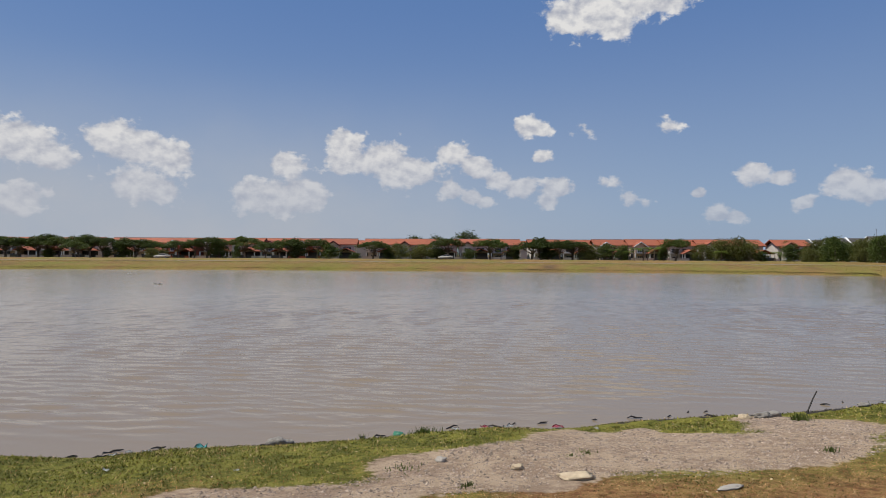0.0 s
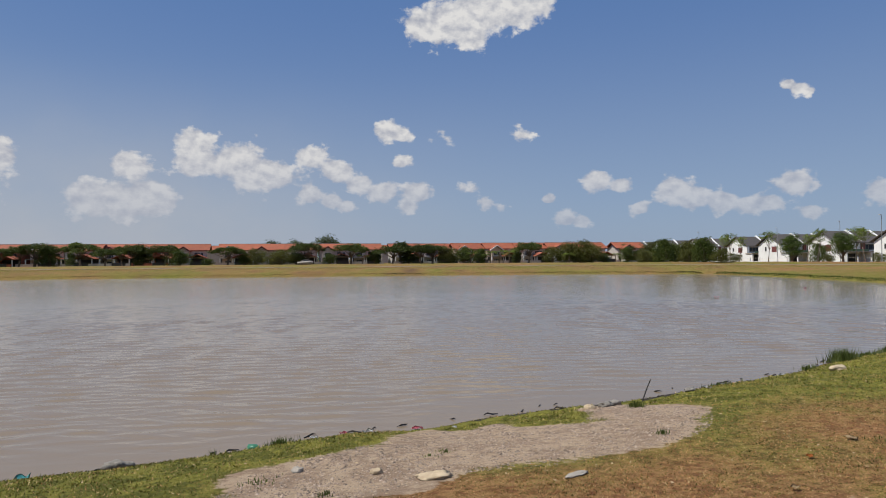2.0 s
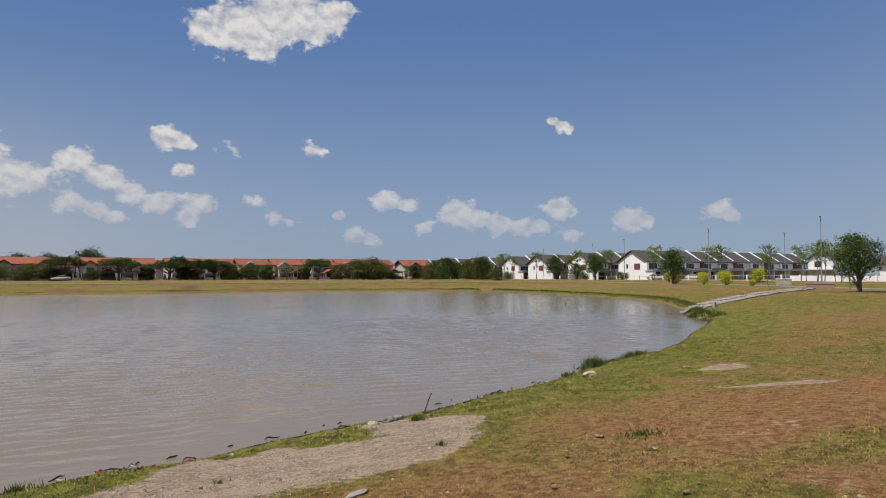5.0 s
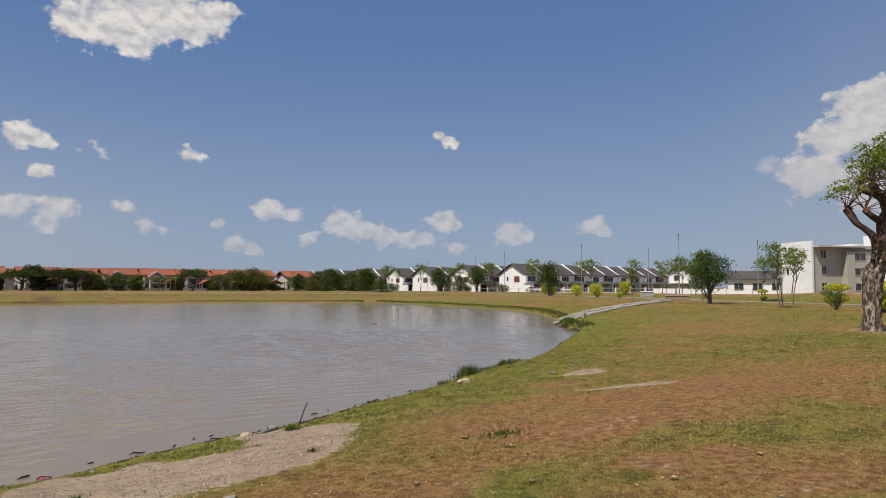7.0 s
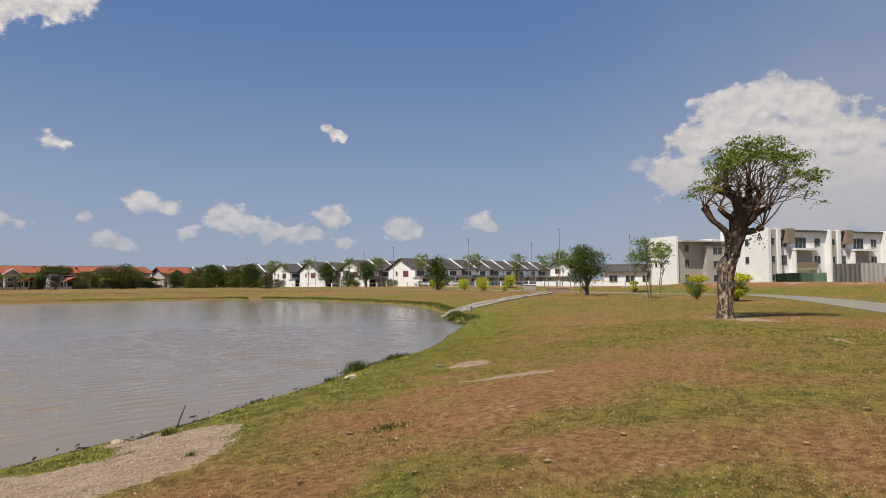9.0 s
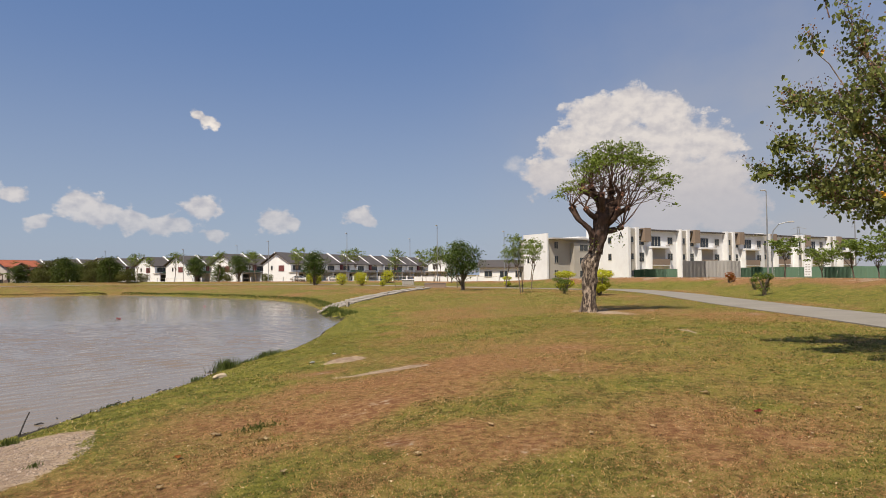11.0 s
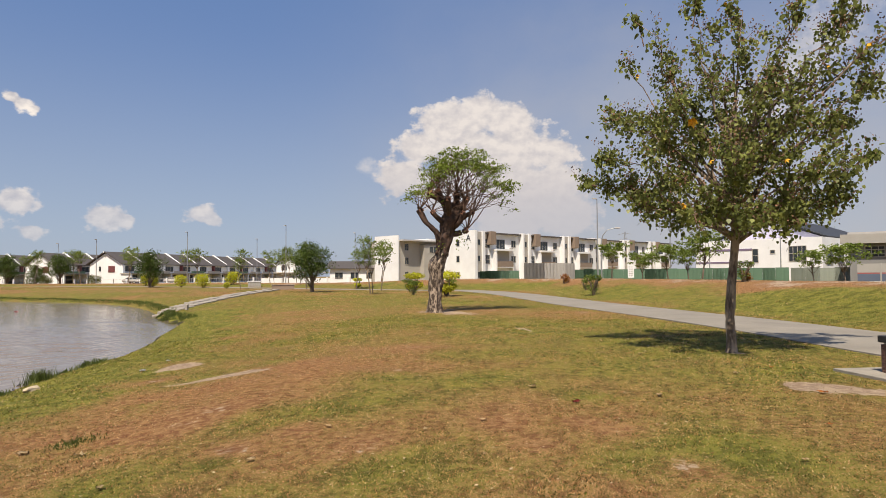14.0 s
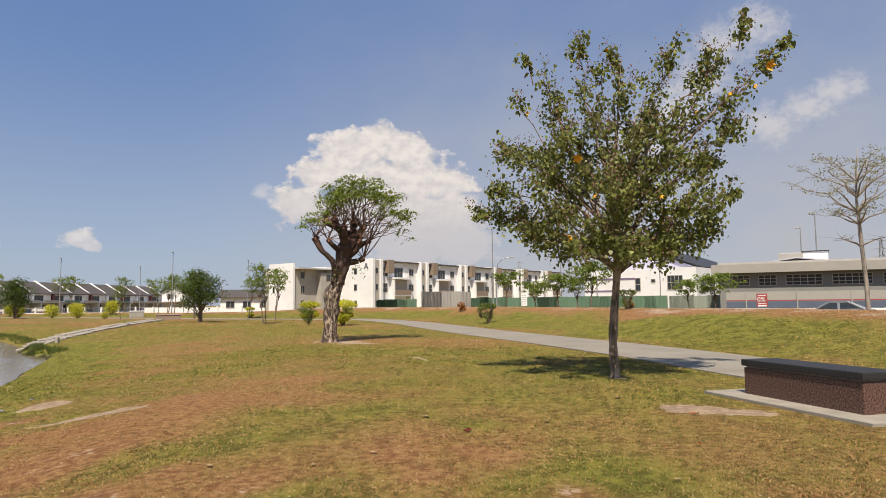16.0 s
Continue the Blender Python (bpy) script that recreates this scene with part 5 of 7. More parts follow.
def hibiscus_tree(px, py):
    """The tree by the bench: a straight trunk and a broad ragged crown of heart-shaped leaves, brown pods and a few yellow blooms."""
    rg, rn = random.Random(8), np.random.RandomState(8)
    t = thing("hibiscus_tree", pose(px, py, on_ground(px, py, 0.03), 0, 0, -97), "broad ragged tree with heart-shaped leaves and yellow blooms", "tree")
    t.matrix_basis = t.matrix_basis @ Matrix.Diagonal((0.95, 0.95, 0.985, 1))
    bm = bmesh.new()
    gnarled(bm, [(-0.02, 0, -0.2), (0, 0, 0.03), (0.0, 0.01, 0.2), (-0.02, 0.02, 0.7), (0.02, 0, 1.2), (0.07, 0.02, 1.75), (0.12, 0.02, 2.3), (0.12, 0.05, 3.2), (0.18, -0.05, 4.4), (0.15, 0.0, 5.9)],
            [0.19, 0.135, 0.105, 0.092, 0.096, 0.084, 0.080, 0.058, 0.034, 0.012], 22, 0.04, 0.16, 0.12, 11.0, 3.0)
    part("trunk", bm, M_BARK_HIB, t, smooth=True)
    # main limbs: low spreading ones, steep ones to the top, one long limb that sweeps out and up
    low_ends = [(-2.75, 0.1, 3.45), (-2.2, 0.5, 3.15), (-2.3, -0.4, 3.9), (-1.6, -0.9, 2.85), (-1.3, 0.9, 2.75), (-0.6, -1.5, 2.6), (0.4, -1.6, 2.55), (1.2, -0.8, 2.5), (1.7, 0.3, 2.75), (2.2, -0.2, 3.5), (2.0, 0.5, 3.1), (0.9, 1.4, 2.7), (-0.3, 1.7, 2.8), (1.5, -1.1, 3.4), (-1.2, -1.5, 3.5), (0.1, -1.9, 3.4)]
    mid_ends = [(-2.2, 0.0, 4.8), (-1.7, -0.8, 4.5), (-1.5, 0.9, 4.6), (-0.7, -1.3, 4.5), (0.3, -1.5, 4.4), (1.2, -1.1, 4.3), (1.9, 0.1, 4.4), (2.35, -0.1, 4.9), (1.2, 1.0, 4.6), (0.1, 1.5, 4.6), (-1.0, 0.2, 5.1), (0.6, 0.1, 4.9)]
    top_ends = [(-1.65, 0.0, 6.7), (-1.9, -0.2, 5.7), (-1.15, 0.3, 5.95), (-0.55, -0.1, 6.75), (-0.1, 0.3, 6.35), (0.35, -0.2, 6.6), (0.9, 0.2, 6.1), (1.3, -0.2, 6.5), (1.75, 0.1, 5.9), (2.1, 0.0, 6.25), (2.75, 0.0, 6.95), (3.25, -0.1, 6.4), (2.5, 0.15, 5.7), (-0.4, -0.7, 5.6), (0.9, -0.7, 5.4)]
    leaves, sizes, pods = [], [], []
    bt = bmesh.new()
    for e, kind in [(q, 0) for q in low_ends] + [(q, 1) for q in mid_ends] + [(q, 2) for q in top_ends]:
        e = Vector(e)
        bl = bmesh.new()
        low = (2.1 + rg.uniform(0, 0.25), 2.35 + rg.uniform(0, 0.5), 2.7 + rg.uniform(0, 1.1))[kind]
        root = Vector((0.12, 0.02, low))
        pts = bend(root, e, rg, 0.05, 7)
        for i in range(1, 7):
            f = i / 7
            pts[i].z += (0.16, 0.05, -0.16)[kind] * math.sin(math.pi * f) * (e - root).length * 0.35
        r0 = 0.036 + 0.006 * kind
        tube(bl, pts, [r0, r0 * 0.85, r0 * 0.7, r0 * 0.56, r0 * 0.43, r0 * 0.32, r0 * 0.2, r0 * 0.1], 6)
        part("limb", bl, M_BARK_HIB, t, smooth=True)
        way = (e - root).normalized()
        # side shoots along the outer part of the limb, each ending in a tuft of leaves and a spray of pods
        for k in range((11, 11, 8)[kind]):
            f = rg.uniform(0.38, 1.0) if k else 1.0
            i = min(6, int(f * 7))
            o = pts[i].lerp(pts[i + 1], f * 7 - i)
            d = (way * rg.uniform(0.2, 0.9) + Vector((rg.gauss(0, 0.55), rg.gauss(0, 0.55), rg.gauss(0.18, 0.42)))).normalized()
            ln = rg.uniform(0.25, 0.62) * (0.75 if kind == 2 else 1.0)
            tip = o + d * ln
            mid = o.lerp(tip, 0.5) + Vector((0, 0, -0.04))
            tube(bt, [o, mid, tip], [0.011, 0.008, 0.004], 4)
            n = rg.randint(40, 68) if kind < 2 else rg.randint(28, 50)
            sp = rg.uniform(0.075, 0.14)
            for j in range(n):
                g = rg.uniform(0.3, 1.1)
                p = o.lerp(tip, g)
                leaves.append((p.x + rg.gauss(0, sp), p.y + rg.gauss(0, sp), p.z + rg.gauss(-0.03, sp * 0.9)))
                sizes.append(rg.uniform(0.038, 0.092) * (1.12 if k == 0 else 1.0))
            if rg.random() < 0.85:
                sp2 = tip + d * rg.uniform(0.08, 0.2) + Vector((0, 0, 0.05))
                tube(bt, [tip, sp2], [0.005, 0.003], 3)
                for j in range(rg.randint(16, 34)):
                    p = o.lerp(sp2, rg.uniform(0.45, 1.1))
                    pods.append((p.x + rg.gauss(0, 0.085), p.y + rg.gauss(0, 0.085), p.z + rg.gauss(0.04, 0.075)))
    # upright leafy shoots that stand out of the crown
    for x0, z0, x1, z1 in ((-1.6, 6.3, -1.75, 7.05), (-0.6, 6.4, -0.42, 7.2), (0.3, 6.3, 0.1, 6.85), (0.4, 5.2, 0.28, 6.6), (1.3, 6.2, 1.35, 6.7), (2.65, 6.5, 2.8, 7.3), (3.1, 6.3, 3.6, 6.65), (2.0, 6.0, 2.05, 6.55), (-2.1, 4.7, -2.35, 5.1), (2.2, 3.5, 2.55, 3.7), (-2.6, 3.4, -2.95, 3.5), (-2.2, 3.9, -2.6, 4.0)):
        y0 = rg.uniform(-0.3, 0.2)
        p0, p1 = Vector((x0, y0, z0)), Vector((x1, y0 + rg.uniform(-0.1, 0.1), z1))
        tube(bt, [p0, p0.lerp(p1, 0.5), p1], [0.014, 0.010, 0.005], 5)
        for k in range(26):
            p = p0.lerp(p1, rg.uniform(0.35, 1.05))
            leaves.append((p.x + rg.gauss(0, 0.05), p.y + rg.gauss(0, 0.05), p.z + rg.gauss(0, 0.05)))
            sizes.append(rg.uniform(0.08, 0.15))
    tagged(part("twigwork", bt, M_TWIG, t), kind="stuff")
    piece("crown", leaf_mesh("crown", leaves, np.array(sizes), L_HIBISCUS, rn, LEAF_HEART, 0.75, 1.15), t, Matrix())
    tagged(piece("dry_pod_foliage", leaf_mesh("dry_pod_foliage", pods, rn.uniform(0.025, 0.055, len(pods)), M_POD, rn, LEAF_OVAL * np.array([1.6, 1, 1]), 0.2, 2.0), t, Matrix()), kind="stuff")
    lv = np.array(leaves)
    for i, (at, size) in enumerate((((3.2, -0.3, 6.1), 1.7), ((2.4, -0.4, 5.6), 1.2), ((-0.62, -1.9, 2.75), 1.1), ((-0.55, -1.7, 4.1), 1.5), ((1.65, -0.5, 5.4), 0.8), ((-1.6, -0.4, 5.2), 0.7), ((0.9, -1.5, 3.4), 0.8), ((2.8, -0.3, 5.75), 0.9), ((-0.5, 0.0, 6.75), 0.9), ((0.05, -0.2, 6.8), 0.6), ((-0.3, -1.8, 3.45), 0.8))):
        bm = bmesh.new()
        for q in range(5):
            an = 2 * math.pi * q / 5
            c, s_ = math.cos(an), math.sin(an)
            v = [bm.verts.new(p) for p in ((0, 0, 0), (0.05 * c - 0.035 * s_, 0.05 * s_ + 0.035 * c, -0.04), (0.085 * c, 0.085 * s_, -0.09), (0.05 * c + 0.035 * s_, 0.05 * s_ - 0.035 * c, -0.04))]
            bm.faces.new(v)
        o = part("bloom", bm, M_BLOOM, t, "yellow cup-shaped bloom")
        p = lv[int(np.argmin(((lv - np.array(at)) ** 2).sum(1)))]
        o.matrix_basis = pose(p[0], p[1] - 0.06, p[2] + 0.02, rg.uniform(30, 75), rg.uniform(-40, 40), rg.uniform(0, 360)) @ Matrix.Scale(size * 0.8, 4)


M_BARK_HIB = material("furrowed_grey_bark", (0.34, 0.262, 0.198), (0.095, 0.070, 0.054), scale=9, rough=0.95, bump=1.0, bump_scale=26, vary=0.06, stretch=(1, 1, 0.3), mix=0.5, sharp=0.09)
M_POD = material("dry_brown_seed_pods", (0.23, 0.125, 0.07), (0.12, 0.065, 0.04), rough=0.9, vary=0.4)
M_BLOOM = material("yellow_petals", (0.75, 0.42, 0.02), (0.65, 0.28, 0.02), rough=0.6, vary=0.1)
hibiscus_tree(13.3, -2.07)


def pollarded_tree(px, py):
    """The old pollarded tree: a stout leaning flaking trunk, a dark knotted head of cut limbs and a fan of thin shoots with feathery leaves."""
    rg, rn = random.Random(3), np.random.RandomState(3)
    t = thing("pollarded_tree", pose(px, py, on_ground(px, py, 0.05), 0, 0, -72), "stout pollarded tree with flaking bark and feathery new shoots", "tree")
    bm = bmesh.new()
    gnarled(bm, [(0, 0, -0.3), (0, 0, 0.0), (0.02, 0, 0.2), (0.04, 0, 0.55), (0.05, 0, 1.1), (0.08, 0.02, 1.6), (0.10, 0.02, 1.95), (0.26, 0.02, 2.3), (0.36, 0, 2.6)],
            [0.50, 0.41, 0.33, 0.28, 0.28, 0.305, 0.35, 0.29, 0.28], 40, 0.05, 0.22, 0.12, 8.0, 1.0)
    part("trunk", bm, M_BARK_PALE, t, smooth=True)
    bm = bmesh.new()
    gnarled(bm, [(0.30, 0, 2.4), (0.42, 0, 2.85), (0.55, 0, 3.35), (0.66, 0, 3.9), (0.82, 0.02, 4.3), (0.9, 0.02, 4.55)], [0.27, 0.29, 0.31, 0.36, 0.30, 0.16], 34, 0.05, 0.4, 0.16, 8.0, 5.0)
    part("fork", bm, M_BARK_DARK, t, "dark knotted head of the trunk", smooth=True)
    knobs = []
    for pts, r in ((((0.30, 0, 2.45), (0.20, 0, 2.9), (0.12, 0, 3.3), (-0.08, 0, 3.52), (-0.36, 0.02, 3.8), (-0.60, 0.04, 4.28)), 0.15),
                   (((0.6, 0, 3.9), (0.46, -0.1, 4.5), (0.13, -0.1, 4.76), (-0.22, -0.05, 4.98)), 0.17),
                   (((0.55, 0.1, 4.1), (0.38, 0.2, 4.6), (0.15, 0.25, 5.15)), 0.13),
                   (((0.5, 0, 3.7), (0.12, -0.15, 3.95), (-0.08, -0.2, 4.2)), 0.11),
                   (((0.8, 0, 4.1), (0.92, 0.1, 4.6), (0.95, 0.15, 5.0)), 0.15),
                   (((0.85, 0, 4.0), (1.15, -0.1, 4.4), (1.38, -0.15, 4.75)), 0.15),
                   (((0.8, 0, 3.7), (1.2, -0.05, 3.95), (1.62, 0.0, 4.18)), 0.12),
                   (((0.66, 0, 3.3), (1.0, 0, 3.28), (1.36, -0.05, 3.45)), 0.13),
                   (((0.75, 0.1, 3.9), (0.9, 0.5, 4.3), (1.0, 0.8, 4.7)), 0.14),
                   (((0.7, -0.1, 3.9), (0.6, -0.5, 4.2), (0.55, -0.75, 4.7)), 0.14),
                   (((0.75, 0, 3.5), (1.05, -0.25, 3.75), (1.2, -0.4, 4.15)), 0.12)):
        bl = bmesh.new()
        k = len(pts) - 1
        gnarled(bl, pts, [r * (1.1, 0.95, 0.85, 0.82, 0.8, 0.8)[i] if i < k else r * 0.95 for i in range(k + 1)], 16, 0.05, 0.5, 0.2, 8.0, r * 90)
        knobs.append(Vector(pts[-1]))
        part("limb", bl, M_BARK_DARK, t, "dark knuckled pollarded limb", smooth=True)
        # the pale reddish sawn end
        bc = bmesh.new()
        d = (Vector(pts[-1]) - Vector(pts[-2])).normalized()
        tube(bc, [Vector(pts[-1]) - d * 0.10, Vector(pts[-1]) + d * 0.03], [r * 0.98, r * 0.7], 10, 0.5)
        part("sawn_end", bc, M_CUT, t, "reddish sawn limb end")
    bs = bmesh.new()
    tips = []
    for kb in knobs:
        for i in range(11):
            # shoots fan out to an umbrella-shaped rim
            a = math.radians(rg.uniform(-84, 84))
            if rg.random() < 0.6:
                a = a * 0.4 + math.atan2(kb.x - 0.75, 0.7) * 0.8
            depth = rg.uniform(-1, 1)
            reach = (2.85 - 0.18 * abs(a)) * rg.uniform(0.80, 1.0) * math.sqrt(1 - 0.55 * depth * depth)
            e = Vector((1.12 + math.sin(a) * reach * (1.02 if a > 0 else 0.95), depth * 1.7, 4.05 + math.cos(a) * reach * 1.02))
            pts = bend(kb, e, rg, 0.045, 5)
            r0 = rg.uniform(0.014, 0.028)
            tube(bs, pts, [r0, r0 * 0.8, r0 * 0.65, r0 * 0.5, r0 * 0.35, r0 * 0.2], 4)
            bare = e.x < -0.4 or e.z < 4.9
            if bare and rg.random() < 0.45:
                continue
            tips.append((pts[5], 1.0))
            if not bare:
                tips.append((pts[4].lerp(pts[5], 0.5) + Vector((rg.gauss(0, .15), rg.gauss(0, .15), 0)), 1.0))
            for j in range(2):
                o = pts[rg.choice((4, 4, 3))]
                q = o + Vector((rg.gauss(0, 0.28), rg.gauss(0, 0.28), rg.uniform(0.05, 0.35)))
                tube(bs, [o, q], [r0 * 0.4, r0 * 0.2], 3)
                if rg.random() < 0.35:
                    tips.append((q, 0.8))
    tagged(part("shoot_fan", bs, M_TWIG, t, "thin reddish shoots"), kind="stuff")
    places = []
    for p, k in tips:
        for f in range(rg.choice((2, 3, 3))):
            a, ln = rg.uniform(0, 6.28), rg.uniform(0.25, 0.5) * k
            q = np.array(p)
            for j in range(13):
                u = j / 12
                places.append(q + np.array((math.cos(a) * ln * u, math.sin(a) * ln * u, 0.10 * u - 0.26 * u * u * ln / 0.4)) + rn.normal(0, 0.028, 3))
    for cx, cz, n in ((1.2, 2.95, 26), (1.0, 3.15, 22), (0.3, 2.75, 24), (0.5, 4.5, 40)):
        for k in range(n):
            places.append(np.array((cx + rg.gauss(0, 0.12), rg.gauss(-0.25, 0.15), cz + rg.gauss(0, 0.2))))
    piece("crown", leaf_mesh("crown", places, rn.uniform(0.06, 0.115, len(places)), L_FEATHER, rn, LEAF_OVAL, 0.4, 0.8), t, Matrix())


M_CUT = material("reddish_sawn_wood", (0.30, 0.135, 0.085), (0.14, 0.065, 0.045), scale=8, rough=0.9, bump=0.6, bump_scale=20, vary=0.2)
M_BARK_DARK = material("dark_rough_bark", (0.10, 0.055, 0.040), (0.032, 0.021, 0.017), scale=6, rough=0.95, bump=1.0, bump_scale=20, vary=0.1)
pollarded_tree(25.3, 7.65)


def bare_tree(px, py):
    """A tall pale tree with tiers of sparse spreading limbs."""
    rg, rn = random.Random(12), np.random.RandomState(12)
    t = thing("sparse_tree", pose(px, py, on_ground(px, py, 0.05), 0, 0, -115), "tall pale-barked tree with sparse tiered branches", "tree")
    bm = bmesh.new()
    tube(bm, [(0.05, 0, -0.3), (0.05, 0, 0.1), (0.0, 0, 2), (-0.1, 0, 3.8), (-0.15, 0, 5.6), (-0.1, 0, 7.2), (0, 0, 8.0)], [0.14, 0.105, 0.088, 0.078, 0.058, 0.03, 0.010], 10, 0.5)
    part("trunk", bm, M_BARK_GREY, t, smooth=True)
    bl = bmesh.new()
    tips = []
    for z, n, r, up in ((3.6, 3, 1.2, 0.4), (4.6, 5, 1.9, 0.7), (5.1, 6, 2.3, 1.4), (5.8, 6, 2.0, 1.5), (6.5, 5, 1.4, 1.2)):
        for i in range(n):
            a = 2 * math.pi * (i + rg.uniform(-0.25, 0.25)) / n
            rr = r * rg.uniform(0.75, 1.1)
            e = Vector((math.cos(a) * rr - 0.1, math.sin(a) * rr, z + up * rg.uniform(0.6, 1.1)))
            pts = bend((-0.12, 0, z), e, rg, 0.05, 4)
            tube(bl, pts, [0.048, 0.036, 0.026, 0.016, 0.006], 5)
            for j in range(9):
                o = pts[rg.choice((2, 3, 3, 4))]
                tw = o + Vector((rg.gauss(0, 0.4), rg.gauss(0, 0.4), rg.uniform(0, 0.35)))
                tube(bl, [o, tw], [0.012, 0.004], 4)
                if z > 4.5:
                    tips.append(tw)
    tagged(part("branchwork", bl, M_BARK_GREY, t), kind="stuff")
    pl = limbs_to_leaves(tips, rn, 17, 0.30, 0.25)
    piece("crown", leaf_mesh("crown", pl, rn.uniform(0.05, 0.1, len(pl)), L_DULL, rn), t, Matrix())


L_DULL = leafy("thin_dull_olive_leaves", (0.24, 0.23, 0.075), (0.15, 0.14, 0.05), vary=0.4)
M_BARK_GREY = material("smooth_grey_bark", (0.36, 0.32, 0.275), (0.17, 0.14, 0.12), scale=7, rough=0.9, bump=0.4, bump_scale=15, vary=0.06, stretch=(1, 1, 0.4))
bare_tree(30.6, -15.0)

# the mid-distance: young trees, clipped shrubs
GROUP_YOUNG = "young park trees"
young = umbrella_tree("young_tree", 31, 5.0, 1.35, 0.17, L_FRESH, 9, 90, 10, 0.9, label="slim young tree with a thin airy crown", group=GROUP_YOUNG, crown_from=0.6, trunk=0.055)
scatter(young, [(51, 21.5), (70, 38), (84, 34), (62, 25), (95, 55), (99, 66), (102, 80), (100, 92), (99, 104), (101, 116), (99, 128), (92, 70), (98, 140), (104, 152), (69.9, 31.4), (78.0, 42.3), (53.6, 22.4), (94, 86), (95, 98), (93.5, 110), (96, 134), (72, 48.5), (100, 61.5), (104, 58.5), (97, 57.2), (103, 62.5), (88, 52), (82, 45.5)], [1, 1.15, 1.2, 0.95, 1.2, 1.25, 1.3, 1.4, 1.35, 1.4, 1.4, 1.2, 1.4, 1.4, 0.95, 0.9, 0.8, 1.1, 1.2, 1.1, 1.2, 0.8, 1.2, 1.1, 1.3, 1.0, 0.9, 1.0], rg)
L_DEEP = leafy("dark_green_foliage", (0.095, 0.140, 0.026), (0.042, 0.068, 0.014), vary=0.5)
dense = bushy_tree("round_tree", 32, 5.4, 2.35, 0.2, L_DEEP, 34, 150, "dense dark green rounded park tree", group="rounded park trees", low=0.33)
scatter(dense, [(58.4, 31.0), (80.5, 70.0), (96, 104), (100, 122)], [1.0, 1.1, 1.1, 1.2], rg)
flatcrown = umbrella_tree("roadside_tree", 33, 3.9, 1.7, 0.19, L_FRESH, 9, 110, 13, 0.4, label="small flat-crowned roadside tree behind the bank", group="roadside trees", crown_from=0.55, trunk=0.07)
scatter(flatcrown, [(43.3, -12.1), (53.4, -12.8), (62, 2.0), (64, -0.8), (61, -3.0), (66, -5.0), (59, -5.5)], [0.82, 0.8, 0.95, 0.9, 1.05, 1.0, 1.3], rg)


def tier_shrub(seed, mat, tiers, label, group, n=1000):
    rg, rn = random.Random(seed), np.random.RandomState(seed)
    t = thing("clipped_shrub", pose(0, 0, 0), label, "shrub", group)
    for k in range(4):
        bm = bmesh.new()
        tube(bm, bend((rg.uniform(-.08, .08), rg.uniform(-.08, .08), -0.1), (rg.uniform(-.5, .5), rg.uniform(-.5, .5), tiers[-1][2] * 0.9), rg, 0.08), [0.07, 0.06, 0.05, 0.04, 0.02], 6)
        part("stem", bm, M_BARK, t)
    for cx, cy, cz, r, hz in tiers:
        p = rn.normal(0, 1, (n, 3))
        p /= np.linalg.norm(p, axis=1)[:, None]
        p *= rn.uniform(0.5, 1.15, (n, 1)) * np.array((r, r, hz))
        piece("foliage", leaf_mesh("foliage", p + np.array((cx, cy, cz)), rn.uniform(0.09, 0.18, n), mat, rn), t, Matrix())
    return t


GS = "clipped golden shrubs"
s1 = tier_shrub(41, L_YELLOW, ((-0.3, 0, 0.62, 0.55, 0.26), (0.4, 0.1, 0.78, 0.5, 0.24), (0.1, 0, 1.55, 0.78, 0.27)), "golden-green shrub clipped into two rounded tiers", GS)
scatter(s1, [(56, 19.3), (43.6, 12.5), (72.3, 32.3)], [1.05, 1.0, 0.75], rg)
s2 = tier_shrub(42, L_YELLOW, ((0, 0, 0.8, 0.85, 0.6), (0.1, 0.1, 1.35, 0.8, 0.55)), "golden-green shrub clipped to a ball", GS)
scatter(s2, [(87.7, 60.6), (79.6, 59.9), (81, 64.8), (83.5, 72), (91, 80), (74, 52)], [1.15, 1.1, 1.0, 0.9, 1.0, 0.5], rg)
s3 = tier_shrub(43, L_FRESH, ((0, 0, 0.55, 0.35, 0.35), (0.25, 0, 1.15, 0.4, 0.22), (-0.3, 0.1, 1.2, 0.3, 0.2)), "straggly green and rust-tinged shrub on the bank", "shrubs on the bank", 190)
scatter(s3, [(42.2, 2.4), (35.4, -5.4), (60, 17), (67, 24), (47, 3.2), (50.5, 17.5)], [1.0, 0.8, 0.9, 0.9, 0.6, 0.9], rg)

L_CROTON = leafy("red_croton_leaves", (0.42, 0.075, 0.02), (0.16, 0.13, 0.02), vary=0.4, scale=5)
s4 = tier_shrub(44, L_CROTON, ((0, 0, 0.75, 0.42, 0.32), (0.2, 0.1, 0.4, 0.3, 0.25)), "small croton shrub with red and orange leaves", "croton shrubs", 260)
scatter(s4, [(55.4, 5.6), (36.1, -5.63)], [0.85, 0.5], rg)


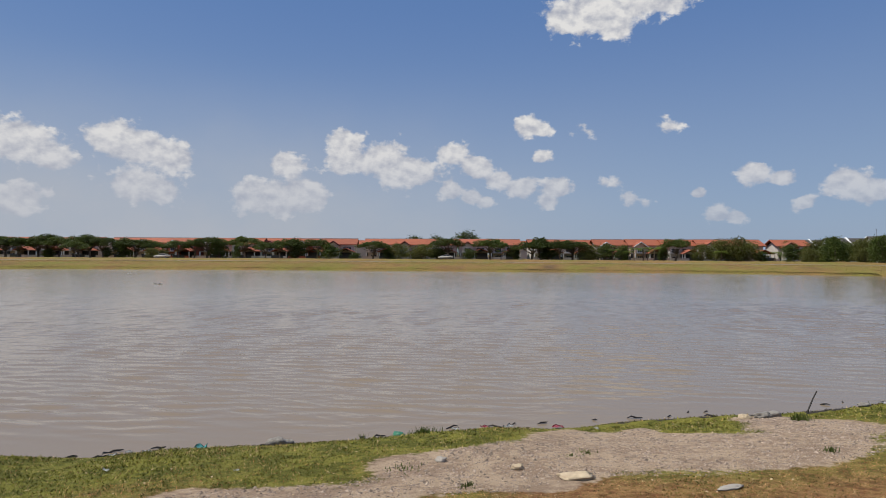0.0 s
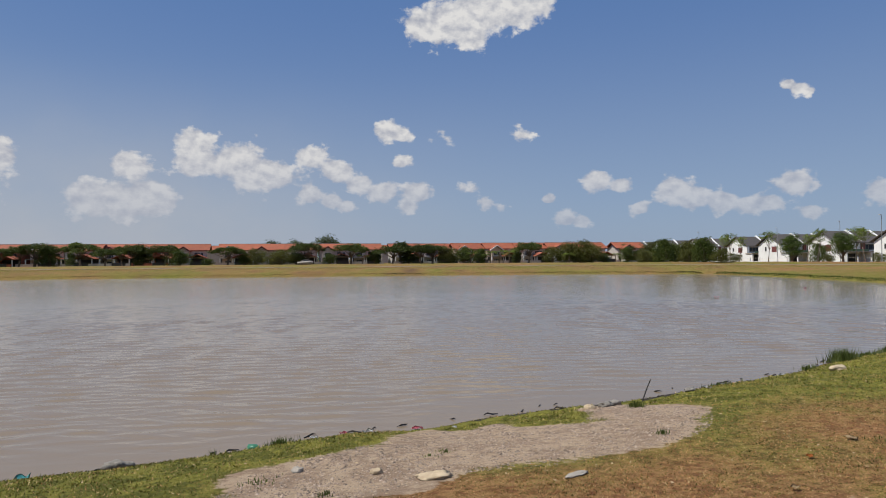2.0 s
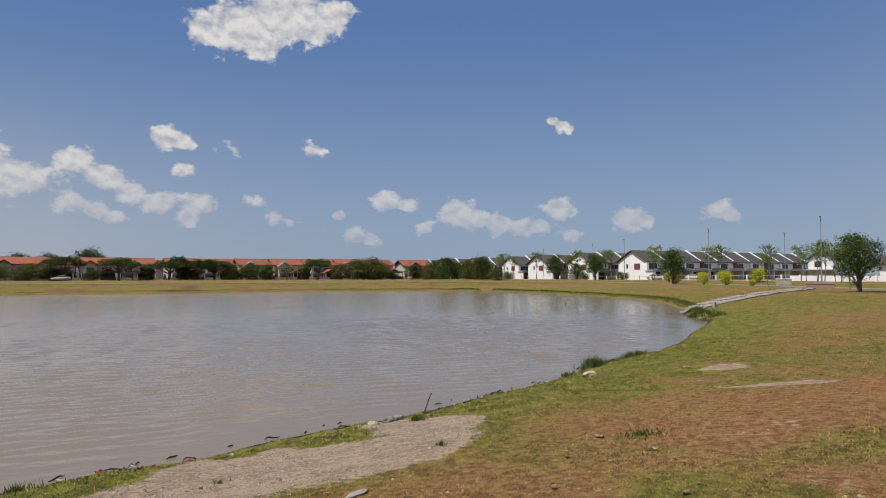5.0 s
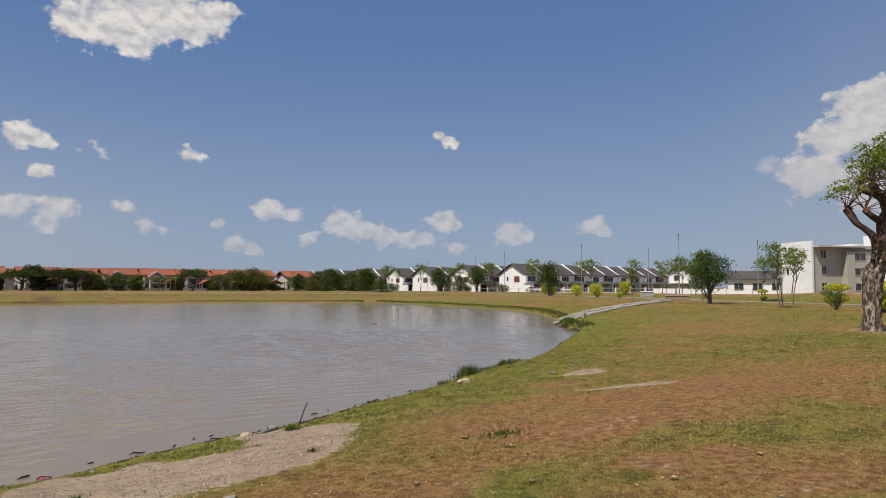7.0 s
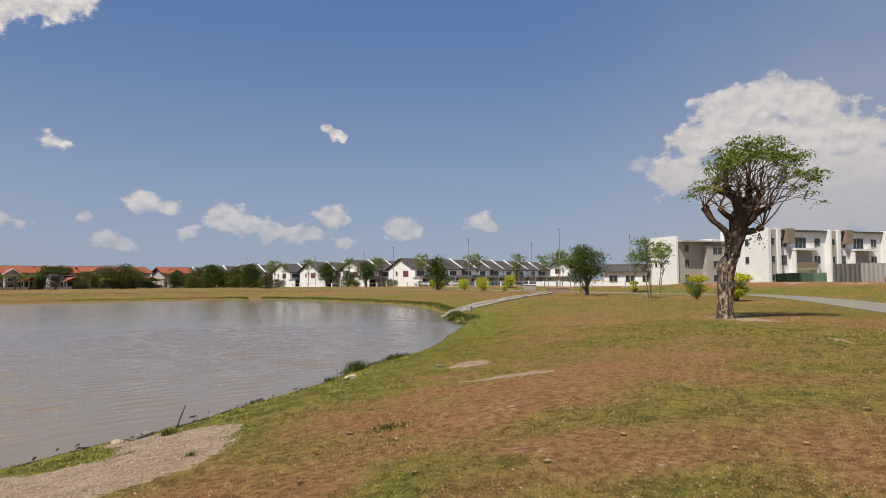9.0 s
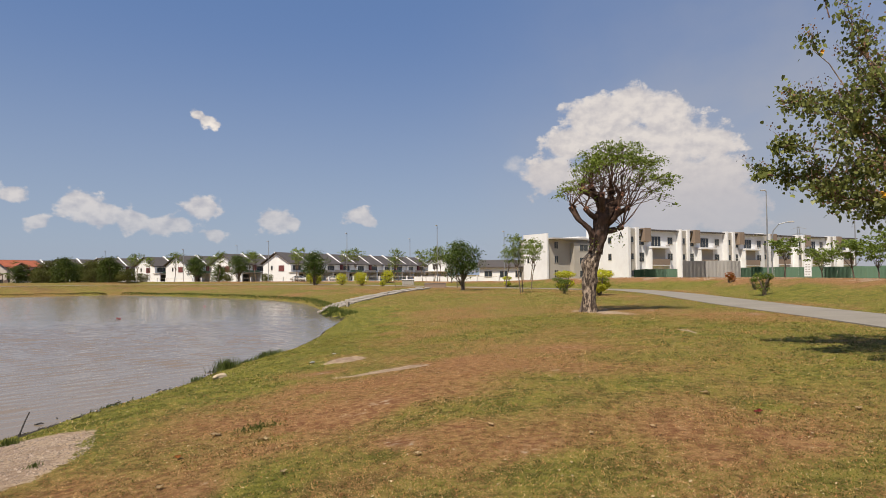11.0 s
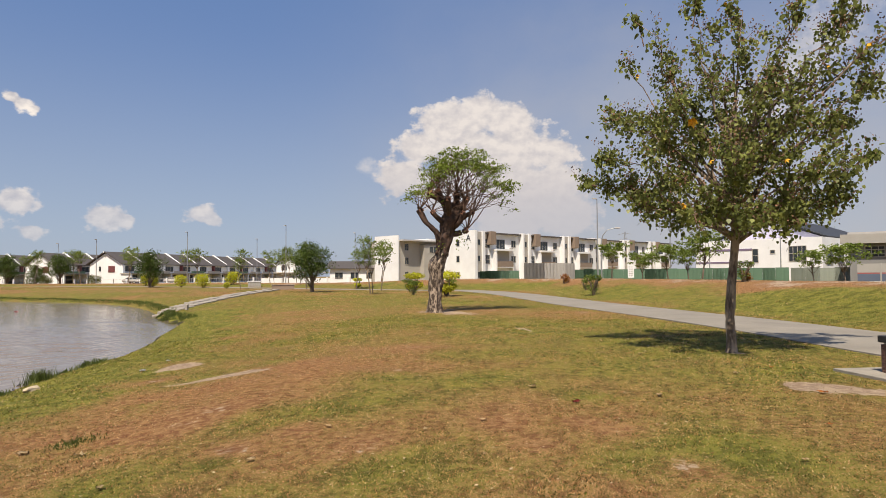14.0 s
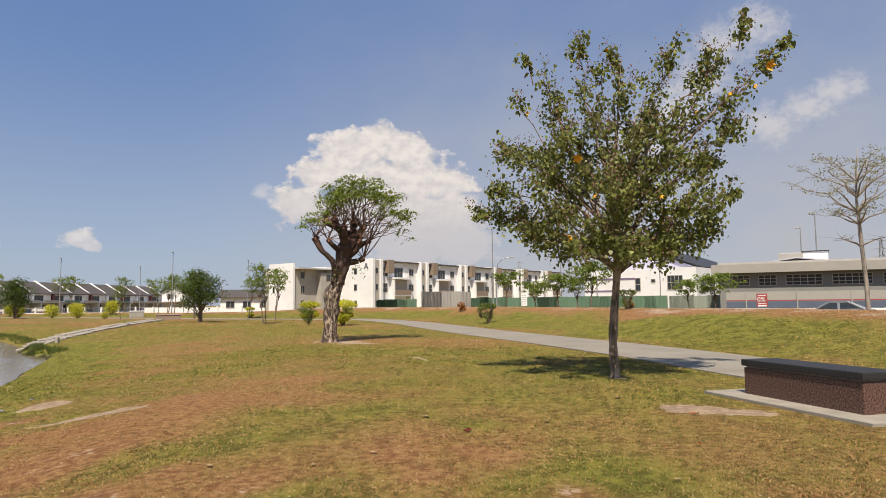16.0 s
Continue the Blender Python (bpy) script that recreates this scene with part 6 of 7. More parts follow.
# ---------- behind the bank: hoardings, works, lamps ----------
def hoarding(p, q, top, mat, label, name="hoarding"):
    """A site hoarding of single ribbed sheets on posts."""
    m, length = frame_of(p, q)
    z0 = m.translation.z
    t = thing(name, m, label, "hoarding")
    n = max(2, round(length / 1.2))
    w = length / n
    bm = bmesh.new()
    prof = []
    for k in range(3):
        for f, dy in ((0.0, 0.0), (0.42, 0.0), (0.55, 0.014), (0.87, 0.014)):
            prof.append((-w / 2 + w * (k + f) / 3, dy))
    prof.append((w / 2, 0.0))
    lo, hi = [bm.verts.new((px, py, 0)) for px, py in prof], [bm.verts.new((px, py, 1)) for px, py in prof]
    for k in range(len(prof) - 1):
        bm.faces.new((lo[k], lo[k + 1], hi[k + 1], hi[k]))
    bmesh.ops.solidify(bm, geom=bm.faces[:], thickness=0.006)
    me = bpy.data.meshes.new("panel")
    bm.to_mesh(me)
    bm.free()
    me.materials.append(mat)
    rg = random.Random(int(length * 10))
    for k in range(n):
        piece("panel", me, t, pose(w * (k + 0.5), rg.uniform(0, 0.015), -0.1, 0, 0, 0) @ Matrix.Diagonal((0.995, 1, top - z0 + 0.1 + rg.uniform(-0.04, 0.04), 1)))
    part("rail", boxes((0, length, 0.06, 0.12, top - z0 - 0.4, top - z0 - 0.32)), M_STEEL, t)
    return t


hoarding((73.8, 12.2), (77.5, 6.8), 3.1, M_ZINC, "pale zinc sheet hoarding around the building site")
hoarding((77.9, 6.9), (71.0, -14.6), 2.35, M_HOARD, "long dark green metal sheet hoarding along the road")
hoarding((70.95, -14.75), (69.5, -19.5), 2.3, M_HOARD_PALE, "faded grey-green metal sheet hoarding along the road")
hoarding((74.5, 17.6), (75.2, 13.0), 2.2, M_HOARD, "short green metal sheet hoarding by the flats")
M_PURPLE = material("lilac_paint", (0.20, 0.15, 0.24), (0.17, 0.13, 0.21), rough=0.8, vary=0.03)
M_BLUE = material("slate_blue_paint", (0.10, 0.125, 0.18), (0.085, 0.105, 0.15), scale=0.6, rough=0.8, vary=0.04)
M_RED = material("faded_red_paint", (0.36, 0.055, 0.055), (0.28, 0.045, 0.045), rough=0.7, vary=0.04)
M_STUCCO = material("stone_grey_paint", (0.36, 0.345, 0.315), (0.31, 0.295, 0.27), scale=0.5, rough=0.85, vary=0.03)
M_ROOF_LIGHT = material("pale_metal_roof", (0.50, 0.50, 0.54), (0.43, 0.43, 0.47), scale=0.5, rough=0.5, vary=0.04)


def white_works():
    m, length = frame_of((94.5, -7.9), (86.4, -21.3))
    t = thing("factory", m, "white low factory with lilac stripes and a lilac gable", "factory")
    part("wall", boxes((0, length, 0, 13.5, -1, 5.9)), M_WHITE, t)
    part("gable_wall", gable_walls(bmesh.new(), 1.5, length - 0.3, 2.5, 24, 5.0, 5.85, 2.6, axis="y"), M_LILAC, t, "pale lilac upper gable")
    part("roof", fit_roof(bmesh.new(), 1.5, length - 0.3, 2.4, 24, 5.9, 2.75, over=0.3, axis="y", thick=0.14), M_DARK, t, "dark edged metal roof")
    part("stripe", boxes((0.0, length * 0.48, -0.05, 0, 2.9, 3.1)), M_PURPLE, t)
    part("stripe", boxes((0.0, length * 0.48, -0.05, 0, 4.5, 4.75)), M_PURPLE, t)
    window(t, length * 0.48, length * 0.53, 0, 2.9, 4.7, 1, 2)
    window(t, length * 0.62, length * 0.66, 0, 4.0, 4.5, 1, 1)
    window(t, length * 0.76, length * 0.89, 0, 3.0, 4.9, 4, 2)
    for k in range(3):
        w = part("window", boxes((length + 0.0, length + 0.07, 1.2 + k * 4, 3.6 + k * 4, 2.6, 4.6)), M_GREY, t)
        part("pane", boxes((length + 0.071, length + 0.085, 1.35 + k * 4, 3.45 + k * 4, 2.75, 4.45)), M_GLASS, w)


M_LILAC = material("pale_lilac_paint", (0.52, 0.50, 0.62), (0.47, 0.45, 0.57), scale=0.5, rough=0.8, vary=0.02)
white_works()


def grey_works():
    m, length = frame_of((63.7, -17.2), (48.5, -56.0))
    t = thing("warehouse", m, "long grey warehouse with a deep fascia and louvred windows", "warehouse")
    part("wall", boxes((0.6, length, 0.8, 24, -1, 4.0)), M_WALLGREY, t)
    part("fascia", boxes((0, length, 0.0, 24.5, 3.95, 4.75)), M_STUCCO, t, "stone grey roof fascia")
    part("roof", boxes((0.5, length - 0.5, 0.6, 24, 4.75, 4.95)), M_ZINC, t)
    part("rooftop_room", gable_walls(bmesh.new(), 5.3, 7.6, 12, 18, 4.9, 6.3, 0.3), M_STUCCO, t, "pale stone rooftop stair room")
    part("low_roof", fit_roof(bmesh.new(), 2.0, 12.0, 9, 22, 4.95, 0.7, over=0.1, axis="y", thick=0.1), M_ROOF_LIGHT, t)
    part("rooftop_room", boxes((7.6, 9.9, 13, 18, 4.9, 6.5)), M_WHITE, t)
    part("roof_edge", boxes((7.5, 10.0, 12.9, 18.1, 6.5, 6.6)), M_DARK, t)
    x = 1.7
    k = 0
    while x < length - 4:
        w = (1.5, 1.5, 2.9, 3.0, 1.6, 2.9)[k % 6]
        fr = window(t, x, x + w, 0.8, 2.75, 3.75, max(2, int(w / 0.5)), 3, frame_mat=M_GREY, pane_mat=M_DARK)
        x += w + 0.72
        k += 1
    b = thing("boundary_wall", m @ pose(1.7, -5.0, 0), "low boundary wall in stone grey with a red line over slate blue", "wall")
    part("upper_band", boxes((0, length, 0, 0.2, 1.45, 2.15)), M_STUCCO, b)
    part("red_line", boxes((0, length, -0.01, 0.21, 1.36, 1.44)), M_RED, b)
    part("lower_band", boxes((0, length, 0, 0.2, -0.5, 1.33)), M_BLUE, b)
    for i in range(11):
        part("post", boxes((1.5 + i * 3.8, 1.6 + i * 3.8, -0.06, 0.26, -0.5, 2.2)), M_STUCCO, b)
    kr = thing("kerb", m @ pose(-8, -7.2, 0), "low white painted roadside kerb wall", "kerb")
    part("kerb_wall", boxes((0, length + 8, 0, 0.3, -0.5, 0.78)), M_WHITE, kr)


M_WALLGREY = material("blue_grey_render", (0.225, 0.225, 0.22), (0.19, 0.19, 0.185), scale=0.4, rough=0.85, vary=0.03)
grey_works()


def sale_board():
    m, _ = frame_of((52.2, -17.4), (51.4, -19.4))
    t = thing("banner", m @ pose(0, 0, 0.28) @ Matrix.Diagonal((0.78, 0.78, 0.78, 1)), "red and white sale banner reading 0%", "banner")
    part("board", boxes((0, 0.95, 0, 0.05, 0.75, 2.05)), M_RED, t)
    part("post", boxes((0.06, 0.12, 0.05, 0.11, -0.2, 2.1)), M_STEEL, t)
    part("post", boxes((0.83, 0.89, 0.05, 0.11, -0.2, 2.1)), M_STEEL, t)
    letter(t, "0%", pose(0.42, -0.012, 1.28, 90, 0, 0), 0.62, M_WHITE, "lettering")
    part("text_bar", boxes((0.12, 0.83, -0.02, 0.0, 1.84, 1.92)), M_WHITE, t)
    part("text_bar", boxes((0.1, 0.85, -0.02, 0.0, 1.08, 1.14)), M_WHITE, t)
    part("text_bar", boxes((0.1, 0.85, -0.02, 0.0, 0.80, 0.95)), M_WHITE, t)


sale_board()


def notice_board():
    m, _ = frame_of((58.2, 0.5), (58.0, -0.7))
    m = pose(0, 0, -0.35) @ m
    t = thing("notice_board", m, "white notice board with rows of small grey marks", "sign")
    part("board", boxes((0, 0.5, 0, 0.05, 0.6, 1.7)), M_WHITE, t)
    part("post", boxes((0.22, 0.28, 0.05, 0.1, -0.2, 1.6)), M_STEEL, t)
    for k in range(5):
        for c in range(2):
            part("text_bar", boxes((0.08 + 0.2 * c, 0.20 + 0.2 * c + 0.03 * (k % 2), -0.012, 0, 1.5 - k * 0.19, 1.57 - k * 0.19)), M_STUCCO, t)


notice_board()


def street_lamp(h=9.0):
    t = thing("street_lamp", pose(0, 0, 0), "tall slim galvanised street lamp with a short arm", "street lamp", "street lamps")
    bm = bmesh.new()
    tube(bm, [(0, 0, -0.5), (0, 0, 2), (0, 0, h * 0.7), (0, 0, h)], [0.085, 0.075, 0.06, 0.045], 8)
    part("pole", bm, M_STEEL, t)
    bm = bmesh.new()
    tube(bm, [(0, 0, h - 0.05), (0.1, 0, h + 0.02), (0.2, 0, h + 0.03)], [0.04, 0.035, 0.03], 6)
    part("arm", bm, M_STEEL, t)
    part("lamp_head", boxes((0.05, 0.5, -0.12, 0.12, h + 0.0, h + 0.12), bevel=0.04), M_ZINC, t)
    return t


def place_all(first, spots):
    for i, (x, y, s, a) in enumerate(spots):
        m = pose(x, y, on_ground(x, y, 0.05), 0, 0, a)
        o = first if i == 0 else copy_thing(first, m)
        o.matrix_basis = m @ Matrix.Diagonal((s, s, s, 1))


place_all(street_lamp(), [(96.0, -39.8, 1.5, 60), (95.5, -37.6, 1.28, 60), (68.1, 3.6, 1.0, 110), (94, -4.6, 1.0, 100), (90.3, 52.7, 1.0, 180), (104.7, 47.4, 1.0, 180), (114.2, 73.3, 1.0, 180), (96.9, 76.3, 1.0, 180),
                          (103.9, 103.4, 1.0, 180), (119.3, 150.8, 1.0, 180), (80.0, -15.6, 0.9, 60), (112, 122, 1.0, 180), (114, 178, 1.0, 180)])


def bowed_lamp():
    t = thing("street_lamp", pose(0, 0, 0), "curved-arm galvanised street lamp", "street lamp", "street lamps")
    bm = bmesh.new()
    tube(bm, [(0, 0, -0.3), (0, 0, 4.4), (0.15, 0, 5.2), (0.6, 0, 5.75), (1.4, 0, 5.95)], [0.08, 0.06, 0.05, 0.045, 0.04], 8)
    part("pole", bm, M_STEEL, t)
    part("lamp_head", boxes((1.35, 1.9, -0.12, 0.12, 5.88, 6.0), bevel=0.04), M_ZINC, t)
    return t


place_all(bowed_lamp(), [(67.5, 3.2, 1.0, -85), (88, -9, 1.05, 95)])


def pylon(x, y, h):
    t = thing("pylon", pose(x, y, 0), "distant steel lattice power pylon", "pylon", "power pylons")
    bm = bmesh.new()
    for sx, sy in ((1, 1), (1, -1), (-1, 1), (-1, -1)):
        tube(bm, [(sx * h * 0.09, sy * h * 0.09, 0), (sx * h * 0.03, sy * h * 0.03, h * 0.65), (sx * 0.3, sy * 0.3, h)], [0.22, 0.18, 0.14], 4)
    for k in range(9):
        f, g = k / 9, (k + 1) / 9
        a, b = h * (0.09 - 0.08 * f), h * (0.09 - 0.08 * g)
        tube(bm, [(-a, -a, h * f), (b, -b, h * g)], [0.12, 0.12], 4)
        tube(bm, [(-a, a, h * f), (b, b, h * g)], [0.12, 0.12], 4)
    part("lattice", bm, M_STEEL, t)
    for z in (0.7, 0.82, 0.94):
        bm = bmesh.new()
        tube(bm, [(0, -h * 0.14, h * z), (0, 0, h * z + 1.2), (0, h * 0.14, h * z)], [0.12, 0.3, 0.12], 4)
        part("cross_arm", bm, M_STEEL, t)


pylon(600, 10.7, 40)
pylon(358, -178, 33)


def sedan(x, y, a, label="silver saloon car parked on the road behind the bank", paint=None):
    """A silver saloon: shaped body with separate glass, wheels and lamps."""
    t = thing("car", pose(x, y, on_ground(x, y, 0.0), 0, 0, a), label, "car")
    bm = bmesh.new()
    prof = [(-2.2, 0.35), (-2.25, 0.62), (-2.1, 0.78), (-1.15, 0.93), (-1.0, 0.97), (1.35, 1.0), (1.5, 1.02), (2.1, 0.98), (2.25, 0.8), (2.25, 0.4), (2.0, 0.28), (-2.0, 0.28)]
    ls = [[bm.verts.new((px, sy * (0.86 if 0.3 < pz < 0.9 else 0.78), pz)) for px, pz in prof] for sy in (-1, 1)]
    bm.faces.new(ls[0][::-1])
    bm.faces.new(ls[1])
    for i in range(len(prof)):
        j = (i + 1) % len(prof)
        bm.faces.new((ls[0][i], ls[0][j], ls[1][j], ls[1][i]))
    bmesh.ops.recalc_face_normals(bm, faces=bm.faces)
    bmesh.ops.bevel(bm, geom=bm.edges[:], offset=0.05, segments=2, affect="EDGES")
    part("body", bm, paint or M_CAR, t, smooth=True)
    cab = [(-1.05, 0.95, 0.74), (-0.3, 1.38, 0.60), (0.75, 1.40, 0.60), (1.55, 1.02, 0.74)]
    bm = bmesh.new()
    ls = [[bm.verts.new((px, sy * w, pz)) for px, pz, w in cab] for sy in (-1, 1)]
    bm.faces.new(ls[0][::-1])
    bm.faces.new(ls[1])
    for i in range(4):
        j = (i + 1) % 4
        bm.faces.new((ls[0][i], ls[0][j], ls[1][j], ls[1][i]))
    bmesh.ops.recalc_face_normals(bm, faces=bm.faces)
    part("cabin", bm, paint or M_CAR, t)
    P = lambda i, sy: Vector((cab[i][0], sy * cab[i][2], cab[i][1]))
    panes = [("windscreen", [P(0, -1), P(0, 1), P(1, 1), P(1, -1)]), ("rear_window", [P(3, 1), P(3, -1), P(2, -1), P(2, 1)])]
    for sy in (-1, 1):
        a, b, c, d = P(0, sy), P(1, sy), P(2, sy), P(3, sy)
        e, f = a.lerp(d, 0.5), b.lerp(c, 0.5)
        panes += [("side_window", [a, e, f, b]), ("side_window", [e, d, c, f])]
    for nm, q in panes:
        mid = sum(q, Vector()) / 4
        nrm = (q[1] - q[0]).cross(q[3] - q[0]).normalized()
        if nrm.dot(mid - Vector((0.25, 0, 1.0))) < 0:
            nrm = -nrm
        bg = bmesh.new()
        vs = [[bg.verts.new(mid + (v - mid) * 0.86 + nrm * o) for v in q] for o in (-0.01, 0.012)]
        bg.faces.new(vs[1])
        bg.faces.new(vs[0][::-1])
        for i in range(4):
            bg.faces.new((vs[0][i], vs[0][(i + 1) % 4], vs[1][(i + 1) % 4], vs[1][i]))
        bmesh.ops.recalc_face_normals(bg, faces=bg.faces)
        part(nm, bg, M_GLASS, t)
    bm = boxes((-0.42, 0.85, -0.63, 0.63, 1.37, 1.44), bevel=0.03)
    for sy in (-1, 1):
        tube(bm, [(-1.08, sy * 0.76, 0.95), (-0.3, sy * 0.59, 1.42)], [0.045, 0.045], 6)
        tube(bm, [(1.58, sy * 0.76, 1.0), (0.66, sy * 0.59, 1.44)], [0.07, 0.05], 6)
        tube(bm, [(0.2, sy * 0.78, 0.95), (0.18, sy * 0.595, 1.43)], [0.035, 0.035], 6)
    part("roof", bm, paint or M_CAR, t)
    for wx in (-1.38, 1.38):
        for sy in (-1, 1):
            bm = bmesh.new()
            bmesh.ops.create_cone(bm, cap_ends=True, segments=20, radius1=0.31, radius2=0.31, depth=0.2, matrix=pose(wx, sy * 0.76, 0.31, 90, 0, 0))
            w = part("wheel", bm, M_DARK, t)
            bm = bmesh.new()
            bmesh.ops.create_cone(bm, cap_ends=True, segments=16, radius1=0.19, radius2=0.17, depth=0.22, matrix=pose(wx, sy * 0.77, 0.31, 90, 0, 0))
            part("rim", bm, M_ZINC, w)
    for sy in (-1, 1):
        part("headlight", boxes((-2.27, -2.05, sy * 0.62 - 0.14, sy * 0.62 + 0.14, 0.62, 0.74), bevel=0.03), M_WHITE, t)
        part("tail_light", boxes((2.15, 2.28, sy * 0.62 - 0.14, sy * 0.62 + 0.14, 0.72, 0.88), bevel=0.03), M_RED, t)
    return t


M_CAR = material("silver_car_paint", (0.42, 0.43, 0.45), (0.40, 0.41, 0.43), rough=0.25, metal=0.6, vary=0.02)
silver_car = sedan(39.7, -17.6, 242)
silver_car.matrix_basis = pose(0, 0, -0.16) @ silver_car.matrix_basis @ Matrix.Diagonal((0.9, 0.9, 0.95, 1))
far_car = sedan(-88, 193, 4, "grey saloon car parked by the far houses", M_GREY)
tagged(far_car, group="cars by the far houses")
for cx, cy, ca in ((-3, 192, 2), (122.5, 100, 88), (123, 112, 88)):
    copy_thing(far_car, pose(cx, cy, on_ground(cx, cy, -0.06), 0, 0, ca))


# ---------- the bench on its slab ----------
def granite_bench():
    m = pose(11.13, -3.87, 0.24, 0, 0, 180 + 23)
    t = thing("stone_bench", m, "speckled brown granite bench block with a dark granite top", "bench")
    part("base", boxes((0.0, 2.2, 0.0, 0.62, -0.2, 0.40), bevel=0.012), M_GRANITE, t)
    part("top", boxes((-0.03, 2.23, -0.03, 0.65, 0.425, 0.53), bevel=0.018), M_GRANITE_TOP, t, "dark granite slab")
    part("joint", boxes((0.03, 2.17, 0.03, 0.59, 0.40, 0.425)), M_CONC, t)
    s = thing("concrete_slab", m, "thin pale concrete slab under the stone bench", "slab")
    part("slab", boxes((-0.48, 2.68, -0.42, 1.04, -0.2, -0.02), bevel=0.01), M_SLAB, s)


M_SLAB = material("weathered_slab_concrete", (0.31, 0.28, 0.235), (0.21, 0.19, 0.16), scale=2.5, rough=0.9, bump=0.4, bump_scale=40, vary=0.04)
granite_bench()


# ---------- the drain apron that runs down to the water ----------
def drain_apron():
    t = thing("drain_apron", pose(0, 0, 0), "broken pale concrete drain apron running down to the lake", "drain")
    a = spline([(35.2, 29.2), (38.5, 30.2), (44, 31.8), (51, 34.6), (59, 37.2), (66, 40.2)], n=6)
    rg = random.Random(2)
    for side, half in ((0.55, 0.34), (-0.55, 0.30)):
        for i in range(len(a) - 1):
            p, q = a[i], a[i + 1]
            d = (q - p) / np.hypot(*(q - p))
            nn = np.array((-d[1], d[0]))
            c = (p + q) / 2 + nn * side
            ln = np.hypot(*(q - p))
            z = on_ground(c[0], c[1], 0)
            bm = boxes((-ln / 2 + 0.03, ln / 2 - 0.03, -half, half, -0.3, 0.09 + rg.uniform(0, 0.05)), bevel=0.03)
            o = part("kerb_block", bm, M_CONC, t)
            o.matrix_basis = pose(c[0], c[1], z, 0, rg.uniform(-1, 1), math.degrees(math.atan2(d[1], d[0])) + rg.uniform(-2, 2))
    bm = bmesh.new()
    for i in range(len(a) - 1):
        p, q = a[i], a[i + 1]
        c = (p + q) / 2
        z = on_ground(c[0], c[1], 0)
        d = (q - p) / np.hypot(*(q - p))
        nn = np.array((-d[1], d[0]))
        vs = [bm.verts.new((*(e + nn * s), on_ground(e[0], e[1], -0.02))) for e, s in ((p, -0.4), (q, -0.4), (q, 0.4), (p, 0.4))]
        bm.faces.new(vs)
    part("channel", bm, M_CONC, t)
    bm = boxes((-0.09, 0.09, -0.09, 0.09, -0.9, 0.5), bevel=0.015)
    o = part("marker_post", bm, M_CONC, t)
    o.matrix_basis = pose(35.4, 27.7, WATER_Z + 0.25)


drain_apron()


# planter and low wall by the far bend of the path
def planter():
    m = pose(81.5, 52.6, on_ground(81.5, 52.6), 0, 0, -58) @ Matrix.Diagonal((0.75, 0.75, 0.85, 1))
    t = thing("planter", m, "pale concrete planter with a carved front", "planter")
    part("body", boxes((-1.2, 1.2, -0.5, 0.5, -0.3, 0.95), bevel=0.03), M_CONC, t)
    part("rim", boxes((-1.3, 1.3, -0.6, 0.6, 0.95, 1.08), bevel=0.02), M_WHITE, t)
    for k in range(5):
        part("relief", boxes((-1.05 + k * 0.43, -0.72 + k * 0.43, -0.54, -0.49, 0.25, 0.8), bevel=0.01), M_STUCCO, t)
    m = pose(68.4, 40.2, on_ground(68.4, 40.2), 0, 0, -58)
    t = thing("low_wall", m, "low brown brick wall end beside the path", "wall")
    part("body", boxes((-1.3, 1.3, -0.3, 0.3, -0.3, 0.55), bevel=0.02), M_TAUPE, t)
    part("coping", boxes((-1.36, 1.36, -0.36, 0.36, 0.55, 0.63), bevel=0.01), M_CONC, t)


planter()


def white_fence(p, q):
    m, length = frame_of(p, q)
    t = thing("fence", m, "white wall and railing fence before the terrace houses", "fence", "white street fences")
    part("plinth", boxes((0, length, -0.08, 0.08, -0.8, 0.28)), M_WHITE, t)
    n = int(length / 3.6)
    me = bpy.data.meshes.new("post")
    bm = boxes((-0.13, 0.13, -0.12, 0.12, -0.8, 1.35))
    bm.to_mesh(me)
    bm.free()
    me.materials.append(M_WHITE)
    for k in range(n + 1):
        piece("post", me, t, pose(k * length / n, 0, 0))
    part("rail", boxes((0, length, -0.03, 0.03, 1.15, 1.2)), M_ZINC, t)


white_fence((118, 196), (116.5, 104))
white_fence((116, 100), (112, 62))
white_fence((110, 60), (108, 50))
white_fence((132, 120.5), (196, 120.5))


# ---------- small things on the ground ----------
def lump(name, x, y, size, mat, label, category, seed, squash=0.6, group="", sink=0.25, a=0.0):
    """A rough stone or clod."""
    rg = random.Random(seed)
    bm = bmesh.new()
    bmesh.ops.create_icosphere(bm, subdivisions=3, radius=1.0)
    off = Vector((rg.uniform(0, 50), rg.uniform(0, 50), 0))
    for v in bm.verts:
        k = 1 + 0.45 * noise.noise(v.co * 1.1 + off) + 0.34 * noise.noise(v.co * 2.8 + off) + 0.12 * noise.noise(v.co * 6 + off)
        v.co = Vector((v.co.x * size[0] * k, v.co.y * size[1] * k, v.co.z * size[2] * k))
    ob = part(name, bm, mat, smooth=True)
    ob.matrix_basis = pose(x, y, max(on_ground(x, y, 0), WATER_Z - 0.02) + size[2] * (1 - 2 * sink), 0, 0, a)
    return tagged(ob, label, category, group)


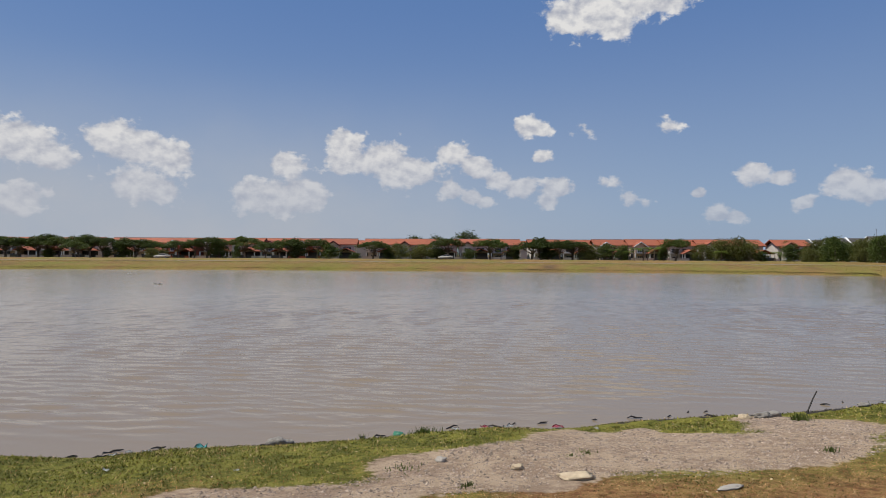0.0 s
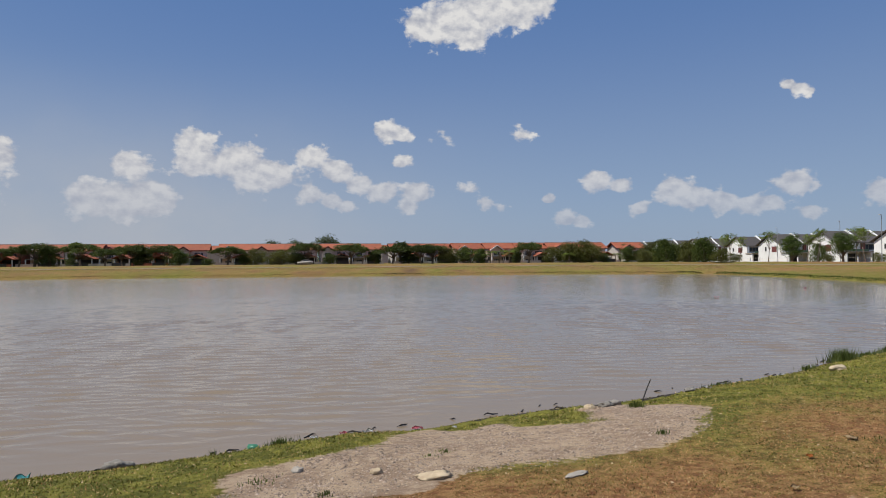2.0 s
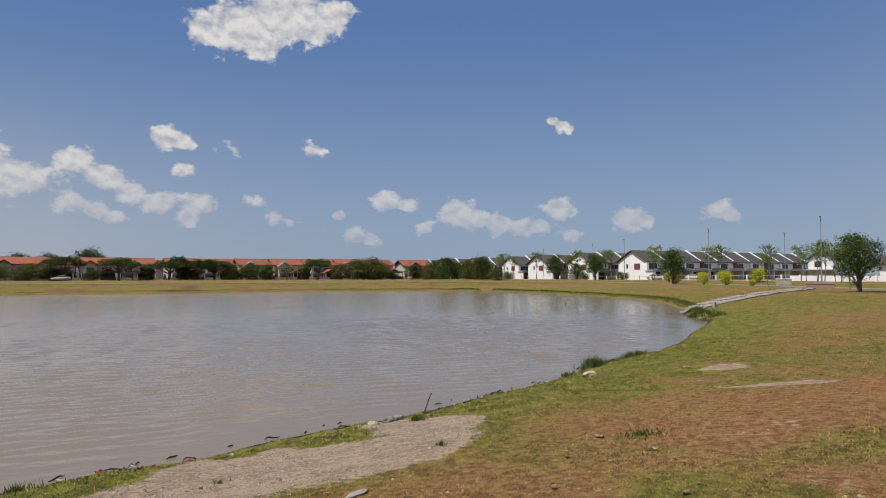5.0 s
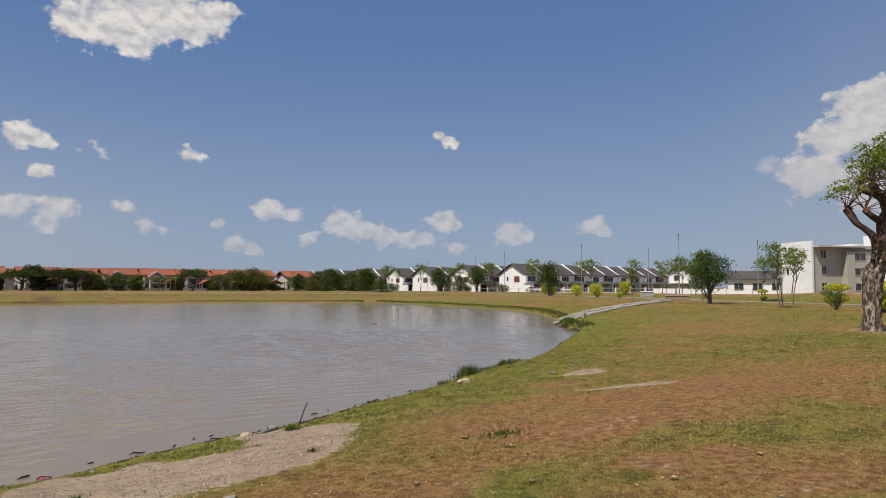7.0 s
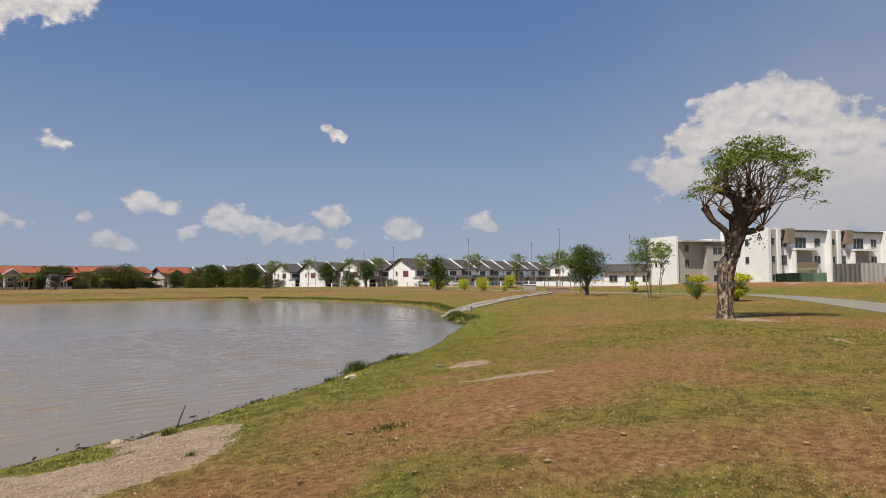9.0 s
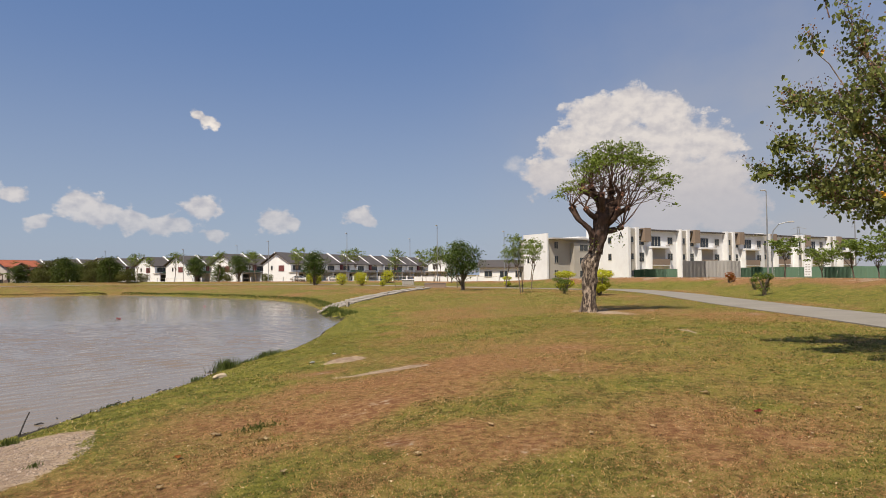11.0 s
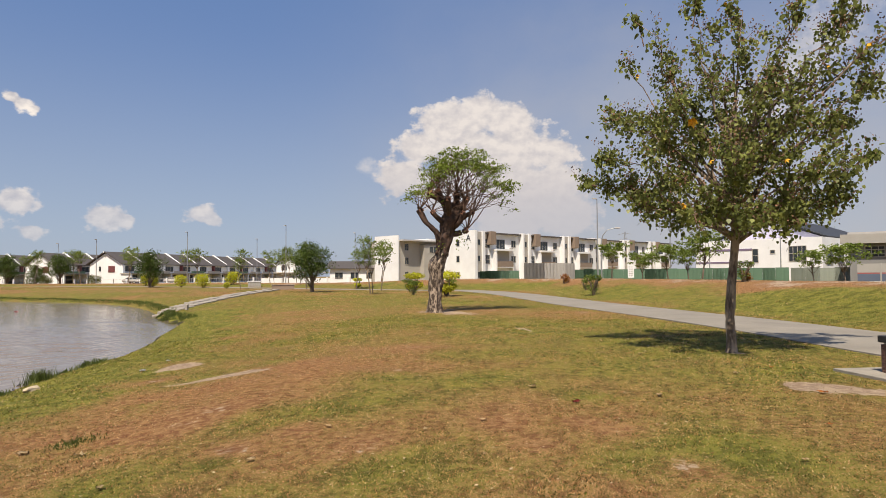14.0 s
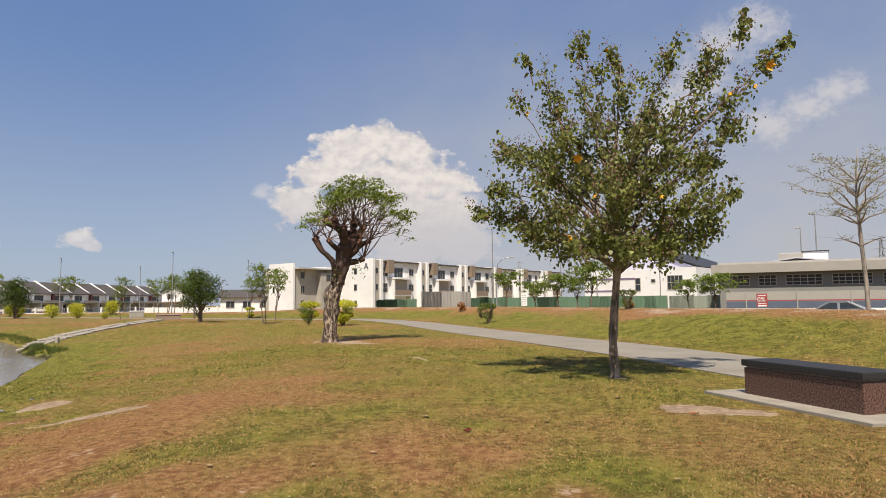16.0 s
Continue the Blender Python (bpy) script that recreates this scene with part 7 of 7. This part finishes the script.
lump("rock", -2.44, 8.80, (0.17, 0.11, 0.08), M_STONE, "brown rock lying at the water's edge", "rock", 1)
lump("rock", 1.02, 6.20, (0.17, 0.11, 0.030), M_PALE_STONE, "flat pale sandstone rock half sunk in gravel", "rock", 2)
lump("rock", 2.20, 5.70, (0.14, 0.045, 0.016), M_CONC, "thin pale slab of broken stone in the turf", "rock", 3, a=25)
lump("rock", 4.6, 10.2, (0.14, 0.09, 0.06), M_STONE, "grey rock at the edge of the gravel", "rock", 4)
lump("rock", 4.8, 10.35, (0.11, 0.08, 0.06), M_STONE, "grey rock at the edge of the gravel", "rock", 5)
lump("rock", 4.25, 10.1, (0.09, 0.07, 0.05), M_PALE_STONE, "pale rock at the edge of the gravel", "rock", 6)
lump("rock", 0.5, 6.5, (0.06, 0.05, 0.03), M_PALE_STONE, "small pale stone on the gravel", "rock", 7)
lump("rock", -0.25, 6.9, (0.06, 0.05, 0.03), M_CONC, "small grey stone on the gravel", "rock", 8)
lump("rock", 10.26, 11.6, (0.28, 0.12, 0.06), M_PALE_STONE, "flat pinkish stone on the grassy shore", "rock", 9, a=30)
lump("rock", 6.6, 11.0, (0.10, 0.07, 0.05), M_STONE, "wet dark stone at the water's edge", "rock", 10)
lump("rock", 8.2, 11.7, (0.09, 0.07, 0.05), M_STONE, "wet dark stone at the water's edge", "rock", 11)

M_LEAF_DRY = material("fallen_leaf", (0.52, 0.40, 0.24), (0.40, 0.28, 0.15), scale=12, rough=0.8, vary=0.3)
M_LEAF_ORANGE = material("orange_leaf", (0.50, 0.17, 0.03), (0.36, 0.11, 0.02), scale=12, rough=0.7, vary=0.2)
M_LEAF_RED = material("red_leaf", (0.30, 0.03, 0.025), (0.22, 0.02, 0.02), rough=0.7, vary=0.2)
M_PLASTIC = material("white_litter", (0.52, 0.51, 0.50), (0.38, 0.38, 0.38), scale=20, rough=0.4, vary=0.2)
M_TEAL = material("turquoise_plastic", (0.10, 0.42, 0.42), (0.07, 0.33, 0.34), scale=20, rough=0.4, vary=0.1)
M_PINK = material("pink_plastic", (0.52, 0.13, 0.17), (0.42, 0.10, 0.13), scale=20, rough=0.5, vary=0.1)
M_GREENGLASS = material("green_bottle", (0.06, 0.20, 0.12), (0.04, 0.14, 0.08), rough=0.15, vary=0.05)
M_WETWOOD = material("wet_dark_wood", (0.045, 0.038, 0.033), (0.025, 0.021, 0.019), scale=9, rough=0.6, vary=0.3)


def curled(name, x, y, size, mat, label, category, seed, group="", lift=0.012):
    """A leaf or scrap of film: a crumpled patch with an uneven edge."""
    rg = random.Random(seed)
    bm = bmesh.new()
    n, rings = 10, 3
    c = bm.verts.new((0, 0, lift))
    prev = None
    off = Vector((seed * 1.7, seed * 0.9, 0))
    for r in range(1, rings + 1):
        ring = []
        for k in range(n):
            a = 2 * math.pi * k / n
            q = r / rings * (1 + 0.45 * noise.noise(Vector((math.cos(a), math.sin(a), 0)) * 1.5 + off))
            p = Vector((math.cos(a) * q * size, math.sin(a) * q * size * 0.62, 0))
            p.z = lift + size * (0.30 * (r / rings) ** 2 * math.cos(2 * a + seed) ** 2 + 0.28 * noise.noise(p * (2.2 / size) + off))
            ring.append(bm.verts.new(p))
        if prev is None:
            for k in range(n):
                bm.faces.new((c, ring[k], ring[(k + 1) % n]))
        else:
            for k in range(n):
                bm.faces.new((prev[k], ring[k], ring[(k + 1) % n], prev[(k + 1) % n]))
        prev = ring
    bmesh.ops.solidify(bm, geom=bm.faces[:], thickness=0.004)
    ob = part(name, bm, mat, smooth=True)
    ob.matrix_basis = pose(x, y, max(on_ground(x, y, 0), WATER_Z) + 0.012, 0, 0, rg.uniform(0, 360))
    return tagged(ob, label, category, group)


for i, (x, y, s) in enumerate(((8.83, 1.02, 0.10), (8.53, -0.63, 0.09), (10.48, -1.77, 0.10), (16.2, 4.95, 0.10), (21.8, 4.43, 0.11), (4.87, 2.89, 0.06), (4.07, 3.74, 0.06), (3.5, 4.6, 0.06), (6.6, 1.2, 0.06), (6.1, 2.75, 0.06), (5.11, 5.01, 0.09), (5.3, 6.0, 0.09), (6.07, 1.67, 0.05), (5.8, -1.68, 0.05),
                                   (7.9, 0.6, 0.06), (11.98, -1.23, 0.07), (12.6, -0.4, 0.07), (14.6, -3.6, 0.09), (15.4, -4.2, 0.09), (15.0, -5.6, 0.08))):
    curled("fallen_leaf", x, y, s * 0.72, M_LEAF_DRY, "curled dry beige leaf on the turf", "leaf", 60 + i, "fallen leaves")
for i, (x, y, s) in enumerate(((9.19, -2.62, 0.10), (4.31, 5.4, 0.07), (11.3, -2.4, 0.08), (7.2, -2.2, 0.06))):
    curled("fallen_leaf", x, y, s * 0.72, M_LEAF_ORANGE, "fallen orange leaf on the turf", "leaf", 90 + i, "fallen leaves")
curled("fallen_leaf", 7.9, 0.34, 0.06, M_LEAF_RED, "fallen dark red leaf on the turf", "leaf", 99, "fallen leaves")
for i, (x, y, s) in enumerate(((-3.92, 8.2, 0.10), (-4.29, 8.1, 0.08), (-4.05, 8.02, 0.07), (0.66, 9.45, 0.13), (-0.1, 9.15, 0.08), (-3.5, 6.5, 0.07), (-2.2, 6.43, 0.05), (11.69, 10.1, 0.14), (6.9, 10.9, 0.12), (9.0, 11.6, 0.12), (13.0, 10.5, 0.10), (1.9, 9.5, 0.08), (-5.0, 6.9, 0.10))):
    curled("plastic_scrap", x, y, s * 0.7, M_PLASTIC, "crumpled scrap of white plastic litter near the shore", "litter", 120 + i, "litter along the shore")
curled("plastic_scrap", -3.32, 8.42, 0.14, M_TEAL, "crumpled turquoise plastic bag at the water's edge", "litter", 150, "litter along the shore")
for i, (x, y, s) in enumerate(((0.33, 9.73, 0.07), (1.40, 9.75, 0.10))):
    curled("plastic_scrap", x, y, s, M_PINK, "faded pink plastic scrap among the shore debris", "litter", 155 + i, "litter along the shore")
for i, (x, y, s) in enumerate(((-24, 52, 0.32), (-38, 75, 0.35), (37, 44, 0.2), (24, 36, 0.18))):
    ob = curled("floating_scrap", x, y, s, M_PLASTIC if i < 2 else M_PINK, "scrap of litter floating on the lake", "litter", 160 + i, "floating litter")
    ob.location.z = WATER_Z + 0.02


def bottle():
    t = thing("bottle", pose(-0.86, 9.12, on_ground(-0.86, 9.12, 0) + 0.05, 90, 0, 70) @ Matrix.Diagonal((0.7, 0.7, 0.7, 1)), "round green bottle lying at the shore", "bottle")
    bm = bmesh.new()
    tube(bm, [(0, 0, -0.12), (0, 0, -0.11), (0, 0, 0.04), (0, 0, 0.09), (0, 0, 0.14)], [0.06, 0.085, 0.085, 0.05, 0.022], 14)
    part("body", bm, M_GREENGLASS, t, smooth=True)
    bm = bmesh.new()
    tube(bm, [(0, 0, 0.14), (0, 0, 0.17)], [0.026, 0.026], 10)
    part("cap", bm, M_WHITE, t)


bottle()


def leaning_stick():
    bm = bmesh.new()
    tube(bm, [(0, 0, -0.2), (0.06, 0.01, 0.08), (0.14, 0.02, 0.26), (0.20, 0.02, 0.38)], [0.013, 0.012, 0.011, 0.009], 7, 0.2)
    ob = part("stick", bm, M_WETWOOD)
    ob.matrix_basis = pose(5.34, 10.45, on_ground(5.34, 10.45, 0))
    tagged(ob, "dark thin stick leaning out of the shore", "stick")


leaning_stick()

rg = random.Random(77)
for i in range(46):
    k = rg.choice(range(4 * 6, 15 * 6))
    p = SHORE_LINE[k]
    x, y = p[0] + rg.gauss(0, 0.12), p[1] + rg.uniform(-0.15, 0.30)
    bm = bmesh.new()
    ln = rg.uniform(0.03, 0.13)
    tube(bm, bend((-ln, 0, 0), (ln, rg.uniform(-0.06, 0.06), 0.01), rg, 0.12, 3), [0.007, 0.014, 0.012, 0.006], 5, 0.4)
    ob = part("driftwood", bm, M_WETWOOD)
    ob.matrix_basis = pose(x, y, max(on_ground(x, y, 0), WATER_Z) + 0.006, 0, 0, rg.uniform(-30, 60))
    tagged(ob, "wet dark driftwood stick at the waterline", "driftwood", "driftwood along the waterline")


# ---------- grass ----------
def grass_field(name, x, y, hgt, width, mat, seed, label, lean=0.6, z=None, shares=None):
    rn = np.random.RandomState(seed)
    z = height(x, y) if z is None else z
    n = len(x)
    a = rn.uniform(0, 2 * np.pi, n)
    b = rn.uniform(0, 2 * np.pi, n)
    base = np.stack([x, y, z - 0.004], 1)
    side = np.stack([np.cos(a), np.sin(a), np.zeros(n)], 1) * (width / 2)[:, None]
    tip = base + np.stack([np.cos(b) * hgt * lean * rn.uniform(0.2, 1.4, n), np.sin(b) * hgt * lean * rn.uniform(0.2, 1.4, n), hgt], 1)
    v = np.stack([base - side, base + side, tip], 1).reshape(-1, 3)
    me = bpy.data.meshes.new(name)
    me.vertices.add(3 * n)
    me.vertices.foreach_set("co", v.ravel())
    me.loops.add(3 * n)
    me.loops.foreach_set("vertex_index", np.arange(3 * n, dtype=np.int32))
    me.polygons.add(n)
    me.polygons.foreach_set("loop_start", np.arange(0, 3 * n, 3, dtype=np.int32))
    me.materials.append(mat)
    me.update()
    if shares:
        set_cover(me, *[np.repeat(q, 3) for q in shares])
    return tagged(new(name, me), label, "grass", kind="stuff")


def near_turf():
    rn = np.random.RandomState(5)
    n = 720000
    r = 3.6 + 26.0 * rn.uniform(0, 1, n) ** 1.75
    th = np.radians(rn.uniform(-42, 128, n))
    # and all round the standing point
    r[:70000] = 3.9 * np.sqrt(rn.uniform(0, 1, 70000))
    th[:70000] = rn.uniform(0, 2 * np.pi, 70000)
    x, y = np.sin(th) * r, np.cos(th) * r
    z, d, s, pd, pa = height(x, y, True, True)
    bare, dry, mud_shade = cover(x, y, d, s, pa)
    keep = (rn.uniform(0, 1, n) < smooth(29.6, 20, r)) & (d > 0.1) & (pd > PATH_HALF - 0.05 + 0.05 * wave_noise(x, y, 4.0, 41)) & (rn.uniform(0, 1, n) > bare * 1.3)
    bx, by = x - 11.13, y + 3.85
    ca, sa = math.cos(math.radians(203)), math.sin(math.radians(203))
    u, w = bx * ca + by * sa, -bx * sa + by * ca
    keep &= ~((u > -0.47) & (u < 2.67) & (w > -0.41) & (w < 1.03))
    x, y, z, r, d, bare, dry, mud_shade = (q[keep] for q in (x, y, z, r, d, bare, dry, mud_shade))
    tall = 1 + 0.15 * smooth(1.0, 0.3, d) + 0.4 * np.maximum(wave_noise(x, y, 1.6, 31), 0)
    h = rn.uniform(0.007, 0.020, len(x)) * tall * (0.9 + r / 32) * (1.15 - 0.5 * dry)
    grass_field("turf_grass", x, y, h, rn.uniform(0.0032, 0.0072, len(x)) * (0.9 + r / 4.6), M_BLADE, 6, "short mown green and straw-coloured grass blades", 1.1, z, (bare, dry, mud_shade))


def far_turf():
    """Coarser grass on the bank and the slopes beyond the near turf."""
    rn = np.random.RandomState(55)
    n = 340000
    r = 17 + 68 * rn.uniform(0, 1, n) ** 1.2
    th = np.radians(rn.uniform(-10, 128, n))
    x, y = np.sin(th) * r, np.cos(th) * r
    z, d, s, pd, pa = height(x, y, True)
    bare, dry, mud_shade = cover(x, y, d, s, pa)
    keep = (d > 0.15) & (pd > PATH_HALF + 0.02) & (rn.uniform(0, 1, n) > bare * 0.9) & (rn.uniform(0, 1, n) < smooth(16, 25, r) * smooth(86, 60, r)) & (s < 14)
    x, y, z, r, bare, dry, mud_shade = (q[keep] for q in (x, y, z, r, bare, dry, mud_shade))
    h = rn.uniform(0.016, 0.046, len(x)) * (0.7 + r / 60) * (1.1 - 0.4 * dry) * (1 + 0.5 * np.maximum(wave_noise(x, y, 1.3, 33), 0))
    grass_field("bank_grass", x, y, h, rn.uniform(0.009, 0.019, len(x)) * (0.5 + r / 40), M_BLADE, 56, "rough green and straw-coloured grass on the bank", 1.0, z, (bare, dry, mud_shade))


def across_turf():
    """Rank grass on the bank across the lake."""
    rn = np.random.RandomState(65)
    n = 110000
    x, y = rn.uniform(-110, 84, n), rn.uniform(80, 126, n)
    z, d, s, pd, pa = height(x, y, True)
    bare, dry, mud_shade = cover(x, y, d, s, pa)
    keep = (d > 0.1) & (pd > PATH_HALF + 0.1) & (s < 6)
    x, y, z, bare, dry, mud_shade = (q[keep] for q in (x, y, z, bare, dry, mud_shade))
    grass_field("lakeside_grass", x, y, rn.uniform(0.025, 0.06, len(x)), rn.uniform(0.03, 0.07, len(x)), M_BLADE, 66, "rank olive grass on the bank across the lake", 0.8, z, (bare, dry, mud_shade))
    # a ragged dark fringe of sedge along the far waterline
    ln = SHORE_LINE[26 * 6:34 * 6]
    k, f = rn.randint(0, len(ln) - 1, 16000), rn.uniform(0, 1, (16000, 1))
    p = ln[k] * (1 - f) + ln[k + 1] * f
    up = rn.uniform(0.15, 1.1, 16000)
    tall = 0.03 + 0.09 * np.maximum(wave_noise(p[:, 0], p[:, 1], 0.35, 72), 0)
    grass_field("waterside_sedge", p[:, 0], p[:, 1] + up, rn.uniform(0.4, 1.2, 16000) * tall, rn.uniform(0.05, 0.1, 16000), L_RANK, 67, "dark sedge along the far waterline", 0.6)


def shore_tufts():
    rn = np.random.RandomState(15)
    xs, ys, hs = [], [], []
    for cx, cy, r, hh, k in ((11.97, 13.4, 0.28, 0.32, 420), (12.5, 13.75, 0.22, 0.2, 200), (13.4, 14.1, 0.35, 0.16, 240), (14.6, 14.6, 0.35, 0.22, 300), (15.4, 14.9, 0.3, 0.16, 200), (10.6, 12.85, 0.2, 0.14, 120), (29.6, 24.2, 0.7, 0.22, 300), (31.5, 26.2, 0.8, 0.22, 300), (33.5, 28.2, 0.7, 0.2, 250),
                            (-0.55, 9.05, 0.22, 0.10, 260), (-1.35, 9.0, 0.06, 0.16, 30), (1.31, 7.2, 0.10, 0.05, 44), (1.11, 7.05, 0.07, 0.04, 26), (3.75, 6.95, 0.07, 0.07, 60), (4.75, 9.5, 0.13, 0.12, 140), (0.0, 5.9, 0.07, 0.05, 60), (-0.6, 6.6, 0.2, 0.05, 60), (5.7, 5.7, 0.3, 0.05, 260), (7.5, 11.5, 0.5, 0.1, 160)):
        a, q = rn.uniform(0, 6.28, k), np.abs(rn.normal(0, r * 0.6, k))
        xs.append(cx + np.cos(a) * q)
        ys.append(cy + np.sin(a) * q)
        hs.append(rn.uniform(0.4, 1.1, k) * hh)
    # a fringe along the far lip of the bank
    ln = SHORE_LINE[18 * 6:26 * 6]
    k = rn.randint(0, len(ln) - 1, 5200)
    f = rn.uniform(0, 1, 5200)[:, None]
    p = ln[k] * (1 - f) + ln[k + 1] * f
    nx = rn.uniform(0.1, 1.0, 5200)
    xs.append(p[:, 0] + nx * 0.8)
    ys.append(p[:, 1] - nx * 0.6)
    hs.append(rn.uniform(0.05, 0.22, 5200))
    x, y, h = np.concatenate(xs), np.concatenate(ys), np.concatenate(hs)
    grass_field("shore_grass", x, y, h, 0.006 + 0.0012 * np.hypot(x, y) ** 0.9, L_SEDGE, 16, "long green grass tufts along the shore", 0.45)


L_SEDGE = leafy("green_sedge", (0.105, 0.135, 0.030), (0.060, 0.080, 0.018), vary=0.4, scale=3)
M_BLADE = ground_material("turf_blades", True)
L_RANK = leafy("olive_rank_grass", (0.125, 0.105, 0.035), (0.065, 0.058, 0.020), vary=0.4, scale=0.15)
near_turf()
far_turf()
across_turf()
shore_tufts()


def gravel():
    """Loose small stones over the bare patch."""
    rn = np.random.RandomState(25)
    g = spline(GRAVEL, closed=True, n=4)
    x, y = rn.uniform(-3, 6, 62000), rn.uniform(4.8, 10.4, 62000)
    k = inside(x, y, g)
    x, y = x[k], y[k]
    z = height(x, y)
    n = len(x)
    s = rn.uniform(0.005, 0.014, n) * np.where(rn.uniform(0, 1, n) > 0.97, 2.2, 1) * np.where(rn.uniform(0, 1, n) > 0.996, 1.8, 1)
    shape = np.array([(1, 0, 0), (0, 1, 0), (-1, 0, 0), (0, -1, 0), (0, 0, 0.8)])
    a = rn.uniform(0, 6.28, n)
    c, q = np.cos(a), np.sin(a)
    sx, sy = s * rn.uniform(0.7, 1.5, n), s * rn.uniform(0.7, 1.2, n)
    v = np.zeros((n, 5, 3))
    for i, (px, py, pz) in enumerate(shape):
        v[:, i, 0] = x + c * px * sx - q * py * sy
        v[:, i, 1] = y + q * px * sx + c * py * sy
        v[:, i, 2] = z + pz * s - 0.002
    f = np.array([(0, 1, 4), (1, 2, 4), (2, 3, 4), (3, 0, 4)])
    faces = (np.arange(n)[:, None, None] * 5 + f[None]).reshape(-1, 3)
    me = sheet("gravel", v.reshape(-1, 3).tolist(), faces.tolist(), M_GRAVEL)
    tagged(new("gravel", me), "loose pale gravel scattered on the bare soil", "gravel", kind="stuff")


M_GRAVEL = material("mixed_gravel", (0.50, 0.395, 0.31), (0.16, 0.115, 0.09), scale=30, rough=0.9, vary=0.6, sharp=0.12)
gravel()


def leaf_crumbs():
    """Pale crumbs of dead leaf and straw on the turf."""
    rn = np.random.RandomState(35)
    n = 2600
    r = 3.6 + 24 * rn.uniform(0, 1, n) ** 1.5
    th = np.radians(rn.uniform(-40, 126, n))
    x, y = np.sin(th) * r, np.cos(th) * r
    z, d, s, pd, pa = height(x, y, True, True)
    k = (d > 0.5) & (pd > PATH_HALF)
    pl = np.stack([x, y, z + 0.014], 1)[k]
    me = leaf_mesh("leaf_litter", pl, rn.uniform(0.012, 0.040, len(pl)) * (0.7 + r[k] / 22), M_LEAF_DRY, rn, LEAF_OVAL, 0.0, 0.45)
    tagged(new("leaf_litter", me), "pale crumbs of dead leaf on the turf", "leaf litter", kind="stuff")


leaf_crumbs()
